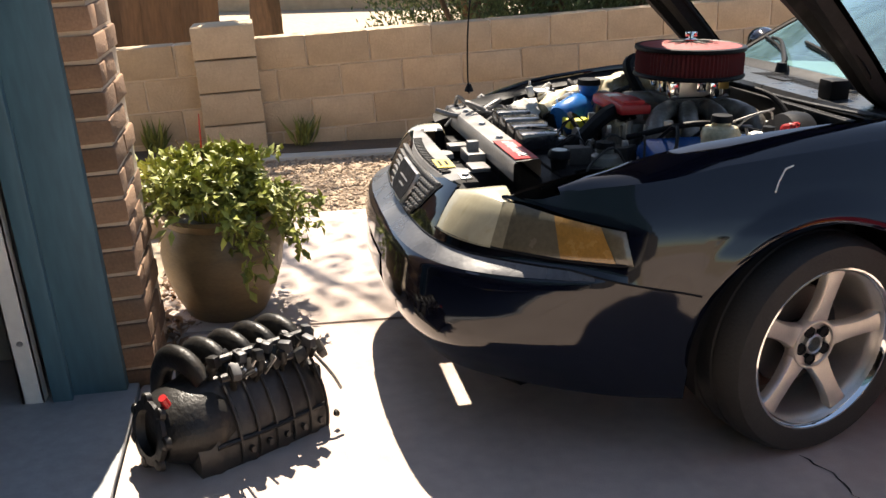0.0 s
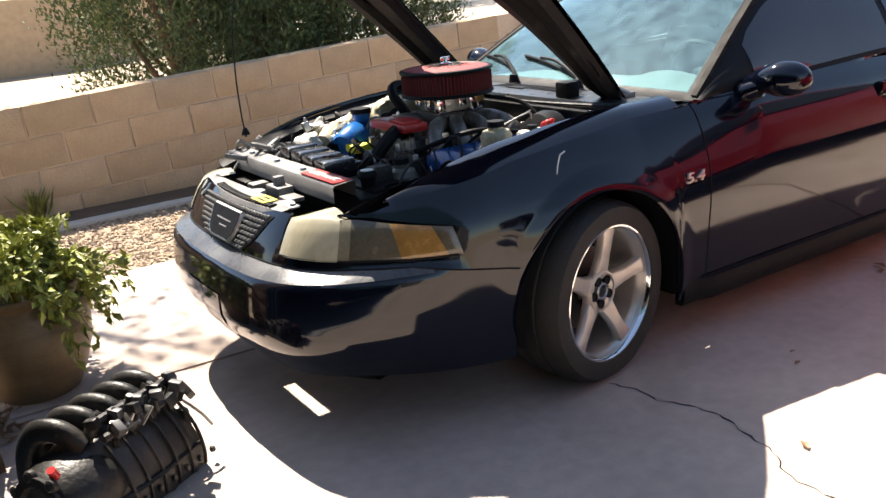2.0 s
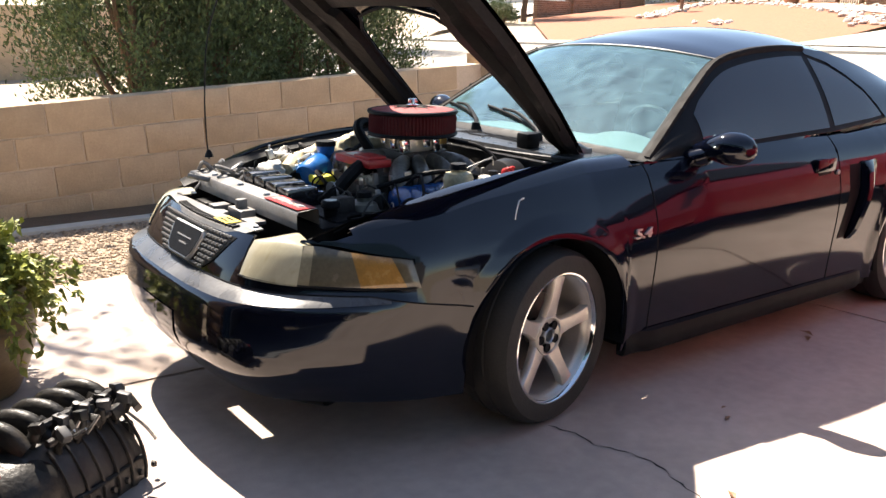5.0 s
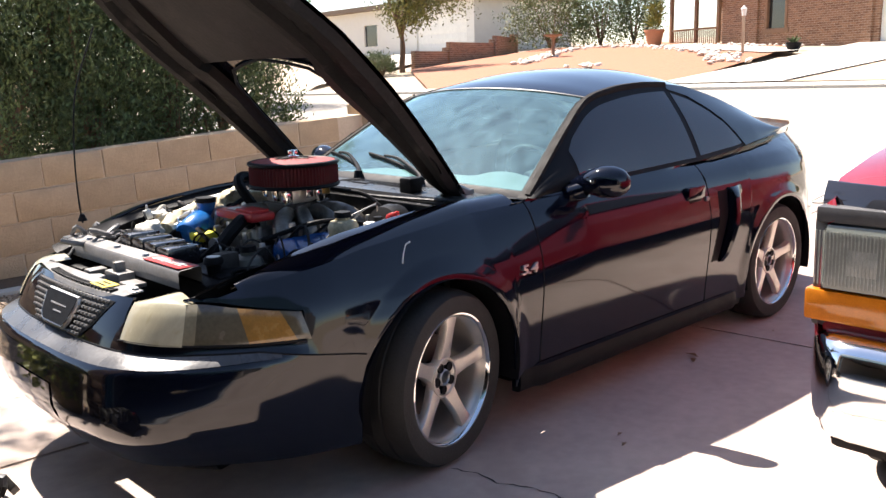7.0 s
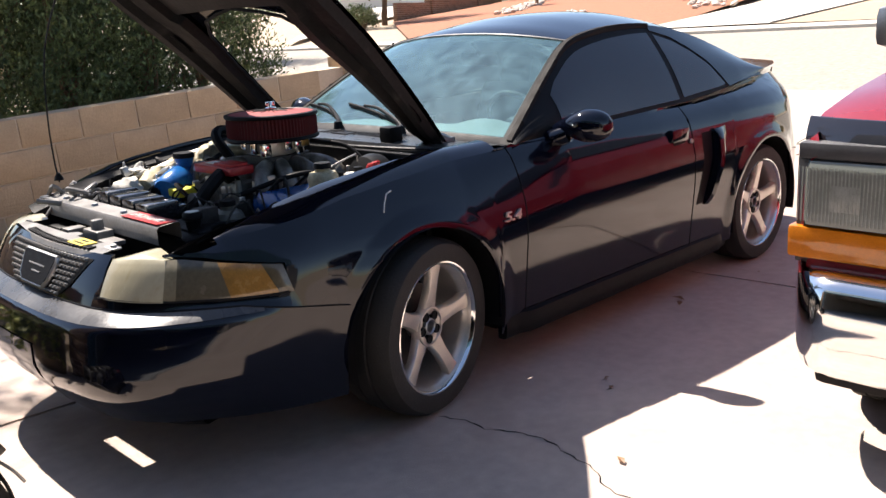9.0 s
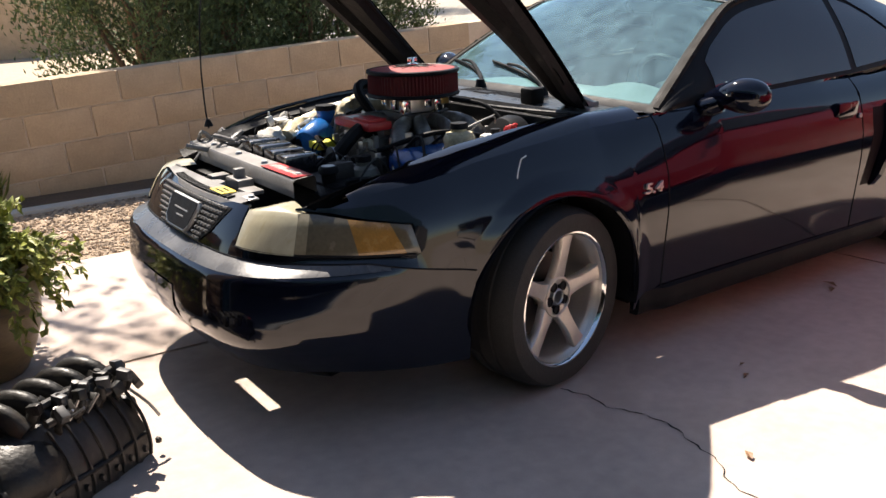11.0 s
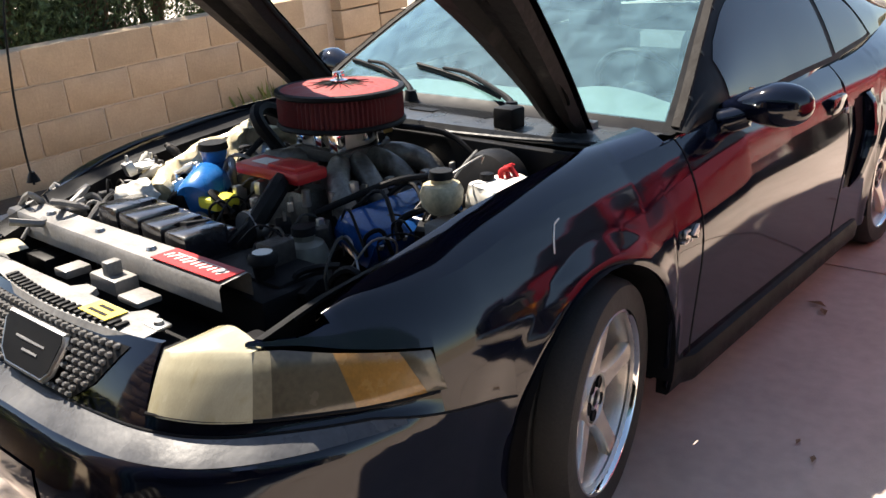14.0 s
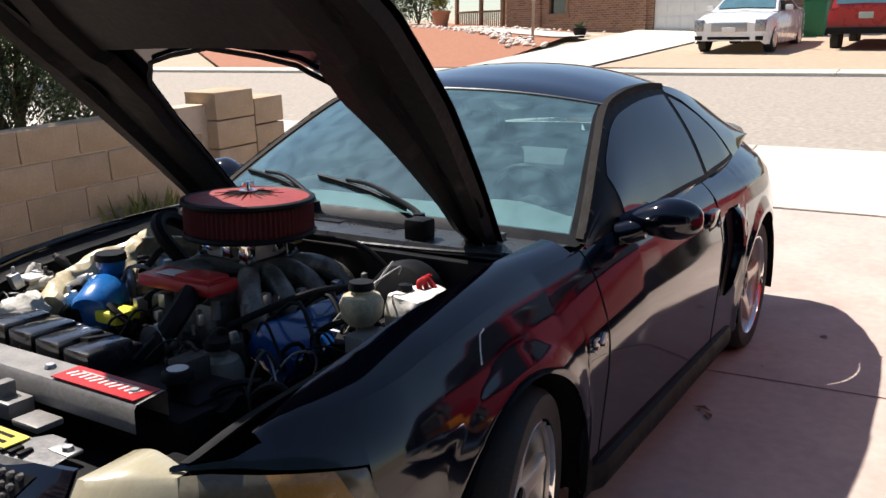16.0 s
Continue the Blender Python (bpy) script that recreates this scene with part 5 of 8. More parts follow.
bm = lathe([(0, -0.06), (0.055, -0.06), (0.062, -0.05), (0.062, 0.05), (0.055, 0.06), (0, 0.06)], 24, pose(-0.33, 0.27, 0.80, 0, 70, 25))
part("fuel_pump", bm, M_PUMP, car, "blue cylindrical housing")
part("yellow_tag", box(-0.385, -0.30, 0.14, 0.23, 0.765, 0.80, 0.012, pose(0, 0, 0)), mat("yellow plastic", (0.60, 0.55, 0.04), 0.5, vary=0.2), car, "bright yellow plastic part")
bm = box(-0.30, -0.19, -0.12, 0.15, 0.860, 0.895, 0.012)
add_box(bm, -0.285, -0.205, -0.10, 0.02, 0.893, 0.905, 0.005)
part("coil_box", bm, M_CAPRED, car, "red ignition box")
part("coil_label", box(-0.275, -0.225, 0.03, 0.10, 0.896, 0.898), M_WHITE, car, "white label")
# belts, pulleys and the fan shroud
bm = bmesh.new()
for x, y, z, r in ((-0.40, 0.03, 0.62, 0.08), (-0.40, -0.20, 0.72, 0.05), (-0.40, 0.22, 0.70, 0.055), (-0.41, -0.05, 0.77, 0.045), (-0.41, 0.12, 0.58, 0.05)):
    add_lathe(bm, [(0, -0.015), (r * 0.6, -0.015), (r, -0.02), (r, -0.012), (r * 0.9, 0), (r, 0.012), (r, 0.02), (0, 0.02)], 24, pose(x, y, z, 0, 90, 0))
pieces("pulley", bm, M_STEEL, car, "dull steel belt pulley")
bm = bmesh.new()
for k in range(4):
    y = 0.30 - 0.105 * k
    add_box(bm, -0.625, -0.49, y - 0.047, y + 0.047, 0.70, 0.822 - 0.006 * k, 0.014)
    add_box(bm, -0.60, -0.455, y - 0.04, y + 0.04, 0.70, 0.80 - 0.006 * k, 0.012)
pieces("duct_segment", bm, M_DUCT, car, "black plastic duct segment")
bm = bmesh.new()
add_box(bm, -0.665, -0.46, -0.40, 0.34, 0.55, 0.73, 0.02)
add_box(bm, -0.60, -0.44, -0.38, -0.10, 0.66, 0.745, 0.03)
pieces("fan_shroud", bm, M_BLACK, car, "dusty black fan shroud")
part("radiator_cap", lathe([(0, 0.03), (0.030, 0.03), (0.036, 0.022), (0.036, 0.006), (0.028, 0.0), (0.022, -0.05)], 20, pose(-0.573, -0.30, 0.770)), M_BLACK, car)
part("cap_label", lathe([(0, 0.0318), (0.024, 0.0312)], 20, pose(-0.573, -0.30, 0.770)), M_WHITE, car, "worn white cap print")
bm = lathe([(0.0, 0), (0.05, 0), (0.062, 0.03), (0.062, 0.11), (0.05, 0.14), (0.028, 0.15), (0.028, 0.165), (0, 0.165)], 20, pose(-0.40, -0.245, 0.62))
part("steering_reservoir", bm, mat("translucent grey bottle", (0.16, 0.155, 0.13), 0.4, vary=0.2), car, "dull grey fluid bottle")
part("reservoir_cap", lathe([(0, 0.022), (0.030, 0.02), (0.032, 0.0)], 18, pose(-0.40, -0.245, 0.785)), M_BLACK, car)
# radiator support bar with a red sticker
bm = bmesh.new()
prof = [(-0.735, 0.70), (-0.735, 0.752), (-0.728, 0.762), (-0.655, 0.768), (-0.648, 0.76), (-0.648, 0.70)]
add_grid(bm, [[(x, y, z) for x, z in prof] for y in np.linspace(-0.35, 0.66, 12)])
bmesh.ops.recalc_face_normals(bm, faces=bm.faces)
bar = part("radiator_bar", bm, M_GREYPAINT, car, "sun-bleached grey radiator support bar")
bar.matrix_basis = pose(0, 0, 0.02)
part("sticker", box(-0.728, -0.655, -0.34, -0.075, 0.7665, 0.7695, 0.0, pose(0, 0, 0)), M_CAPRED, bar, "red sticker with white marks")
bm = bmesh.new()
for k in range(11):
    add_box(bm, -0.014 - 0.004 * (k % 3 == 0), 0.012 + 0.006 * (k % 4 == 1), -0.0035, 0.0035, 0.7697, 0.7705, 0, pose(-0.690, -0.310 + k * 0.021, 0, 0, 0, -28 + 9 * (k % 3)))
add_box(bm, -0.676, -0.673, -0.30, -0.11, 0.7697, 0.7705)
pieces("sticker_mark", bm, M_WHITE, bar)
bm = bmesh.new()
for y in (-0.30, -0.02, 0.22, 0.48):
    add_lathe(bm, [(0, 0.008), (0.010, 0.008), (0.014, 0.0)], 10, pose(-0.69, y, 0.766))
pieces("bar_bolt", bm, M_STEEL, bar)
bm = bmesh.new()
add_box(bm, -0.80, -0.735, -0.02, 0.10, 0.695, 0.735, 0.008)
add_box(bm, -0.79, -0.75, 0.02, 0.05, 0.72, 0.77, 0.006)
add_box(bm, -0.82, -0.75, 0.18, 0.24, 0.70, 0.722, 0.005)
add_box(bm, -0.815, -0.75, -0.14, -0.05, 0.70, 0.716, 0.006)
pieces("latch_piece", bm, M_GREYPAINT, car, "pale dusty bonnet latch")
# far corner harness and near corner bits
r = random.Random(12)
bm = bmesh.new()
for k in range(16):
    p = Vector((r.uniform(-0.72, -0.45), r.uniform(0.42, 0.62), r.uniform(0.74, 0.79)))
    add_tube(bm, [p, p + Vector((r.uniform(-0.07, 0.07), r.uniform(-0.06, 0.06), r.uniform(0.0, 0.05))), p + Vector((r.uniform(-0.1, 0.1), r.uniform(-0.1, 0.06), r.uniform(-0.03, 0.02)))], r.uniform(0.004, 0.011), 6, 10)
for k in range(8):
    p = Vector((r.uniform(-0.70, -0.48), r.uniform(0.44, 0.62), 0.735))
    add_box(bm, p.x - 0.022, p.x + 0.022, p.y - 0.016, p.y + 0.016, p.z, p.z + r.uniform(0.02, 0.05), 0.005)
pieces("wiring_plug", bm, M_GREYPAINT, car, "dusty wiring plug")
bm = bmesh.new()
for k in range(14):
    x, y = -0.38 + 0.043 * k, 0.50 + 0.05 * math.sin(k * 1.7)
    add_box(bm, x - r.uniform(0.015, 0.04), x + r.uniform(0.015, 0.04), y - r.uniform(0.01, 0.04), y + r.uniform(0.01, 0.04), 0.74, 0.80 + r.uniform(0, 0.05), 0.008, pose(0, 0, 0))
pieces("relay_box", bm, M_BLACK, car, "black relay box")
part("relay_lid", box(-0.40, -0.33, 0.47, 0.54, 0.845, 0.855, 0.004), M_WHITE, car, "white relay lid")
bm = bmesh.new()
add_tube(bm, [(-0.42, 0.36, 0.80), (-0.30, 0.44, 0.84), (-0.16, 0.42, 0.88), (-0.05, 0.36, 0.90), (0.05, 0.30, 0.88)], 0.030, 10, 22)
add_tube(bm, [(-0.20, 0.30, 0.84), (-0.14, 0.36, 0.90), (-0.02, 0.40, 0.92)], 0.022, 8, 14)
for v in bm.verts:
    v.co += 0.014 * noise.noise_vector(v.co * 26) + 0.008 * noise.noise_vector(v.co * 60)
pieces("wrapped_hose", bm, M_CREAM, car, "cream wrapped hose")
bm = bmesh.new()
bmesh.ops.create_icosphere(bm, subdivisions=3, radius=0.06)
for v in bm.verts:
    v.co *= 1 + 0.35 * noise.noise(v.co * 30)
    v.co.z *= 0.7
    v.co += Vector((-0.47, 0.40, 0.80))
part("rag", bm, M_CLOTH, car, "crumpled white rag")
bm = bmesh.new()
for pts, rr in (([(-0.08, 0.20, 0.86), (-0.12, 0.26, 0.97), (-0.05, 0.30, 0.99), (0.05, 0.27, 0.93)], 0.022), ([(-0.46, -0.05, 0.72), (-0.36, -0.08, 0.84), (-0.27, -0.03, 0.86), (-0.2, 0.0, 0.80)], 0.028),
                ([(-0.30, -0.18, 0.80), (-0.10, -0.30, 0.86), (0.12, -0.32, 0.82)], 0.010), ([(0.10, -0.1, 0.95), (0.18, -0.25, 0.92), (0.20, -0.4, 0.80)], 0.009),
                ([(-0.2, 0.25, 0.86), (0.0, 0.33, 0.90), (0.18, 0.25, 0.86)], 0.010), ([(-0.62, 0.30, 0.74), (-0.5, 0.5, 0.78), (-0.2, 0.56, 0.80)], 0.014)):
    add_tube(bm, pts, rr, 8, 18)
pieces("hose", bm, M_BLACK, car, "black rubber hose")
bm = bmesh.new()
for pts in ([(-0.36, -0.36, 0.70), (-0.33, -0.42, 0.78), (-0.27, -0.44, 0.76), (-0.25, -0.40, 0.66)], [(-0.17, -0.40, 0.80), (-0.12, -0.46, 0.88), (0.0, -0.50, 0.93), (0.04, -0.47, 0.90)],
            [(-0.14, -0.43, 0.78), (-0.05, -0.47, 0.90), (0.06, -0.44, 0.925)], [(-0.10, -0.26, 0.80), (-0.04, -0.30, 0.85), (0.02, -0.28, 0.80)]):
    add_tube(bm, pts, 0.0032, 5, 18)
pieces("wire", bm, M_GREYPAINT, car, "thin pale wire")
bm = bmesh.new()
add_tube(bm, [(-0.2, -0.46, 0.70), (-0.17, -0.48, 0.79), (-0.13, -0.50, 0.74)], 0.006, 6, 12)
add_tube(bm, [(-0.22, -0.45, 0.68), (-0.20, -0.50, 0.76), (-0.16, -0.53, 0.72)], 0.005, 6, 12)
pieces("red_wire", bm, M_CAPRED, car, "red battery lead")
bm = lathe([(0, -0.02), (0.035, -0.02), (0.055, 0.0), (0.060, 0.035), (0.05, 0.055), (0.028, 0.06), (0.028, 0.07), (0, 0.07)], 24, pose(-0.13, -0.475, 0.83) @ Matrix.Diagonal((1.0, 0.9, 1, 1)))
part("brake_reservoir", bm, M_CREAM, car, "aged cream brake-fluid reservoir")
part("brake_cap", lathe([(0, 0.022), (0.030, 0.02), (0.033, 0.0), (0, 0)], 20, pose(-0.13, -0.475, 0.90)), M_BLACK, car)
bm = box(-0.07, 0.10, -0.61, -0.49, 0.78, 0.872, 0.03)
bmesh.ops.subdivide_edges(bm, edges=list(bm.edges), cuts=2, use_grid_fill=True)
for v in bm.verts:
    v.co += 0.012 * noise.noise_vector(v.co * 22)
part("washer_bottle", bm, M_WHITE, car, "white plastic fluid bottle")
part("washer_cap", lathe([(0, 0.02), (0.018, 0.02), (0.02, 0.0)], 14, pose(0.0, -0.52, 0.868)), M_BLACK, car)
bm = bmesh.new()
for k in range(3):
    add_tube(bm, [(0.03 + 0.018 * k, -0.545 - 0.012 * k, 0.868), (0.035 + 0.018 * k, -0.54, 0.888 + 0.004 * k), (0.05 + 0.014 * k, -0.55, 0.892)], 0.008, 8, 8)
pieces("red_clip", bm, M_CAPRED, car, "small red plastic clip")
bm = lathe([(0, 0.06), (0.05, 0.06), (0.10, 0.04), (0.115, 0.0), (0.115, -0.03), (0.0, -0.03)], 32, pose(0.12, -0.44, 0.80, 0, -80, 0))
part("brake_servo", bm, M_BLACK, car, "black brake servo drum")
part("fuse_box", box(-0.20, -0.09, -0.60, -0.47, 0.74, 0.80, 0.01), M_GREYPAINT, car, "grey fuse box lid")
part("battery_tray", box(-0.42, -0.15, -0.60, -0.44, 0.45, 0.70, 0.012), M_BLACK, car)
part("strut_tower", lathe([(0, 0.14), (0.05, 0.14), (0.08, 0.12), (0.10, 0.0)], 24, pose(0.02, 0.50, 0.68)), M_BLACK, car)
part("strut_tower", lathe([(0, 0.10), (0.05, 0.10), (0.08, 0.09), (0.10, 0.0)], 24, pose(0.04, -0.50, 0.68)), M_BLACK, car)
bm = box(-0.30, 0.22, -0.22, 0.28, 0.35, 0.70, 0.04)
part("engine_block", bm, M_IRON, car, "grimy engine block")
bm = bmesh.new()
for k in range(60):
    x, y = r.uniform(-0.35, 0.17), r.uniform(-0.30, 0.36)
    s = r.uniform(0.006, 0.018)
    z = 0.78 + r.uniform(0, 0.07)
    if math.hypot(x - 0.01, y - 0.03) < 0.13:
        continue
    if k % 2:
        add_box(bm, x - s, x + s, y - s * 0.7, y + s * 0.7, z - 0.02, z + s, 0.003)
    else:
        add_lathe(bm, [(0, s), (s * 0.7, s), (s * 0.8, -0.03)], 8, pose(x, y, z))
pieces("engine_fitting", bm, M_ALLOY, car, "small metal fitting")

q = random.Random(21)
for k in range(34):
    x, y = q.uniform(-0.46, 0.12), q.uniform(0.20, 0.58)
    if math.hypot(x - 0.01, y - 0.03) < 0.2:
        continue
    p = Vector((x, y, q.uniform(0.80, 0.86)))
    m = q.choice((M_ALLOY, M_CREAM, M_STEEL, M_CLOTH, M_IRON, M_ALLOY))
    if k % 3 == 0:
        part("pipe_end", lathe([(0.006, -0.05), (0.010, -0.02), (0.014, -0.015), (0.014, 0.015), (0.009, 0.02), (0.009, 0.03), (0, 0.03)], 12, Matrix.Translation(p) @ pose(0, 0, 0, q.uniform(-60, 60), q.uniform(-60, 60), 0)), m, car)
    elif k % 3 == 1:
        d = Vector((q.uniform(-0.09, 0.09), q.uniform(-0.09, 0.09), 0))
        part("short_hose", tube([p - Vector((0, 0, 0.06)), p, p + d * 0.6 + Vector((0, 0, 0.02)), p + d - Vector((0, 0, 0.05))], q.uniform(0.006, 0.013), 8, 14), m, car)
    else:
        bm = box(-0.022, 0.022, -0.014, 0.014, -0.03, 0.012, 0.004, Matrix.Translation(p) @ pose(0, 0, 0, q.uniform(-20, 20), q.uniform(-20, 20), q.uniform(0, 180)))
        add_lathe(bm, [(0, 0.022), (0.005, 0.022), (0.006, 0.0)], 6, Matrix.Translation(p + Vector((0, 0, 0.01))))
        part("sensor", bm, m, car)

# loose wiring and thin lines strewn over the engine
r = random.Random(77)
for k in range(70):
    p = Vector((r.uniform(-0.55, 0.16), r.uniform(-0.52, 0.56), r.uniform(0.74, 0.80)))
    if math.hypot(p.x - 0.01, p.y - 0.03) < 0.16:
        continue
    a = r.uniform(0, 6.28)
    d = Vector((math.cos(a), math.sin(a), 0)) * r.uniform(0.05, 0.16)
    m = p + d * 0.5 + Vector((r.uniform(-0.03, 0.03), r.uniform(-0.03, 0.03), r.uniform(0.0, 0.05)))
    q = p + d + Vector((0, 0, r.uniform(-0.06, 0.02)))
    bm = tube([p - Vector((0, 0, 0.05)), p, m, q], r.choice((0.003, 0.004, 0.006, 0.009)), 6, 14)
    part("thin_line", bm, r.choice((M_BLACK, M_BLACK, M_BLACK, M_STEEL, M_RUBBER, M_IRON, M_BLACK)), car)
for k in range(46):
    p = Vector((r.uniform(-0.56, 0.16), r.uniform(-0.50, 0.56), r.uniform(0.70, 0.79)))
    if math.hypot(p.x - 0.01, p.y - 0.03) < 0.17:
        continue
    s_ = [r.uniform(0.012, 0.04) for _ in range(3)]
    bm = box(-s_[0], s_[0], -s_[1], s_[1], -s_[2], s_[2] * 0.6, 0.005, Matrix.Translation(p) @ pose(0, 0, 0, r.uniform(-15, 15), r.uniform(-15, 15), r.uniform(0, 180)))
    part("bracket", bm, r.choice((M_BLACK, M_BLACK, M_IRON, M_RUBBER, M_IRON)), car)

# ---- the coupe: cabin ----
M_TRIM = mat("grey cabin trim", (0.12, 0.135, 0.13), 0.7, vary=0.2, scale=10, bump=0.15)
M_SEAT = mat("dark seat cloth", (0.05, 0.05, 0.052), 0.85, vary=0.2, scale=20, bump=0.2)
bm = bmesh.new()
rows = []
for y in np.linspace(-0.70, 0.70, 25):
    f = 1 - (y / 0.75) ** 2
    hood = 0.035 * max(0.0, 1 - ((y + 0.36) / 0.2) ** 2)
    rows.append([(0.60 - 0.08 * f, y, 0.905), (0.72 - 0.03 * f, y, 0.918 + 0.01 * f), (0.90, y, 0.925 + hood), (0.98, y, 0.90 + hood), (1.0, y, 0.80), (0.98, y, 0.55)])
add_grid(bm, rows)
bmesh.ops.recalc_face_normals(bm, faces=bm.faces)
part("dashboard", bm, M_TRIM, car, "grey-green dusty dashboard")
bm = bmesh.new()
ring = [(0.182 * math.cos(a), 0.182 * math.sin(a), 0) for a in np.linspace(0, 2 * math.pi, 41)[:-1]]
add_tube(bm, ring + ring[:2], 0.014, 8, caps=False)
for a in (0.1, math.pi - 0.1, -math.pi / 2):
    add_tube(bm, [(0.05 * math.cos(a), 0.05 * math.sin(a), -0.02), (0.175 * math.cos(a), 0.175 * math.sin(a), 0)], 0.012, 6)
add_lathe(bm, [(0, 0.0), (0.06, -0.005), (0.07, -0.03), (0.03, -0.2)], 20)
bmesh.ops.transform(bm, matrix=pose(1.13, -0.36, 0.90, 0, 62, 0) @ pose(0, 0, 0, 0, 0, 90), verts=bm.verts)
part("steering_wheel", bm, M_BLACK, car, "black steering wheel")
for y in (-0.36, 0.36):
    bm = bmesh.new()
    add_box(bm, 1.25, 1.78, y - 0.25, y + 0.25, 0.38, 0.55, 0.06)
    add_box(bm, 0, 0.16, y - 0.24, y + 0.24, 0, 0.60, 0.06, Matrix.Translation((1.72, 0, 0.48)) @ pose(0, 0, 0, 0, 18, 0))
    add_box(bm, 0, 0.10, y - 0.12, y + 0.12, 0.57, 0.74, 0.04, Matrix.Translation((1.74, 0, 0.48)) @ pose(0, 0, 0, 0, 18, 0))
    part("seat", bm, M_SEAT, car, "dark cloth bucket seat")
part("cabin_floor", box(0.5, 2.6, -0.78, 0.78, 0.28, 0.32), M_SEAT, car)
part("rear_bench", box(2.15, 2.75, -0.62, 0.62, 0.5, 0.93, 0.08), M_SEAT, car)
bm = box(1.245, 1.265, -0.12, 0.12, 1.17, 1.235, 0.012)
add_tube(bm, [(1.25, 0, 1.22), (1.20, 0, 1.275)], 0.012, 8)
part("rear_view_mirror", bm, M_BLACK, car, "black rear-view mirror")


# ---- the red pickup beside the coupe ----
M_DARKPLASTIC = mat("faded grey plastic", (0.055, 0.055, 0.058), 0.5, vary=0.2, scale=12)
M_GLASSLAMP = mat("ribbed lamp glass", (0.20, 0.215, 0.19), 0.12, vary=0.12, scale=40, coat=0.8, bump=0.25, bump_scale=1.0)
M_ORANGE = mat("orange lamp lens", (0.62, 0.19, 0.015), 0.16, vary=0.15, scale=25, coat=0.8)
M_REDT = mat("red truck paint", (0.24, 0.013, 0.020), 0.24, vary=0.12, scale=4, coat=0.9, rough_vary=0.05)
M_RIB = mat("bright lamp ribs", (0.27, 0.285, 0.26), 0.2, vary=0.3, scale=30, coat=0.5)
truck = thing("pickup_truck", "red pickup truck with a chrome bumper parked alongside", "truck")
TY0, TY1 = -1.885, -3.87


bm = bmesh.new()
rows = []
for x, ins, zt in ((0.56, 0.05, 1.03), (0.60, 0.02, 1.08), (0.72, 0.0, 1.10), (1.2, -0.01, 1.12), (1.95, -0.01, 1.14)):
    zb = 0.52
    rows.append([(x, TY0 - ins, zb), (x, TY0 - ins + 0.012, 0.75), (x, TY0 - ins + 0.008, 0.93), (x, TY0 - ins - 0.01, zt - 0.02), (x, TY0 - ins - 0.035, zt)])
add_grid(bm, rows)
bmesh.ops.recalc_face_normals(bm, faces=bm.faces)
part("fender", bm, M_REDT, truck)
bm = bmesh.new()
rows = []
for x, dz in ((0.585, 0.0), (0.60, 0.035), (0.66, 0.065), (0.9, 0.105), (1.4, 0.155), (1.98, 0.20)):
    rows.append([(x + 0.04 * abs(u) ** 4, -2.878 + 0.965 * u, 1.075 + dz + 0.03 * (1 - u * u) - 0.012 * (abs(u) > 0.95)) for u in np.linspace(-1, 1, 21)])
add_grid(bm, rows)
bmesh.ops.recalc_face_normals(bm, faces=bm.faces)
part("truck_bonnet", bm, M_REDT, truck, "sun-bleached red bonnet")
bm = bmesh.new()
rows = []
for u in np.linspace(-1, 1, 25):
    y = -2.878 + 0.985 * u
    xe = 0.07 * abs(u) ** 5
    rows.append([(0.60 + xe, y, 1.048), (0.562 + xe, y, 1.052), (0.556 + xe, y, 1.06), (0.566 + xe, y, 1.09), (0.584 + xe, y, 1.122), (0.590 + xe, y, 1.124)])
add_grid(bm, rows)
bmesh.ops.recalc_face_normals(bm, faces=bm.faces)
bmesh.ops.solidify(bm, geom=list(bm.faces), thickness=0.006)
part("bug_deflector", bm, mat("smoked deflector", (0.02, 0.018, 0.022), 0.12, coat=1.0), truck, "smoked dark bonnet deflector")
bm = box(0.56, 0.66, -3.86, -1.90, 1.01, 1.06, 0.012)
part("header_panel", bm, M_DARKPLASTIC, truck, "grey plastic header panel")
for sg, y0 in ((1, -1.905), (-1, -3.85)):
    ya, yb = (y0 - 0.275, y0) if sg > 0 else (y0, y0 + 0.275)
    lampb = part("truck_lamp_frame", box(0.575, 0.70, ya - 0.02, yb + 0.012, 0.685, 1.02, 0.01), M_DARKPLASTIC, truck, "grey lamp surround")
    bm = bmesh.new()
    add_grid(bm, [[(0.558 + 0.03 * ((yb - y) / 0.275 < 0.08) + 0.012 * (z > 0.99), y, z) for z in np.linspace(0.815, 1.0, 9)] for y in np.linspace(ya, yb, 15)])
    bmesh.ops.recalc_face_normals(bm, faces=bm.faces)
    bmesh.ops.solidify(bm, geom=list(bm.faces), thickness=0.012)
    lens_t = part("truck_headlight", bm, M_GLASSLAMP, lampb, "clear ribbed headlight glass")
    bm = bmesh.new()
    for k in range(26):
        y = ya + 0.006 + k * (yb - ya - 0.012) / 25
        add_box(bm, 0.5435, 0.5475, y - 0.0018, y + 0.0018, 0.825, 0.99)
    pieces("glass_rib", bm, M_RIB, lens_t)
    part("bulb_hood", box(0.5450, 0.5480, (ya + yb) / 2 - 0.05, (ya + yb) / 2 + 0.04, 0.86, 0.94, 0.003), M_RIB, lens_t)
    bm = box(0.553, 0.70, ya - 0.005, yb + 0.028, 0.705, 0.805, 0.014)
    part("truck_indicator", bm, M_ORANGE, lampb, "orange wraparound indicator")
bm = box(0.60, 0.62, -3.56, -2.20, 0.70, 1.0, 0.006)
gr = part("truck_grille", bm, M_DARKPLASTIC, truck, "grey plastic grille")
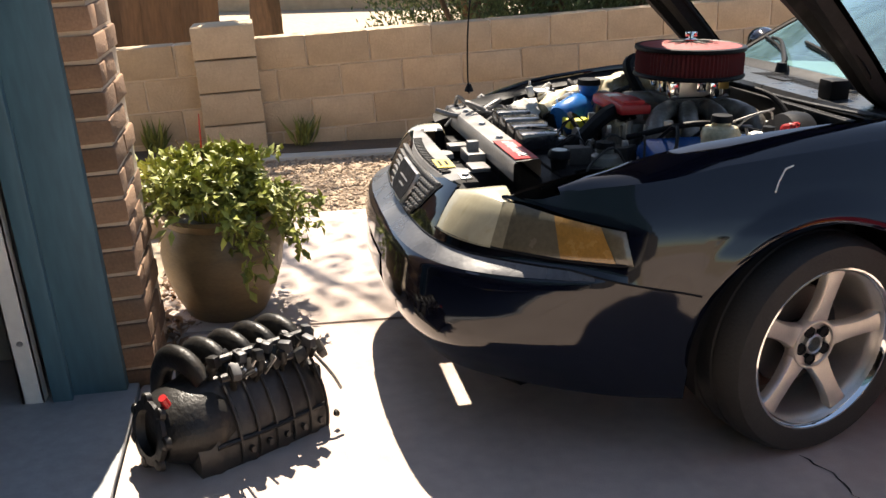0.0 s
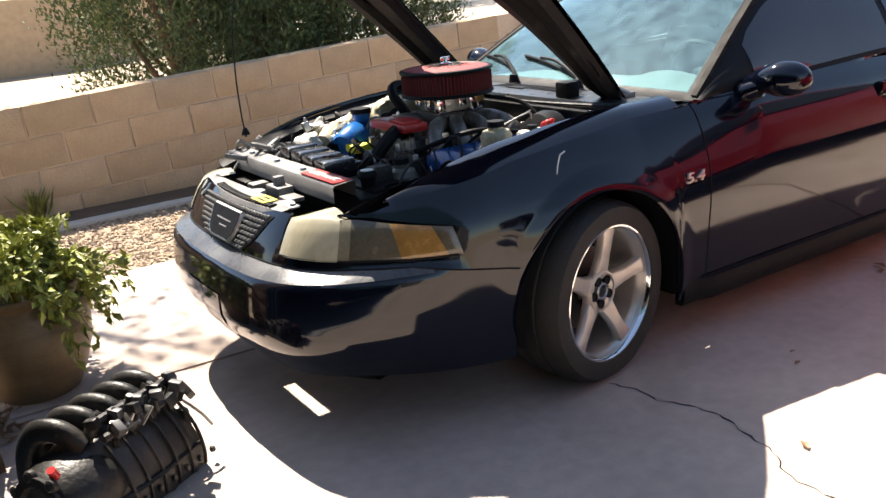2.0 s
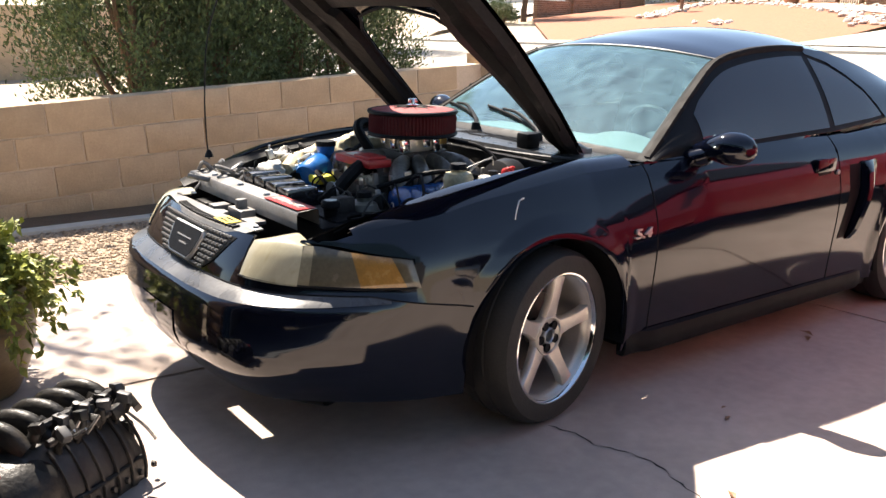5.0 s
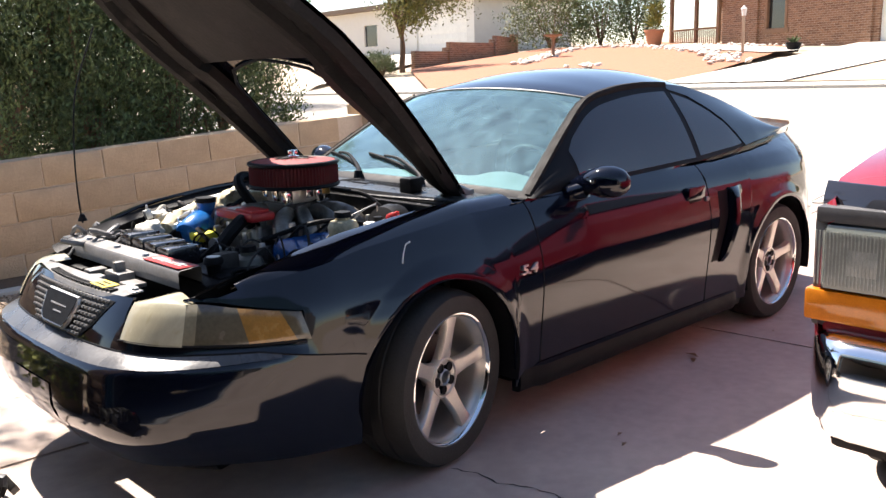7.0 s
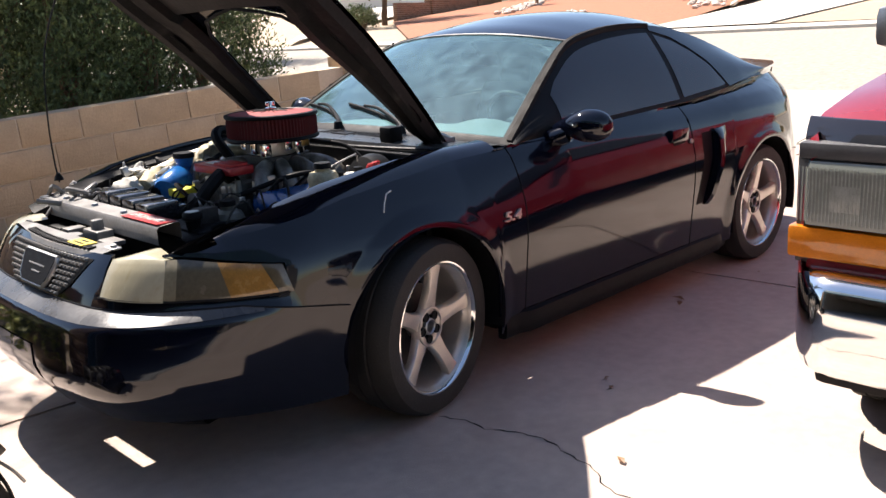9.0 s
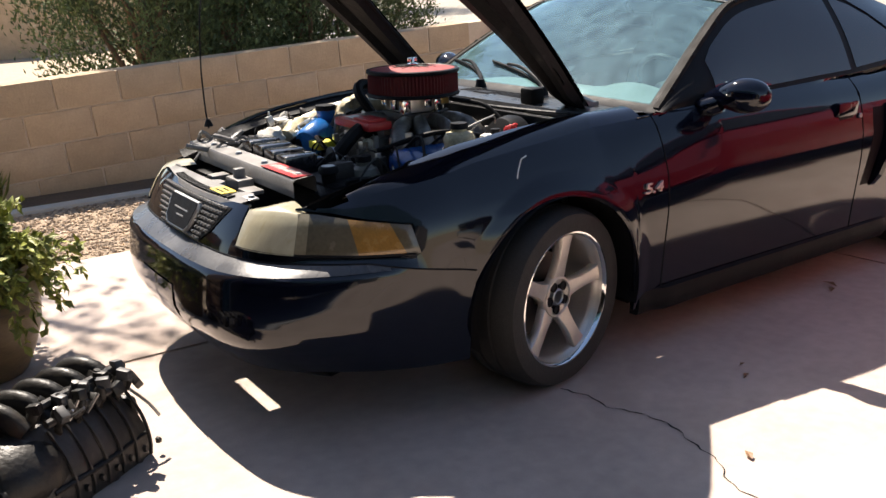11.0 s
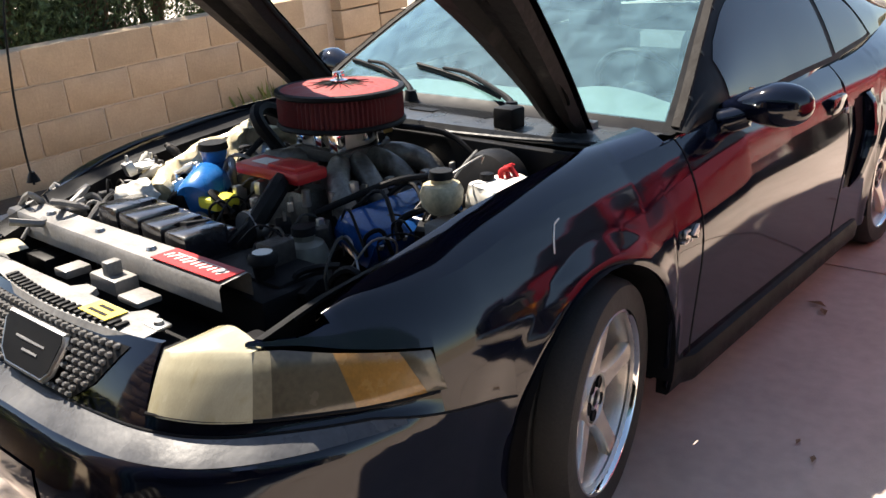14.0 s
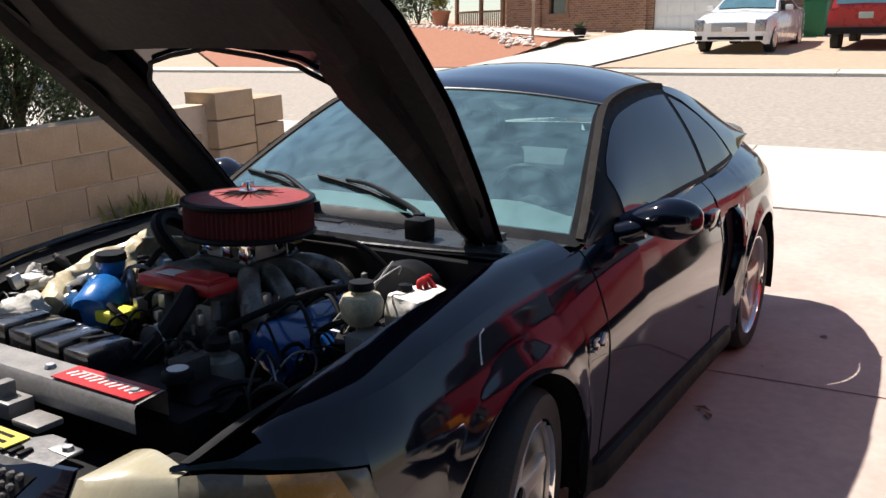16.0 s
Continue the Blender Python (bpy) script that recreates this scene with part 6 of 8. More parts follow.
for k in range(5):
    part("grille_bar", box(0.57, 0.60, -3.55, -2.21, 0.73 + 0.06 * k, 0.745 + 0.06 * k, 0.004), M_DARKPLASTIC, gr)
for k in range(3):
    part("grille_post", box(0.565, 0.60, -2.55 - 0.33 * k, -2.52 - 0.33 * k, 0.71, 0.99, 0.004), M_DARKPLASTIC, gr)
bm = bmesh.new()
rows = []
for u in np.linspace(-1, 1, 61):
    y = -2.878 + 1.04 * u
    xe = 0.30 * max(0.0, (abs(u) - 0.80) / 0.20) ** 2.2
    rows.append([(x_ + xe, y, z_) for x_, z_ in ((0.64, 0.684), (0.54, 0.682), (0.50, 0.676), (0.475, 0.662), (0.460, 0.640), (0.452, 0.61), (0.447, 0.57), (0.446, 0.52), (0.450, 0.47), (0.458, 0.42), (0.470, 0.385), (0.495, 0.365), (0.54, 0.358))])
add_grid(bm, rows)
bmesh.ops.recalc_face_normals(bm, faces=bm.faces)
part("truck_bumper", bm, M_CHROME, truck, "gleaming chrome front bumper")
part("valance", box(0.572, 0.66, -3.80, -1.93, 0.62, 0.704, 0.012), M_REDT, truck)
part("lower_apron", box(0.56, 0.75, -3.75, -1.97, 0.30, 0.42, 0.03), M_BLACK, truck)
bm = box(1.95, 3.7, TY1, TY0 + 0.02, 0.45, 1.13, 0.03)
part("cab_side", bm, M_REDT, truck)
bm = bmesh.new()
rows = []
for x, z, w in ((1.96, 1.16, 0.92), (2.45, 1.78, 0.76), (2.6, 1.84, 0.75), (3.5, 1.84, 0.75), (3.66, 1.16, 0.88)):
    rows.append([(x, -2.878 - w, z), (x, -2.878 - w * 0.5, z + 0.02), (x, -2.878, z + 0.025), (x, -2.878 + w * 0.5, z + 0.02), (x, -2.878 + w, z)])
add_grid(bm, rows)
for s_ in (0, 4):
    f = [bm.verts.new(r[s_]) for r in rows]
    bm.faces.new(f)
bmesh.ops.recalc_face_normals(bm, faces=bm.faces)
part("cab_roof", bm, M_REDT, truck)
bm = bmesh.new()
add_grid(bm, [[(2.00 + 0.42 * f - 0.02, -2.878 + w * u, 1.20 + 0.53 * f + 0.03) for u in (-1, -0.5, 0, 0.5, 1)] for f, w in ((0.0, 0.84), (1.0, 0.70))])
part("truck_windscreen", bm, M_SIDEGLASS, truck)
bm = bmesh.new()
bm.faces.new([bm.verts.new(v) for v in ((2.15, TY0 - 0.02, 1.17), (3.5, TY0 - 0.03, 1.17), (3.42, -2.11, 1.76), (2.55, -2.11, 1.76))])
part("cab_window", bm, M_SIDEGLASS, truck)
part("load_bed", box(3.72, 5.95, TY1 + 0.02, TY0 + 0.01, 0.50, 1.15, 0.03), M_REDT, truck)
bm = box(1.83, 1.92, -1.81, -1.64, 1.225, 1.395, 0.045)
tm = part("truck_mirror", bm, M_STEEL, truck, "grey wing mirror housing")
part("mirror_arm", tube([(1.93, -1.90, 1.18), (1.92, -1.84, 1.22), (1.90, -1.78, 1.26)], 0.018, 8, 8), M_BLACK, tm)
for x in (1.19, 4.6):
    for y, fl in ((-2.03, 0), (-3.72, 180)):
        tw = part("truck_wheel", lathe([(0.20, -0.10), (0.30, -0.12), (0.355, -0.105), (0.372, -0.07), (0.372, 0.07), (0.355, 0.105), (0.30, 0.12), (0.20, 0.10)], 40), M_RUBBER, truck, "dusty black truck tyre", at=pose(x, y, 0.417, -90, fl, 0))
        bm = bmesh.new()
        for k in range(36):
            a = 2 * math.pi * k / 36
            for sy in (-0.055, 0.0, 0.055):
                add_box(bm, -0.022, 0.022, -0.022, 0.022, 0.368, 0.380, 0, Matrix.Rotation(a + (0.08 if sy else 0), 4, "Z") @ pose(0, 0, 0, 0, 90, 0) @ Matrix.Translation((sy, 0, 0)))
        part("tread", bm, M_RUBBER, tw)
        part("steel_rim", lathe([(0, -0.06), (0.08, -0.07), (0.16, -0.05), (0.20, -0.09), (0.21, -0.10)], 32), M_STEEL, tw)
bm = box(0.70, 5.8, -3.6, -2.2, 0.35, 0.50)
part("chassis", bm, M_BLACK, truck)
bm = bmesh.new()
add_grid(bm, [[(0.66, y, z) for z in (0.45, 1.05)] for y in (-3.8, -1.95)])
part("front_bulkhead", bm, M_BLACK, truck)
# the truck stands with its tail on the rising end of the drive
truck.matrix_basis = pose(1.19, -0.04, -0.045, 0, -1.7, 0) @ Matrix.Translation((-1.19, 0, 0))


# ---- plants ----
def leaf_material(name, a, b, rough=0.55):
    return mat(name, a, rough, vary=0.2, scale=30, tint=b, island=0.45)


M_LEAF = leaf_material("bright leaf", (0.19, 0.225, 0.035), (0.30, 0.30, 0.065))
M_JUNIPER = leaf_material("juniper foliage", (0.060, 0.094, 0.034), (0.118, 0.148, 0.054), 0.7)
M_AUTUMN = leaf_material("yellowing foliage", (0.17, 0.15, 0.03), (0.11, 0.13, 0.03))
M_BUSH = leaf_material("dusty green foliage", (0.13, 0.14, 0.05), (0.09, 0.11, 0.035))
M_BARK = mat("shaggy brown bark", (0.14, 0.085, 0.05), 0.9, vary=0.4, scale=6, bump=0.8, bump_scale=12, stretch=(1, 1, 0.2))
M_DRY = leaf_material("dry brown leaf", (0.22, 0.12, 0.06), (0.16, 0.085, 0.04))


def leaves_mesh(name, items, material):
    """items: (place, direction, normal hint, length, width): each leaf is folded along its rib."""
    V, F = [], []
    for p, d, up, ln, w in items:
        d = d.normalized()
        sd = d.cross(up)
        if sd.length < 1e-4:
            sd = d.orthogonal()
        sd.normalize()
        n = sd.cross(d)
        b = len(V)
        V += [p, p + d * ln * 0.45 + sd * w + n * w * 0.3, p + d * ln - n * ln * 0.12, p + d * ln * 0.45 - sd * w + n * w * 0.3, p + d * ln * 0.5]
        F += [(b, b + 1, b + 4), (b + 1, b + 2, b + 4), (b, b + 4, b + 3), (b + 4, b + 2, b + 3)]
    me = bpy.data.meshes.new(name)
    me.from_pydata(V, [], F)
    me.materials.append(material)
    return me


def rvec(r):
    while True:
        v = Vector((r.uniform(-1, 1), r.uniform(-1, 1), r.uniform(-1, 1)))
        if 0.05 < v.length < 1:
            return v.normalized()


M_POT = mat("glazed brown pot", (0.155, 0.105, 0.055), 0.42, vary=0.25, scale=6, bump=0.15, bump_scale=20, tint=(0.16, 0.115, 0.06), stain=(0.09, 0.07, 0.05), stain_scale=4, stretch=(1, 1, 3))
pot = thing("potted_plant", "leafy green plant spilling over a brown glazed pot", "potted plant", at=pose(-1.665, 0.585, 0.0))
part("pot", lathe([(0, 0), (0.145, 0), (0.158, 0.012), (0.20, 0.10), (0.232, 0.20), (0.240, 0.27), (0.228, 0.34), (0.205, 0.385), (0.212, 0.40), (0.222, 0.415), (0.215, 0.43), (0.195, 0.425), (0.19, 0.39), (0, 0.385)], 48), M_POT, pot, "round-bellied brown pot")
r = random.Random(3)
items, stems = [], bmesh.new()
for k in range(230):
    a = r.uniform(0, 2 * math.pi)
    reach = r.uniform(0.08, 0.41)
    top = r.uniform(0.48, 0.66) - 0.28 * max(0, reach - 0.16)
    if math.cos(a) > 0.2 and reach > 0.22:
        top -= r.uniform(0.0, 0.32)
    base = Vector((0.10 * math.cos(a), 0.10 * math.sin(a), 0.40))
    tip = Vector((reach * math.cos(a), reach * math.sin(a), top))
    mid = base.lerp(tip, 0.5) + Vector((0, 0, 0.10))
    if k % 3 == 0:
        add_tube(stems, [base, mid, tip], 0.0035, 5, 8, taper=0.0015)
    for q in range(24):
        f = 0.30 + 0.70 * q / 23
        p = base.lerp(mid, min(1, 2 * f)) if f < 0.5 else mid.lerp(tip, 2 * f - 1)
        d = rvec(r) + 0.6 * (tip - base).normalized() + Vector((0, 0, -0.25 * f))
        items.append((p + rvec(r) * 0.012, d, rvec(r) + Vector((0, 0, 1.2)), r.uniform(0.03, 0.062), r.uniform(0.009, 0.016)))
me = leaves_mesh("foliage", items, M_LEAF)
ob = new("foliage", me)
ob.parent = pot
tagged(ob, "dense bright green leaves", kind="stuff")
part("stem", stems, M_LEAF, pot)
bm = bmesh.new()
for a, b, c in (((-0.08, 0.05, 0.42), (-0.25, -0.02, 0.58), (-0.40, -0.06, 0.66)), ((-0.1, 0.0, 0.42), (-0.22, -0.08, 0.50), (-0.36, -0.12, 0.46)), ((-0.02, 0.1, 0.45), (-0.10, 0.06, 0.58), (-0.14, 0.05, 0.70))):
    add_tube(bm, [a, b, c], 0.006, 6, 10, taper=0.003)
part("bare_twig", bm, M_BARK, pot, "bare brown twigs")
part("red_stake", tube([(-0.045, 0.08, 0.42), (-0.05, 0.085, 0.62), (-0.048, 0.09, 0.79)], 0.008, 6, 10, taper=0.002), M_CAPRED, pot, "thin red flower spike")

# ---- the removed intake manifold on the ground ----
M_MBLACK = mat("oily black moulding", (0.014, 0.013, 0.012), 0.42, vary=0.4, scale=10, bump=0.25, bump_scale=60, spec=0.35, stain=(0.05, 0.04, 0.03), stain_scale=9, stain_at=0.6)
M_MFLANK = mat("grimy grey moulding", (0.028, 0.025, 0.023), 0.42, vary=0.35, scale=7, bump=0.2, bump_scale=40, stain=(0.09, 0.075, 0.06), stain_scale=6, stain_at=0.6)
mani = thing("intake_manifold", "oily black engine intake manifold lying on the driveway", "engine part", at=pose(-1.635, -0.393, 0.0, 0, 0, 31) @ Matrix.Diagonal((0.72, 0.98, 0.96, 1)))
# grimy flank on one side, fat runners curling over the other, and the plenum at the end
bm = bmesh.new()
rows = []
for k in range(25):
    f = k / 24
    x = -0.27 + 0.60 * f
    e = 1 - 0.22 * abs(2 * f - 1) ** 4
    rib = 0.007 * (k % 6 == 3)
    rows.append([(x, y * (0.75 + 0.25 * e) - rib, z * e) for y, z in ((0.10, 0.05), (0.09, 0.19), (0.04, 0.245), (-0.04, 0.262), (-0.10, 0.245), (-0.150, 0.195), (-0.185, 0.13), (-0.200, 0.06), (-0.195, 0.0))])
V = add_grid(bm, rows)
bm.faces.new(V[0])
bm.faces.new(V[-1][::-1])
bmesh.ops.recalc_face_normals(bm, faces=bm.faces)
part("lower_shell", bm, M_MFLANK, mani, "smooth grimy grey-black shell")
bm = bmesh.new()
rows = []
for k in range(17):
    f = k / 16
    x = -0.36 + 0.30 * f
    e = math.sin(math.pi * (0.17 + 0.55 * f)) ** 0.6
    rows.append([(x, -0.04 + 0.155 * e * math.cos(a), max(0.0, 0.115 + 0.125 * e * math.sin(a))) for a in np.linspace(0, 2 * math.pi, 25)])
V = add_grid(bm, rows)
bm.faces.new(V[0][:-1])
bmesh.ops.recalc_face_normals(bm, faces=bm.faces)
part("plenum", bm, M_MBLACK, mani, "rounded oily black plenum")
for k in range(5):
    x = -0.20 + 0.115 * k
    part("runner", tube([(x + 0.05, -0.07, 0.235), (x + 0.03, -0.01, 0.285), (x + 0.01, 0.07, 0.280), (x, 0.125, 0.215), (x, 0.150, 0.12), (x, 0.145, 0.02)], 0.040, 14, 26), M_MBLACK, mani, "glossy black runner tube")
part("mounting_flange", box(-0.26, 0.33, 0.10, 0.185, 0.0, 0.03, 0.010), M_MBLACK, mani)
part("end_flange", box(0.305, 0.345, -0.15, 0.12, 0.02, 0.20, 0.02), M_MBLACK, mani)
for sy, z in ((-0.075, 0.295), (-0.135, 0.265)):
    part("fuel_rail", tube([(-0.12, sy, z), (0.34, sy - 0.01, z)], 0.013, 8), M_MFLANK, mani, "dull metal fuel rail")
r = random.Random(8)
for k in range(9):
    x, y = -0.12 + 0.056 * k, -0.085 - 0.05 * (k % 2)
    inj = part("injector", lathe([(0, 0.05), (0.012, 0.05), (0.017, 0.035), (0.021, 0.03), (0.021, -0.005), (0.013, -0.015), (0.013, -0.06)], 12, pose(x, y, 0.275 - 0.02 * (k % 2), r.uniform(10, 45), r.uniform(-15, 15), 0)), M_MBLACK, mani)
    part("plug_socket", box(-0.017, 0.017, -0.045, 0.0, 0.012, 0.045, 0.005, pose(x, y, 0.275, r.uniform(-20, 30), 0, r.uniform(-30, 30))), M_DARKPLASTIC if k % 3 else M_MBLACK, inj)
for k in range(12):
    x, y = r.uniform(-0.12, 0.34), r.uniform(-0.17, -0.02)
    part("bracket", box(-0.025, 0.025, -0.015, 0.015, -0.02, 0.02, 0.005, pose(x, y, 0.285 - 0.25 * abs(y + 0.07), r.uniform(-40, 40), r.uniform(-40, 40), r.uniform(0, 180))), r.choice((M_MBLACK, M_MBLACK, M_MFLANK)), mani)
for k in range(7):
    x, y = r.uniform(-0.1, 0.34), r.uniform(-0.16, -0.06)
    part("stud", tube([(x, y, 0.24), (x + r.uniform(-0.03, 0.05), y + r.uniform(-0.10, 0.0), 0.30)], 0.005, 6), M_STEEL, mani)
neck = part("throttle_neck", lathe([(0.03, -0.05), (0.080, -0.05), (0.082, 0.0), (0.098, 0.012), (0.098, 0.030), (0.07, 0.032), (0.06, 0.0)], 28, pose(-0.36, -0.05, 0.125, 0, -78, 0)), M_MBLACK, mani, "open flanged throttle mouth")
for k in range(7):
    a = 2 * math.pi * k / 7 + 0.3
    part("flange_ear", lathe([(0, 0.034), (0.012, 0.034), (0.020, 0.028), (0.022, 0.006), (0, 0.004)], 10, pose(-0.36, -0.05, 0.125, 0, -78, 0) @ Matrix.Translation((0.098 * math.cos(a), 0.098 * math.sin(a), 0))), M_MBLACK, neck)
part("red_plug", lathe([(0, 0.03), (0.015, 0.03), (0.018, 0.0), (0, 0)], 14, pose(-0.325, -0.095, 0.222, 0, -25, 0)), M_CAPRED, mani, "red plastic plug")
# ribs, a moulded seam and bolt heads on the flank
for k in range(6):
    x = -0.10 + 0.082 * k
    part("flank_rib", tube([(x, -0.118, 0.232), (x, -0.156, 0.19), (x, -0.190, 0.13), (x, -0.204, 0.06), (x, -0.199, 0.01)], 0.007, 6, 14), M_MFLANK, mani)
    part("bolt", lathe([(0, 0.012), (0.010, 0.012), (0.013, 0.0)], 8, pose(x + 0.04, -0.205, 0.045, 80, 0, 0)), M_MFLANK, mani)
part("seam", tube([(-0.20, -0.196, 0.085), (0.05, -0.203, 0.085), (0.31, -0.192, 0.085)], 0.008, 6, 14), M_MBLACK, mani)
part("bent_pipe", tube([(0.33, -0.10, 0.24), (0.37, -0.17, 0.17), (0.39, -0.20, 0.12)], 0.006, 6, 10), M_STEEL, mani)

# ---- litter ----
LITTER = [(1.58, -0.95, 30, 0.05), (1.66, -0.93, 80, 0.06), (0.55, -1.25, 10, 0.03), (0.10, -1.62, 60, 0.04), (0.62, -1.18, 0, 0.025), (2.9, -1.2, 40, 0.05), (2.3, -1.0, 10, 0.02)]
for x, y, a, s in LITTER:
    me = leaves_mesh("fallen_leaf", [(Vector((0, 0, 0.004)), Vector((1, 0, 0.12)), Vector((0, 0, 1)), s * 1.4, s * 0.3)], M_DRY)
    tagged(new("fallen_leaf", me), "curled dry brown leaf on the concrete", "leaf", "fallen leaves").matrix_basis = pose(x, y, 0.003, 0, 0, a)
items = []
for _ in range(260):
    p = Vector((r.uniform(-1.96, -1.78), r.uniform(0.15, 1.4), 0.006))
    items.append((p, Vector((r.uniform(-1, 1), r.uniform(-1, 1), r.uniform(0, 0.7))), Vector((0, 0, 1)), r.uniform(0.03, 0.07), r.uniform(0.008, 0.016)))
for _ in range(500):
    p = Vector((r.uniform(-2.2, 2.0), r.uniform(1.95, 2.95), 0.05))
    items.append((p, Vector((r.uniform(-1, 1), r.uniform(-1, 1), r.uniform(0, 0.5))), Vector((0, 0, 1)), r.uniform(0.02, 0.05), r.uniform(0.006, 0.012)))
tagged(new("leaf_litter", leaves_mesh("leaf_litter", items, M_DRY)), "drift of dry brown leaves on the ground", "leaf litter", kind="stuff")
M_WEED = leaf_material("weed leaf", (0.16, 0.17, 0.03), (0.2, 0.19, 0.05))


def tuft(x, y, z, n, h, seed, label, spread=0.5):
    q = random.Random(seed)
    it = [(Vector((q.uniform(-0.05, 0.05) * h * 4, q.uniform(-0.05, 0.05) * h * 4, 0)), Vector((q.uniform(-spread, spread), q.uniform(-spread, spread), 1)), rvec(q), h * q.uniform(0.5, 1.1), h * 0.045) for _ in range(n)]
    tagged(new("weed", leaves_mesh("weed", it, M_WEED)), label, "weed", "weeds", "stuff").matrix_basis = pose(x, y, z)


tuft(5.73, -0.66, 0.0, 40, 0.10, 5, "small green weed in a pavement joint")
tuft(5.75, -1.02, 0.0, 14, 0.05, 6, "small green weed in a pavement joint")
for k, x in enumerate((2.2, 2.4, 2.55, -2.2, -1.2)):
    tuft(x, 3.3, 0.07, 60, 0.42 if k < 3 else 0.25, 20 + k, "thin yellow-green weed against the wall", 0.6)


# ---- shrubs and trees beyond the wall ----
def trunk_mesh(pts_list, r0):
    bm = bmesh.new()
    for pts, a, b in pts_list:
        add_tube(bm, pts, a, 8, 14, taper=b)
    for v in bm.verts:
        v.co += Vector((noise.noise(v.co * 9), noise.noise(v.co * 9 + Vector((5, 0, 0))), 0)) * r0 * 0.25
    return bm


def juniper(seed, h, w):
    """A ragged upright juniper: trunk with limbs, and a crown of many upward sprays."""
    q = random.Random(seed)
    t = thing("juniper_shrub", "dense dark green juniper shrub behind the wall", "shrub", "junipers behind the wall")
    part("trunk", trunk_mesh([([(0, 0, -0.05), (0.05, 0, 0.6), (0.0, 0.05, h * 0.75)], 0.07, 0.02)] + [([(0, 0, 0.2 + 0.2 * k), (math.cos(k * 2.1) * w * 0.5, math.sin(k * 2.1) * w * 0.5, 0.7 + 0.35 * k), (math.cos(k * 2.1) * w * 0.7, math.sin(k * 2.1) * w * 0.7, 1.2 + 0.4 * k)], 0.035, 0.01) for k in range(5)], 0.05), M_BARK, t)
    items = []
    clumps = []
    for _ in range(150):
        f = q.random() ** 0.8
        z = 0.15 + f * (h - 0.15)
        rad = w * (0.55 + 0.5 * math.sin(min(1, f * 1.5 + 0.2) * math.pi * 0.62)) * (1.0 if f < 0.7 else (1 - (f - 0.7) / 0.42))
        a = q.uniform(0, 2 * math.pi)
        rr = rad * math.sqrt(q.uniform(0.25, 1.0)) * q.uniform(0.8, 1.12)
        clumps.append((Vector((rr * math.cos(a), rr * math.sin(a), z)), q.uniform(0.10, 0.24), Vector((math.cos(a), math.sin(a), 0))))
    for c, s, o in clumps:
        for _ in range(170):
            p = c + Vector((q.gauss(0, s * 0.6), q.gauss(0, s * 0.6), q.gauss(0, s)))
            d = Vector((0, 0, 0.9)) + o * 0.5 + rvec(q) * 0.9
            items.append((p, d, rvec(q), q.uniform(0.03, 0.075), q.uniform(0.006, 0.013)))
    ob = new("crown", leaves_mesh("crown", items, M_JUNIPER))
    ob.parent = t
    ob["kind"] = "stuff"
    return t


j1 = juniper(1, 3.0, 0.95)
j2 = juniper(2, 2.7, 0.85)
j1.matrix_basis = pose(0.40, 4.95, 0)
j2.matrix_basis = pose(1.2, 5.0, 0)
for src, x, y, a, s in ((j1, 1.95, 4.9, 130, 0.95), (j2, 2.55, 4.95, 220, 0.88), (j1, 0.8, 5.9, 60, 1.05), (j2, 1.9, 5.9, 300, 1.1)):
    c = copy_thing(src, pose(x, y, 0, 0, 0, a))
    c.scale = (s, s, s)


def broad_tree(name, label, seed, at, h, spread, material, limbs, n_clump, per, leaf, trunk_r, group="", low=0.45, pw=0.6):
    q = random.Random(seed)
    t = thing(name, label, "tree", group, at=at)
    branches, tips = [([(0, 0, -0.1), (0.06 * h * 0.2, 0, h * low * 0.5), (0.0, 0.03, h * low)], trunk_r, trunk_r * 0.6)], []
    for k in range(limbs):
        a = 2 * math.pi * k / limbs + q.uniform(-0.4, 0.4)
        e = q.uniform(0.5, 0.95)
        tip = Vector((math.cos(a) * spread * e, math.sin(a) * spread * e, h * q.uniform(low + 0.1, 0.95)))
        base = Vector((0, 0, h * low * q.uniform(0.6, 1.0)))
        branches.append(([base, base.lerp(tip, 0.5) + Vector((0, 0, 0.08 * h)), tip], trunk_r * 0.45, trunk_r * 0.1))
        tips.append((base, tip))
    part("trunk", trunk_mesh(branches, trunk_r), M_BARK, t)
    items = []
    for _ in range(n_clump):
        b, tip = q.choice(tips)
        c = b.lerp(tip, q.uniform(0.45, 1.1)) + rvec(q) * spread * 0.3 * q.random() ** pw
        s = spread * q.uniform(0.07, 0.16)
        for _ in range(per):
            p = c + Vector((q.gauss(0, s), q.gauss(0, s), q.gauss(0, s * 0.7)))
            items.append((p, rvec(q) + Vector((0, 0, -0.2)), rvec(q), leaf * q.uniform(0.7, 1.3), leaf * 0.27))
    ob = new("crown", leaves_mesh("crown", items, material))
    ob.parent = t
    ob["kind"] = "stuff"
    return t


broad_tree("shade_tree", "shaggy-barked tree behind the garden wall casting dappled shade", 31, pose(-1.35, 5.4, 0, 0, -7, 20), 6.9, 1.7, M_JUNIPER, 13, 42, 60, 0.085, 0.17, low=0.40)
_near = {ob.name for ob in bpy.data.objects} - {"ground", sidewalk.name, gutter.name, road.name, far_kerb.name}
broad_tree("small_tree", "small yellowing tree by a far driveway", 32, pose(23.6, 24.05, ground_z(23.6)), 5.6, 2.6, M_AUTUMN, 9, 130, 60, 0.13, 0.13, low=0.36)
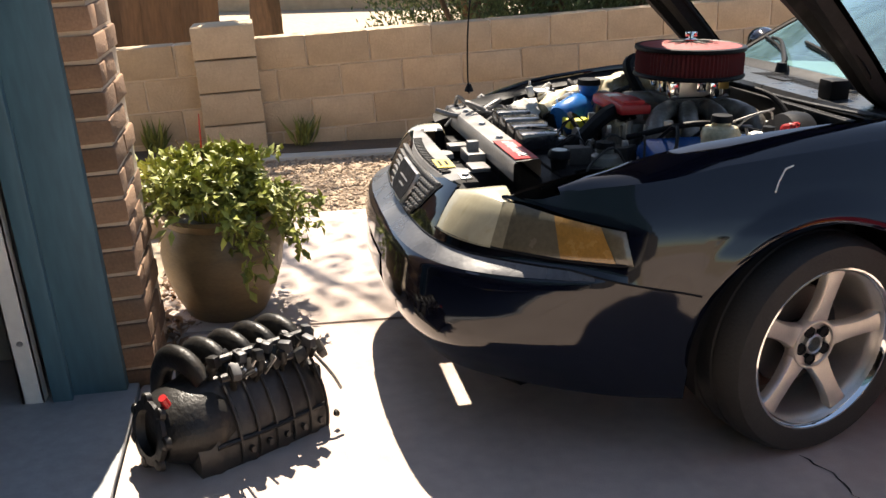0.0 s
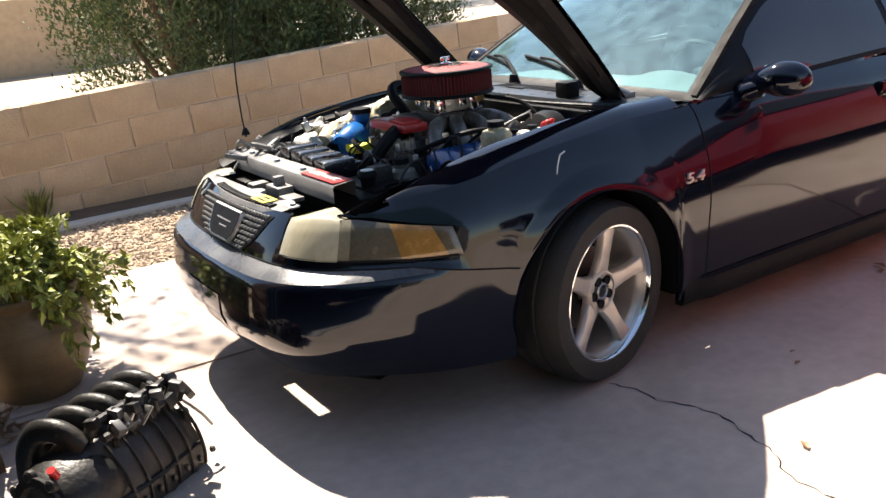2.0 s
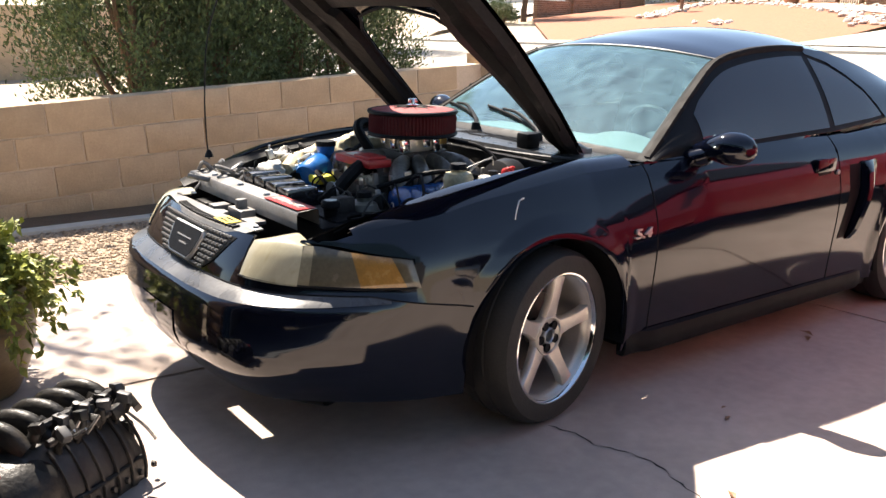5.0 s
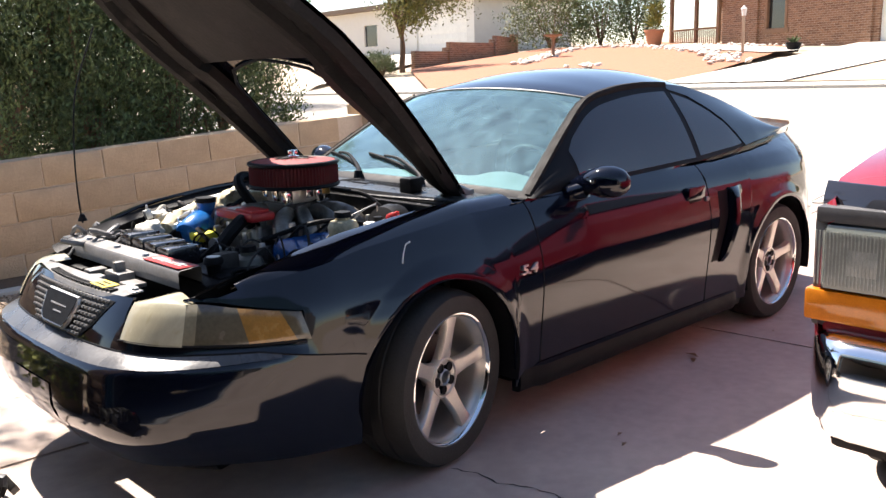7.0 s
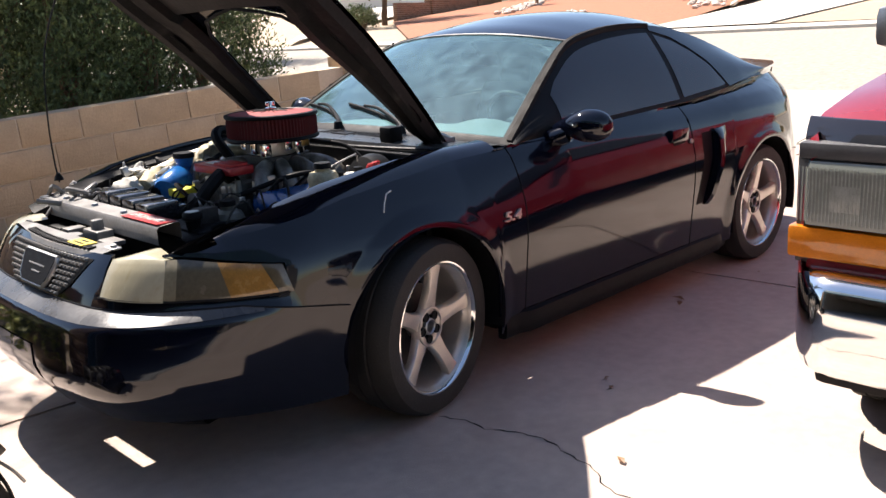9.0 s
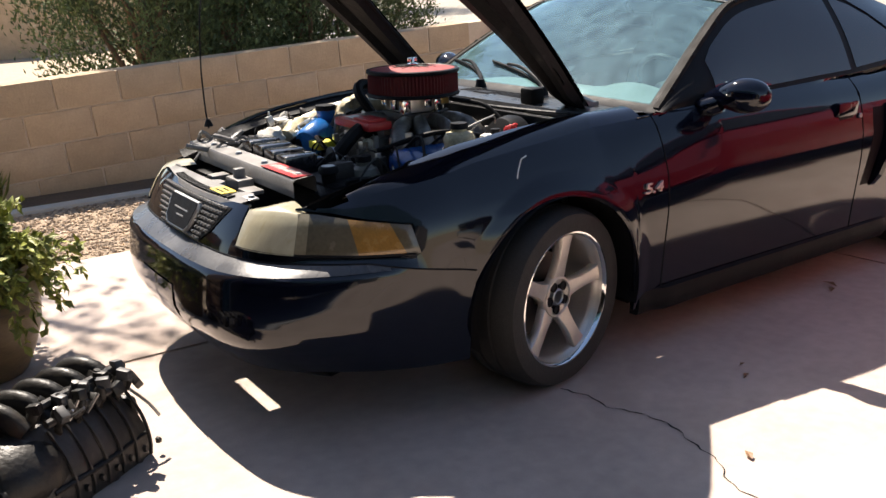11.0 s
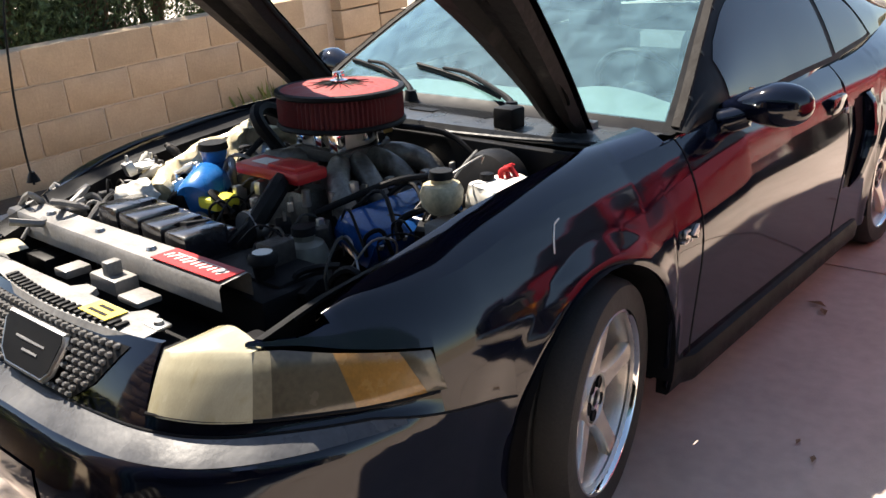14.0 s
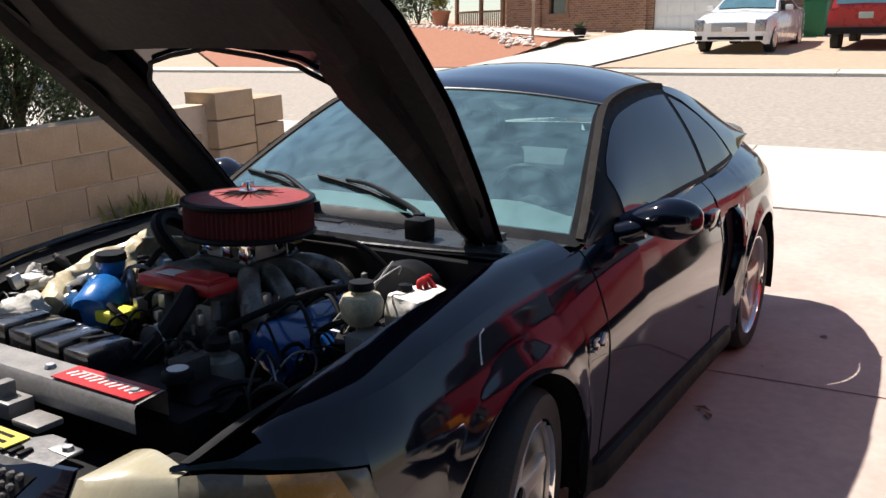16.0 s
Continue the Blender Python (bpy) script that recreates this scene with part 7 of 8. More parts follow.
broad_tree("backyard_tree", "dark green tree beyond the junipers", 33, pose(10.5, 17.5, ground_z(10.5)), 5.5, 2.6, M_JUNIPER, 10, 120, 60, 0.13, 0.2, low=0.3)


def bush(label, seed, x, y, w, h, material, n=60, per=60, leaf=0.09):
    q = random.Random(seed)
    t = thing("bush", label, "bush", "far bushes", at=pose(x, y, ground_z(x)))
    part("stem", trunk_mesh([([(0, 0, -0.1), (math.cos(k) * w * 0.3, math.sin(k) * w * 0.3, h * 0.4), (math.cos(k) * w * 0.6, math.sin(k) * w * 0.6, h * 0.7)], 0.04, 0.01) for k in range(6)], 0.03), M_BARK, t)
    items = []
    for _ in range(n):
        a, e = q.uniform(0, 6.28), math.sqrt(q.random())
        c = Vector((math.cos(a) * e * w, math.sin(a) * e * w, h * q.uniform(0.15, 1.0) * (1 - 0.45 * e * e)))
        for _ in range(per):
            items.append((c + Vector((q.gauss(0, w * 0.13), q.gauss(0, w * 0.13), q.gauss(0, h * 0.1))), rvec(q) + Vector((0, 0, 0.4)), rvec(q), leaf * q.uniform(0.6, 1.3), leaf * 0.25))
    ob = new("crown", leaves_mesh("crown", items, material))
    ob.parent = t
    ob["kind"] = "stuff"
    return t


bush("large dusty green bush beside a far house", 41, 37.0, 26.4, 2.6, 3.6, M_BUSH, 90, 70, 0.16)
bush("tall dark green shrub beside a far porch", 42, 37.5, 23.6, 1.5, 4.5, M_JUNIPER, 80, 60, 0.15)
bush("tall dark green shrub beside a far porch", 43, 38.8, 22.4, 1.5, 4.2, M_JUNIPER, 70, 60, 0.15)
bush("low round dark green shrub by the street", 44, 21.8, 23.3, 0.62, 0.80, M_BUSH, 40, 60, 0.08)
bush("low round dark green shrub by the street", 45, 22.6, 24.6, 0.62, 0.9, M_JUNIPER, 40, 60, 0.09)
bush("straggling weedy bush at a far driveway edge", 46, 21.5, -3.6, 1.0, 0.9, M_BUSH, 40, 50, 0.09)

# ---- the street's far side ----
M_FARBRICK = mat("far brown brick", (0.30, 0.165, 0.10), 0.9, vary=0.25, scale=5, bump=0.3, bump_scale=20, tint=(0.24, 0.13, 0.08))
_t = M_FARBRICK.node_tree
_c, _sx, _ad, _cx, _bk = (_t.nodes.new("ShaderNode" + k) for k in ("TexCoord", "SeparateXYZ", "Math", "CombineXYZ", "TexBrick"))
_t.links.new(_c.outputs["Object"], _sx.inputs[0])
_t.links.new(_sx.outputs[0], _ad.inputs[0])
_t.links.new(_sx.outputs[1], _ad.inputs[1])
_t.links.new(_ad.outputs[0], _cx.inputs[0])
_t.links.new(_sx.outputs[2], _cx.inputs[1])
_t.links.new(_cx.outputs[0], _bk.inputs["Vector"])
for _k, _v in (("Color1", (0.30, 0.155, 0.09, 1)), ("Color2", (0.17, 0.085, 0.05, 1)), ("Mortar", (0.38, 0.28, 0.21, 1)), ("Scale", 1.0), ("Mortar Size", 0.008), ("Brick Width", 0.25), ("Row Height", 0.085), ("Bias", 0.0)):
    _bk.inputs[_k].default_value = _v
_t.links.new(_bk.outputs["Color"], _t.nodes["Principled BSDF"].inputs["Base Color"])
M_STUCCO = mat("pale stucco", (0.62, 0.60, 0.56), 0.9, vary=0.06, scale=3, bump=0.1)
M_ROOFS = mat("brown shingles", (0.16, 0.12, 0.09), 0.9, vary=0.3, scale=9, bump=0.4)
M_WOOD = mat("brown painted timber", (0.24, 0.14, 0.085), 0.7, vary=0.2, scale=6)
M_TANDRIVE = mat("tan gravel drive", (0.40, 0.30, 0.21), 0.95, vary=0.2, scale=6, bump=0.4, bump_scale=40)
M_GREEN = mat("green plastic", (0.02, 0.16, 0.06), 0.5, vary=0.15)
M_CARWHITE = mat("white car paint", (0.72, 0.72, 0.70), 0.25, vary=0.05, coat=0.8)
M_JEEPRED = mat("bright red car paint", (0.36, 0.022, 0.018), 0.3, vary=0.12, coat=0.7)


def patch(name, corners, dz, material, label, category):
    bm = bmesh.new()
    bm.faces.new([bm.verts.new((x, y, ground_z(x) + dz + e)) for x, y, e in corners])
    bmesh.ops.subdivide_edges(bm, edges=list(bm.edges), cuts=5, use_grid_fill=True)
    bmesh.ops.triangulate(bm, faces=list(bm.faces))
    bmesh.ops.recalc_face_normals(bm, faces=bm.faces)
    if bm.faces[:][0].normal.z < 0:
        bmesh.ops.reverse_faces(bm, faces=bm.faces)
    return solid(name, bm, material, label, category, kind="structure")


patch("red_yard", [(15.6, 14.6, 0), (16.6, 7.6, 0), (29.5, 10.0, 0.05), (37.5, 20.0, 0.05), (37.0, 27.0, 0.0), (23.6, 23.6, 0)], 0.02, M_REDYARD, "sloping yard of red crushed rock", "yard")
patch("far_driveway", [(16.5, 8.0, 0), (16.9, 5.05, 0), (31.5, 4.4, 0), (31.0, 8.4, 0)], 0.035, M_WALK, "sunlit pale concrete driveway across the street", "driveway")
patch("far_gravel_drive", [(16.9, 5.0, 0), (17.3, -4.0, 0), (31.0, -4.5, 0), (31.5, 4.35, 0)], 0.025, M_TANDRIVE, "tan gravel parking strip across the street", "driveway")
patch("far_path", [(26.2, 9.6, 0.06), (27.2, 8.3, 0.06), (34.5, 17.2, 0.06), (33.0, 17.6, 0.06)], 0.035, M_WALK, "pale concrete path before the brick house", "path")
patch("neighbour_drive", [(16.0, 20.8, 0), (22.8, 24.8, 0), (38.0, 33.0, 0), (37.0, 42.0, 0)], 0.03, M_WALK, "bright concrete drive of the white house", "driveway")
part("drive_joint", ribbon([(17.0, 5.02), (24.3, 4.62), (31.0, 4.38)], 0.10, 0.045), M_BLACK, road)


def stones(name, line, n, size, label, seed):
    q = random.Random(seed)
    P = spline([(x, y, 0) for x, y in line], 60)
    t = thing(name, label, "rocks", kind="stuff")
    bm = bmesh.new()
    for _ in range(n):
        p = q.choice(P)
        s = q.uniform(*size)
        x, y = p.x + q.gauss(0, 0.28), p.y + q.gauss(0, 0.28)
        add_lathe(bm, [(0, -s * 0.5), (s * 0.8, -s * 0.2), (s, s * 0.1), (s * 0.5, s * 0.55), (0, s * 0.6)], 6, pose(x, y, ground_z(x) + 0.05 + s * 0.2, q.uniform(-25, 25), q.uniform(-25, 25), q.uniform(0, 360)))
    part("rock", bm, M_ROCK, t, smooth=False)


M_ROCK = mat("pale pink rocks", (0.55, 0.45, 0.38), 0.9, vary=0.2, scale=5, island=0.3, tint=(0.62, 0.55, 0.48))
stones("rock_border", [(24.5, 18.5), (28.0, 20.2), (32.5, 22.4), (35.5, 22.4), (34.0, 19.2), (31.6, 15.8)], 240, (0.06, 0.15), "winding border of pale pink rocks in the yard", 51)
stones("rock_border", [(31.4, 15.6), (28.0, 12.8), (25.0, 10.8), (22.6, 9.2)], 110, (0.06, 0.15), "line of pale pink rocks beside the drive", 52)
stones("rock_border", [(33.2, 16.6), (31.3, 12.8), (29.5, 9.5)], 70, (0.06, 0.13), "row of pale rocks below the brick house", 53)
stones("rock_border", [(23.5, 15.0), (22.0, 13.5)], 22, (0.06, 0.12), "small heap of pale rocks in the yard", 54)

# brick house, its front turned a little from the street
house = thing("brick_house", "single-storey brown brick house with a timber porch and pale garage door", "house", at=pose(31.05, 7.9, ground_z(31), 0, 0, -25))
# local: x runs back, y runs along the front (away from the garage)


def hole_wall(parent, y0, y1, z0, z1, openings, material, depth=0.25, name="wall"):
    """A front wall along local y with openings cut through it."""
    bm = bmesh.new()
    cuts = sorted(openings)
    y = y0
    for a, b, lo, hi in cuts:
        if a > y:
            add_box(bm, 0, depth, y, a, z0, z1)
        if lo > z0:
            add_box(bm, 0, depth, a, b, z0, lo)
        if hi < z1:
            add_box(bm, 0, depth, a, b, hi, z1)
        y = b
    if y1 > y:
        add_box(bm, 0, depth, y, y1, z0, z1)
    return pieces(name, bm, material, parent)


hole_wall(house, -6.0, 8.2, -0.6, 2.7, [(-5.1, -0.15, 0.0, 2.25), (4.35, 5.5, 0.75, 2.15)], M_FARBRICK)
part("side_wall", box(0.25, 9, 7.95, 8.2, -0.6, 2.7), M_FARBRICK, house)
part("side_wall", box(0.25, 9, -6.0, -5.75, -0.6, 2.7), M_FARBRICK, house)
gd = part("garage_door", box(0.10, 0.16, -5.1, -0.15, 0.0, 2.25), M_WHITE, house, "pale panelled garage door")
for k in range(4):
    for j in range(8):
        part("door_panel", box(0.085, 0.10, -5.0 + 0.61 * j, -4.5 + 0.61 * j, 0.08 + 0.55 * k, 0.52 + 0.55 * k, 0.01), M_WHITE, gd)
w = part("window", box(0.10, 0.14, 4.35, 5.5, 0.75, 2.15), M_SIDEGLASS, house, "dark window with a brown frame")
bm = bmesh.new()
for a, b, c, d in ((4.30, 4.42, 0.7, 2.2), (5.43, 5.55, 0.7, 2.2), (4.30, 5.55, 2.1, 2.2), (4.2, 5.65, 0.55, 0.75)):
    add_box(bm, -0.04, 0.10, a, b, c, d, 0.01)
part("window_frame", bm, M_WOOD, w)
part("brick_pier", box(-0.12, 0.0, 5.9, 6.4, -0.6, 2.7), M_FARBRICK, house)
part("brick_pier", box(-0.12, 0.0, 0.1, 0.6, -0.6, 2.7), M_FARBRICK, house)
bm = bmesh.new()
add_box(bm, -0.7, 9.5, -6.6, 12.5, 2.7, 2.86)
add_box(bm, 0.5, 8.5, -5.5, 11.5, 2.86, 3.3)
part("roof", bm, M_ROOFS, house, smooth=False)
part("porch_floor", box(-0.2, 3.0, 8.2, 12.3, -0.5, 0.08), M_WALK, house)
part("porch_back_wall", box(3.0, 3.25, 8.2, 12.3, -0.5, 2.7), M_FARBRICK, house)
part("porch_window", box(2.95, 3.0, 9.0, 10.6, 0.6, 2.1), M_SIDEGLASS, house)
for y in (8.3, 9.85, 11.7):
    part("porch_post", box(-0.15, 0.0, y, y + 0.15, 0.0, 2.7, 0.01), M_WOOD, house)
rail_ = part("porch_rail", box(-0.12, -0.03, 8.4, 11.8, 0.92, 1.0, 0.01), M_WOOD, house, "brown timber porch railing")
part("lower_rail", box(-0.11, -0.04, 8.4, 11.8, 0.12, 0.18), M_WOOD, rail_)
for k in range(24):
    part("baluster", box(-0.095, -0.055, 8.5 + 0.14 * k, 8.54 + 0.14 * k, 0.18, 0.92), M_WOOD, rail_)

lamp_post = thing("yard_lamp", "slim pale wooden yard lamp post", "lamp", at=pose(26.6, 10.62, ground_z(26.6)))
part("post", box(-0.04, 0.04, -0.04, 0.04, -0.2, 1.28, 0.01), mat("pale post", (0.42, 0.32, 0.22), 0.8), lamp_post)
part("lantern", lathe([(0, 0.0), (0.09, 0.0), (0.11, 0.22), (0.14, 0.24), (0.02, 0.36), (0, 0.38)], 6, pose(0, 0, 1.28) @ Matrix.Diagonal((0.8, 0.8, 0.9, 1))), M_WHITE, lamp_post)
yp = thing("planter", "dark bowl planter with spiky leaves", "planter", at=pose(27.2, 9.15, ground_z(27.2)) @ Matrix.Diagonal((0.58, 0.58, 0.58, 1)))
part("bowl", lathe([(0, 0), (0.25, 0), (0.40, 0.35), (0.45, 0.55), (0.40, 0.55), (0.3, 0.4), (0, 0.38)], 20), M_BLACK, yp)
q = random.Random(4)
ob = new("spiky_leaf", leaves_mesh("spiky_leaf", [(Vector((0, 0, 0.4)), Vector((q.uniform(-1, 1), q.uniform(-1, 1), 1.1)), rvec(q), 0.6, 0.035) for _ in range(40)], M_JUNIPER))
ob.parent = yp
yu = thing("yucca_pot", "tall yucca in a terracotta pot by the porch", "potted plant", at=pose(34.4, 18.6, ground_z(34.4) + 0.05))
part("terracotta_pot", lathe([(0, 0), (0.30, 0), (0.42, 0.6), (0.46, 0.62), (0.46, 0.72), (0.40, 0.72), (0, 0.6)], 20), mat("terracotta", (0.42, 0.20, 0.11), 0.8, vary=0.15), yu)
items = [(Vector((q.uniform(-0.2, 0.2), q.uniform(-0.2, 0.2), 0.7 + q.random() * 1.0)), rvec(q) + Vector((0, 0, 0.8)), rvec(q), 0.55, 0.05) for _ in range(140)]
ob = new("yucca_leaf", leaves_mesh("yucca_leaf", items, M_WEED))
ob.parent = yu
bath = thing("bird_bath", "small dark bird bath in the yard", "bird bath", at=pose(28.6, 20.0, ground_z(28.6)))
part("pedestal", lathe([(0.18, 0), (0.08, 0.15), (0.07, 0.75), (0.12, 0.85), (0.38, 0.92), (0.40, 0.97), (0.3, 0.93), (0, 0.9)], 16), M_WOOD, bath)

# white house with a garage, and a stepped block wall before it
wh = thing("white_house", "pale stucco house with a plain garage door", "house", at=pose(37.5, 35.5, ground_z(37), 0, 0, -8.5))
hole_wall(wh, -3.6, 14.0, -0.6, 3.0, [(-2.9, 2.1, 0.0, 2.35), (6.6, 8.2, 0.7, 2.1)], M_STUCCO)
gd = part("garage_door", box(0.12, 0.18, -2.9, 2.1, 0.0, 2.35), M_WHITE, wh, "white panelled garage door")
for k in range(4):
    part("door_panel", box(0.10, 0.12, -2.8, 2.0, 0.06 + 0.58 * k, 0.56 + 0.58 * k, 0.01), M_WHITE, gd)
part("window", box(0.12, 0.16, 6.6, 8.2, 0.7, 2.1), M_SIDEGLASS, wh, "dark window")
part("roof", box(-0.6, 8, -4.2, 14.6, 3.0, 3.3), M_ROOFS, wh, smooth=False)
part("side_wall", box(0.25, 8, -3.6, -3.35, -0.6, 3.0), M_STUCCO, wh)
sw = thing("stepped_wall", "pinkish block wall stepping up along the far drive", "wall", kind="structure")
for k, (xa, ya, xb, yb, h) in enumerate(((24.4, 24.2, 27.6, 25.2, 0.62), (27.6, 25.2, 31.9, 26.1, 0.78), (31.9, 26.1, 36.0, 28.2, 0.85))):
    ln = math.hypot(xb - xa, yb - ya)
    m = pose(xa, ya, ground_z((xa + xb) / 2), 0, 0, math.degrees(math.atan2(yb - ya, xb - xa)))
    part("wall_step", box(0, ln, -0.1, 0.1, -0.6, h, 0.01, m), M_FARBRICK, sw)
    part("pier", box(ln - 0.2, ln + 0.2, -0.2, 0.2, -0.6, h + 0.18, 0.01, m), M_FARBRICK, sw)
solid("neighbour_wall", box(-14, 7.5, 19.4, 19.6, -0.1, 1.6, 0.01), M_BLOCK, "brown block wall across the neighbour's yard", "wall", kind="structure")
M_OLDWOOD = mat("dark brown old timber", (0.13, 0.075, 0.042), 0.8, vary=0.35, scale=5, bump=0.3, bump_scale=30, per_piece=0.3, stretch=(1, 1, 0.15))
yard_fence = thing("timber_screen", "dark brown old timber screen behind the garden wall", "fence", at=pose(-1.62, 6.7, 0))
for k in range(26):
    part("board", box(-0.19 * k - 0.098, -0.19 * k + 0.098, -0.012 + 0.006 * (k % 2), 0.012 + 0.006 * (k % 2), 0.0, 1.95 + 0.04 * math.sin(k * 1.9), 0.004), M_OLDWOOD, yard_fence)
for z in (0.4, 1.5):
    part("rail", box(-4.9, 0.1, 0.020, 0.06, z, z + 0.09, 0.006), M_OLDWOOD, yard_fence)
M_FENCE = mat("weathered tan boards", (0.40, 0.29, 0.19), 0.85, vary=0.25, scale=5, per_piece=0.2, stretch=(1, 1, 0.2))
fence = thing("board_fence", "weathered brown board fence beside the far parking strip", "fence", at=pose(27.6, -0.9, ground_z(27.6)))
for k in range(24):
    part("board", box(-0.015, 0.015, -0.20 * k - 0.09, -0.20 * k + 0.09, 0.0, 1.30 + 0.03 * math.sin(k * 2.3), 0.004), M_FENCE, fence)
part("stringer", box(0.015, 0.06, -4.8, 0.1, 0.4, 0.48), M_FENCE, fence)
part("stringer", box(0.015, 0.06, -4.8, 0.1, 1.2, 1.28), M_FENCE, fence)


def bin_(x, y, material, label):
    t = thing("wheelie_bin", label, "bin", "bins", at=pose(x, y, ground_z(x)))
    bm = box(-0.33, 0.33, -0.33, 0.33, 0.0, 1.05, 0.03)
    for v in bm.verts:
        k = 0.82 + 0.18 * v.co.z / 1.05
        v.co.x *= k
        v.co.y *= k
    part("body", bm, material, t)
    part("lid", box(-0.38, 0.36, -0.36, 0.36, 1.05, 1.13, 0.03), material, t)
    for y in (-0.3, 0.3):
        part("wheel", lathe([(0, -0.03), (0.12, -0.03), (0.12, 0.03), (0, 0.03)], 16, pose(0.3, y, 0.12, 90, 0, 0)), M_RUBBER, t)


bin_(27.0, 2.75, M_BLACK, "black wheelie bin beside the far parked cars")
bin_(27.3, 1.75, M_GREEN, "green wheelie bin beside the far parked cars")
bin_(27.8, 3.7, M_BLACK, "black wheelie bin beside the far parked cars")


M_FARGLASS = mat("sunlit car glass", (0.07, 0.15, 0.18), 0.06, vary=0.3, scale=4)


def far_car(name, label, at, L, W, prof, belt_z, cab, paint, dark_front=True, boxy=False):
    """A parked car: body lofted from a side profile, cab, glass, wheels, lamps and plates. Local x runs from front to rear."""
    t = thing(name, label, "car", at=at)
    bm, rows = bmesh.new(), []
    for x, zb, zt, w in prof:
        rows.append([(x, -W / 2 * w * 0.96, zb), (x, -W / 2 * w, zb + 0.2), (x, -W / 2 * w, zt - 0.14), (x, -W / 2 * w * 0.93, zt - 0.02), (x, -W / 4 * w, zt + 0.02), (x, W / 4 * w, zt + 0.02), (x, W / 2 * w * 0.93, zt - 0.02), (x, W / 2 * w, zt - 0.14), (x, W / 2 * w, zb + 0.2), (x, W / 2 * w * 0.96, zb)])
    V = add_grid(bm, rows)
    bm.faces.new(V[0])
    bm.faces.new(V[-1])
    bmesh.ops.recalc_face_normals(bm, faces=bm.faces)
    part("body", bm, paint, t)
    bm, rows = bmesh.new(), []
    for x, z, w in cab:
        rows.append([(x, -W / 2 * w, z), (x, 0, z + 0.03), (x, W / 2 * w, z)])
    add_grid(bm, rows)
    for s in (0, 2):
        f = [bm.verts.new(rw[s]) for rw in rows]
        bm.faces.new(f)
    bmesh.ops.recalc_face_normals(bm, faces=bm.faces)
    part("cab", bm, paint, t)

    def pane(a, b, k):
        c = Vector(((a[0] + b[0]) / 2, 0, (a[1] + b[1]) / 2))
        bm = bmesh.new()
        dx, dz = b[0] - a[0], b[1] - a[1]
        nrm = Vector((-dz, 0, dx)).normalized() * (0.02 if dx > 0 else 0.02)
        pts = []
        for (x, z, w), f in ((a, 0.12), (b, 0.88)):
            px, pz = a[0] + dx * f, a[1] + dz * f
            ww = (a[2] + (b[2] - a[2]) * f) * W / 2 - 0.08
            pts.append([(px + nrm.x, -ww, pz + nrm.z + 0.02), (px + nrm.x, 0, pz + nrm.z + 0.04), (px + nrm.x, ww, pz + nrm.z + 0.02)])
        add_grid(bm, pts)
        bmesh.ops.recalc_face_normals(bm, faces=bm.faces)
        part(k, bm, M_FARGLASS, t)

    pane(cab[0], cab[1], "windscreen")
    pane(cab[-2], cab[-1], "rear_window")
    n = len(cab)
    for sy in (-1, 1):
        bm = bmesh.new()
        x0, x1 = cab[0][0] + 0.35, cab[-1][0] - 0.25
        zt, zb = cab[1][1] - 0.06, cab[0][1] + 0.03
        xt0, xt1 = cab[1][0] + 0.03, cab[-2][0] - 0.03
        wt, wb = cab[1][2] * W / 2 + 0.012, cab[0][2] * W / 2 + 0.012
        bm.faces.new([bm.verts.new(v) for v in ((x0, sy * wb, zb), (x1, sy * wb, zb), (xt1, sy * wt, zt), (xt0, sy * wt, zt))])
        part("side_window", bm, M_SIDEGLASS, t)
        for wx in (0.18 * L, 0.80 * L):
            wl = part("wheel", lathe([(0, -0.09), (0.2, -0.1), (0.30, -0.11), (0.325, -0.08), (0.325, 0.08), (0.3, 0.1), (0, 0.1)], 28, pose(wx, sy * (W / 2 - 0.11), 0.325, -90 * -sy, 0, 0)), M_RUBBER, t)
            part("rim", lathe([(0, -0.115), (0.19, -0.118), (0.2, -0.1)], 24, pose(wx, sy * (W / 2 - 0.11), 0.325, -90 * -sy, 0, 0)), M_ALLOY, wl)
        mirror_b = box(cab[0][0] + 0.42, cab[0][0] + 0.55, sy * (W / 2 + 0.08) - 0.09, sy * (W / 2 + 0.08) + 0.09, cab[0][1] + 0.02, cab[0][1] + 0.16, 0.03)
        part("wing_mirror", mirror_b, paint, t)
    return t


# white saloon, nose towards the street
sal = far_car("white_saloon", "clean white saloon car parked nose to the street", pose(20.5, 2.85, ground_z(21.0), 0, -2, -3), 4.8, 1.8,
              [(0.0, 0.30, 0.72, 0.86), (0.12, 0.22, 0.82, 0.96), (0.9, 0.22, 0.95, 1.0), (1.5, 0.22, 0.99, 1.0), (3.9, 0.22, 1.05, 1.0), (4.6, 0.25, 1.07, 0.95), (4.8, 0.35, 1.0, 0.88)], 0.95,
              [(1.35, 0.98, 0.90), (2.15, 1.40, 0.72), (3.3, 1.40, 0.72), (4.1, 1.05, 0.86)], M_CARWHITE)
sg_ = part("grille", box(-0.02, 0.03, -0.42, 0.42, 0.52, 0.72, 0.01), M_STEEL, sal, "dark mesh grille")
part("plate", box(-0.045, -0.02, -0.16, 0.16, 0.50, 0.62, 0.005), M_WHITE, sal)
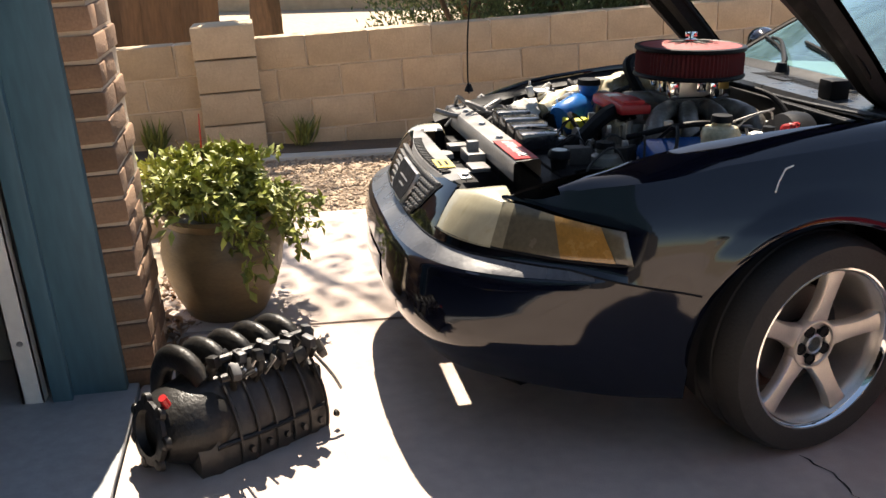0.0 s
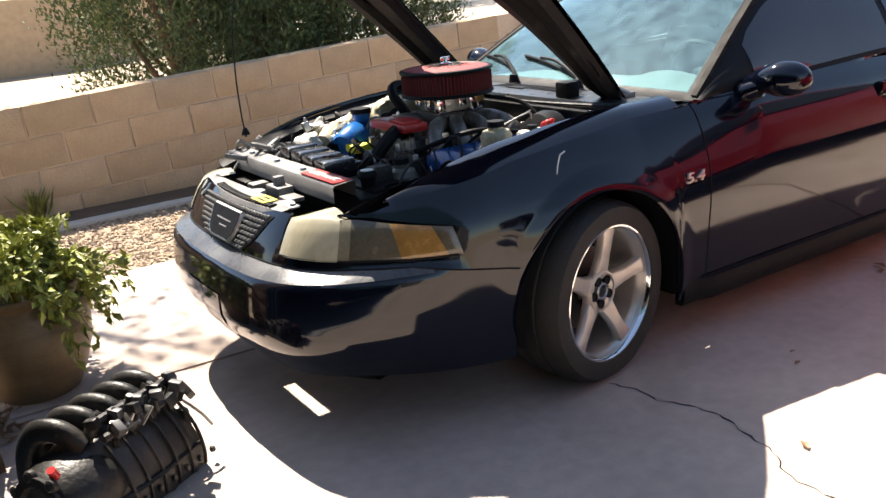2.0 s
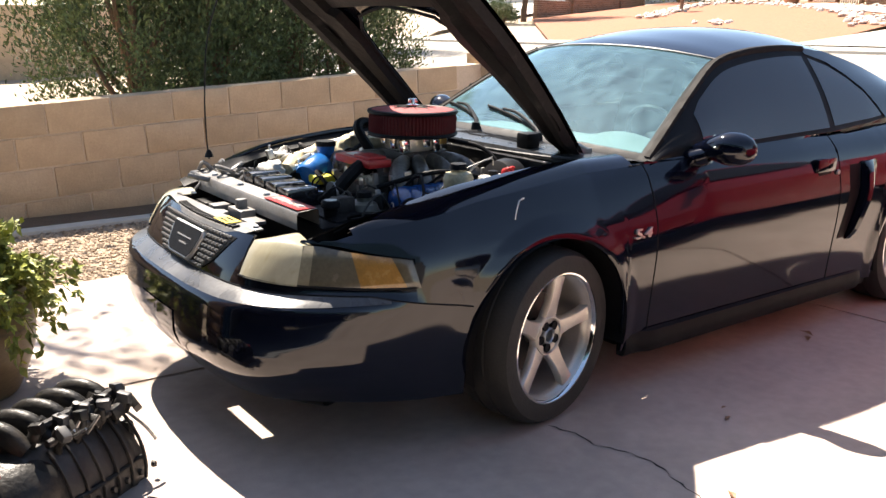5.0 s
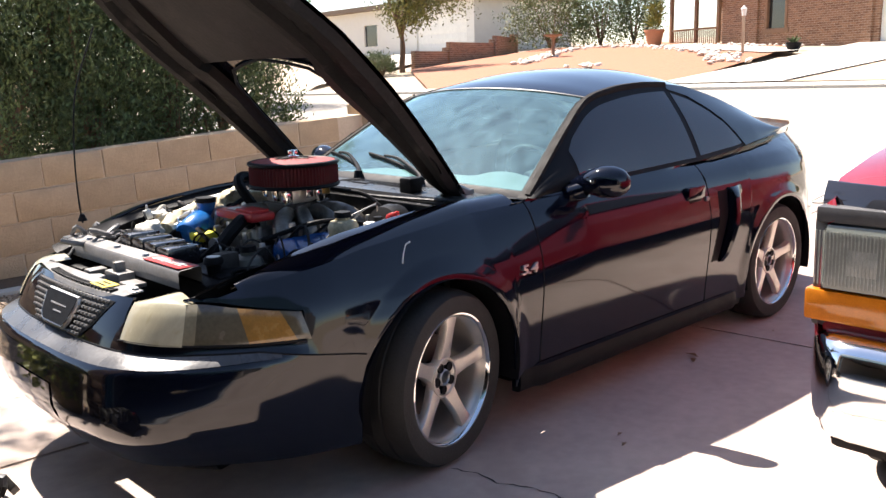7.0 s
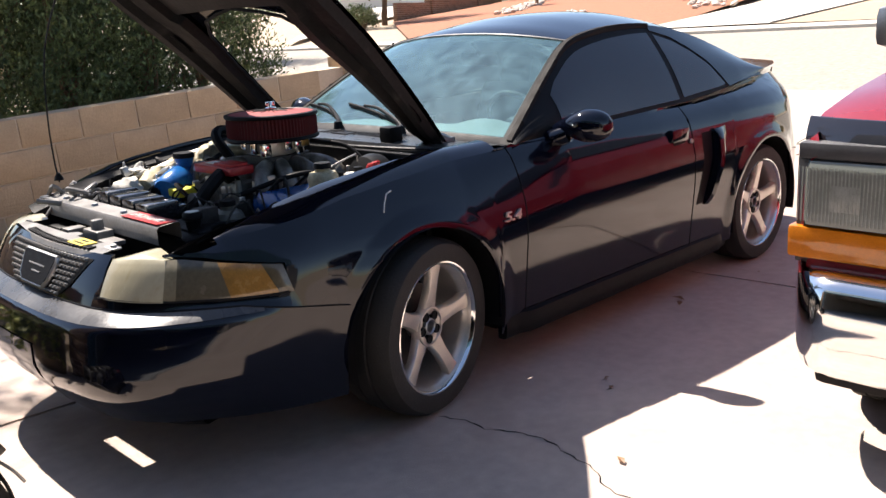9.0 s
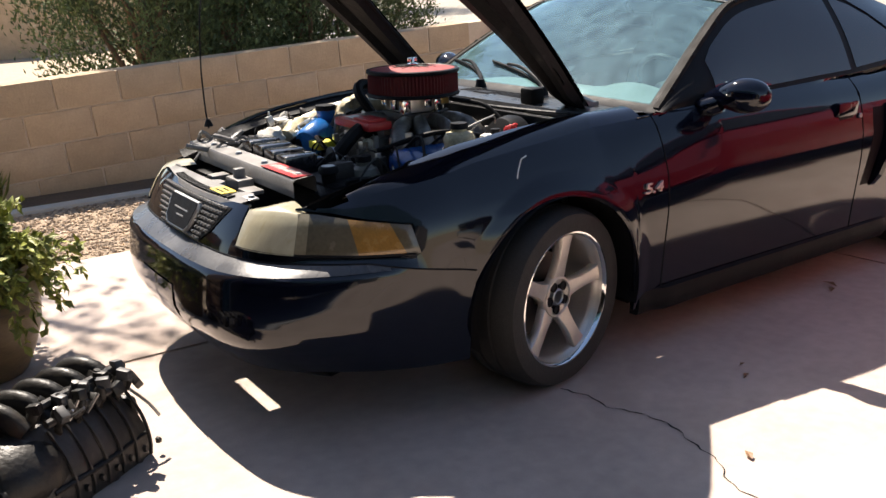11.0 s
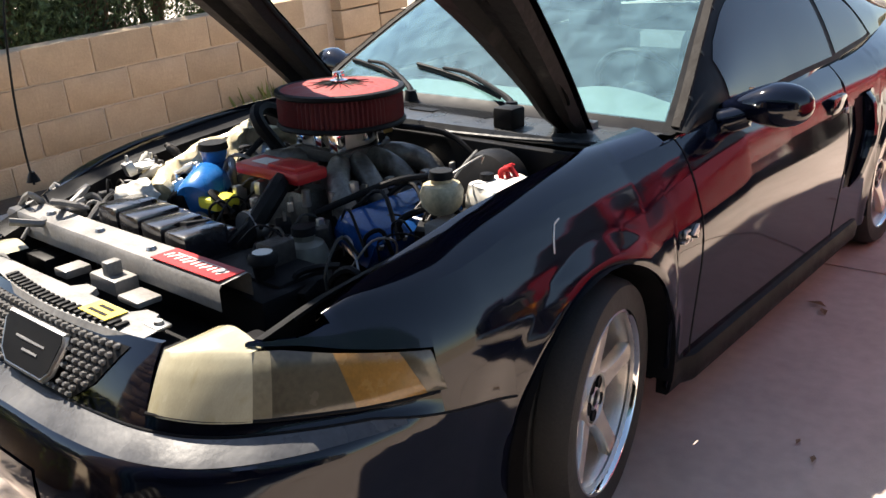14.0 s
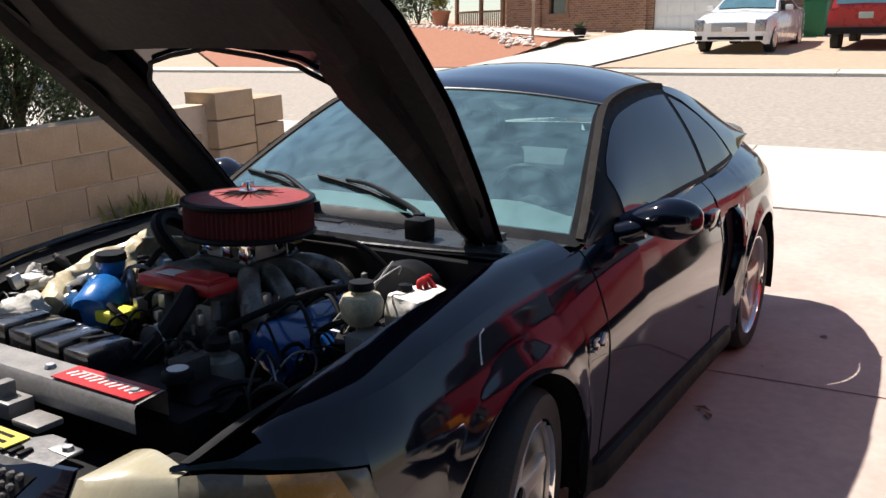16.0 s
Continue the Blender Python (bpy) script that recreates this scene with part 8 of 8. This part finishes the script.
for y in (-0.72, 0.72):
    part("headlight", box(-0.01, 0.22, y - 0.12, y + 0.12, 0.52, 0.80, 0.03), M_DIRTY, sal, "stacked grey headlight")
    part("fog_lamp", box(-0.015, 0.02, y - 0.09, y + 0.09, 0.32, 0.42, 0.01), M_BLACK, sal)
part("lower_grille", box(-0.015, 0.03, -0.5, 0.5, 0.33, 0.40, 0.005), M_BLACK, sal)

jeep = far_car("red_estate", "boxy red off-road estate car parked tail to the street", pose(26.0, -0.35, ground_z(23.5), 0, 2, 175.5), 4.2, 1.72,
               [(0.0, 0.55, 0.98, 0.9), (0.1, 0.45, 1.02, 0.97), (1.1, 0.42, 1.05, 1.0), (4.0, 0.42, 1.06, 1.0), (4.2, 0.48, 1.05, 0.98)], 1.05,
               [(1.15, 1.04, 0.94), (1.75, 1.60, 0.80), (3.95, 1.60, 0.80), (4.18, 1.04, 0.92)], M_JEEPRED)
part("rear_bumper", box(4.15, 4.32, -0.84, 0.84, 0.45, 0.60, 0.02), M_BLACK, jeep, "black rear bumper")
part("plate", box(4.20, 4.215, -0.16, 0.16, 0.80, 0.95, 0.003), mat("plate green", (0.35, 0.42, 0.36), 0.5), jeep)
for y in (-0.74, 0.74):
    part("tail_lamp", box(4.15, 4.215, y - 0.10, y + 0.10, 0.74, 0.98, 0.01), M_CAPRED, jeep, "red tail lamp")
far_car("grey_van", "pale grey vehicle parked beyond the fence", pose(33.0, 1.2, ground_z(33), 0, 0, 0), 4.8, 1.9,
              [(0.0, 0.5, 1.05, 0.9), (0.1, 0.4, 1.1, 0.98), (1.0, 0.4, 1.15, 1.0), (4.7, 0.4, 1.15, 1.0), (4.8, 0.5, 1.1, 0.97)], 1.1,
              [(1.0, 1.12, 0.94), (1.7, 1.85, 0.84), (4.5, 1.85, 0.84), (4.75, 1.12, 0.94)], M_CARWHITE)

# all that belongs to the street and beyond turns with it
for _ob in list(bpy.data.objects):
    if _ob.parent is None and _ob.name not in _near:
        _ob.matrix_basis = STREET @ _ob.matrix_basis
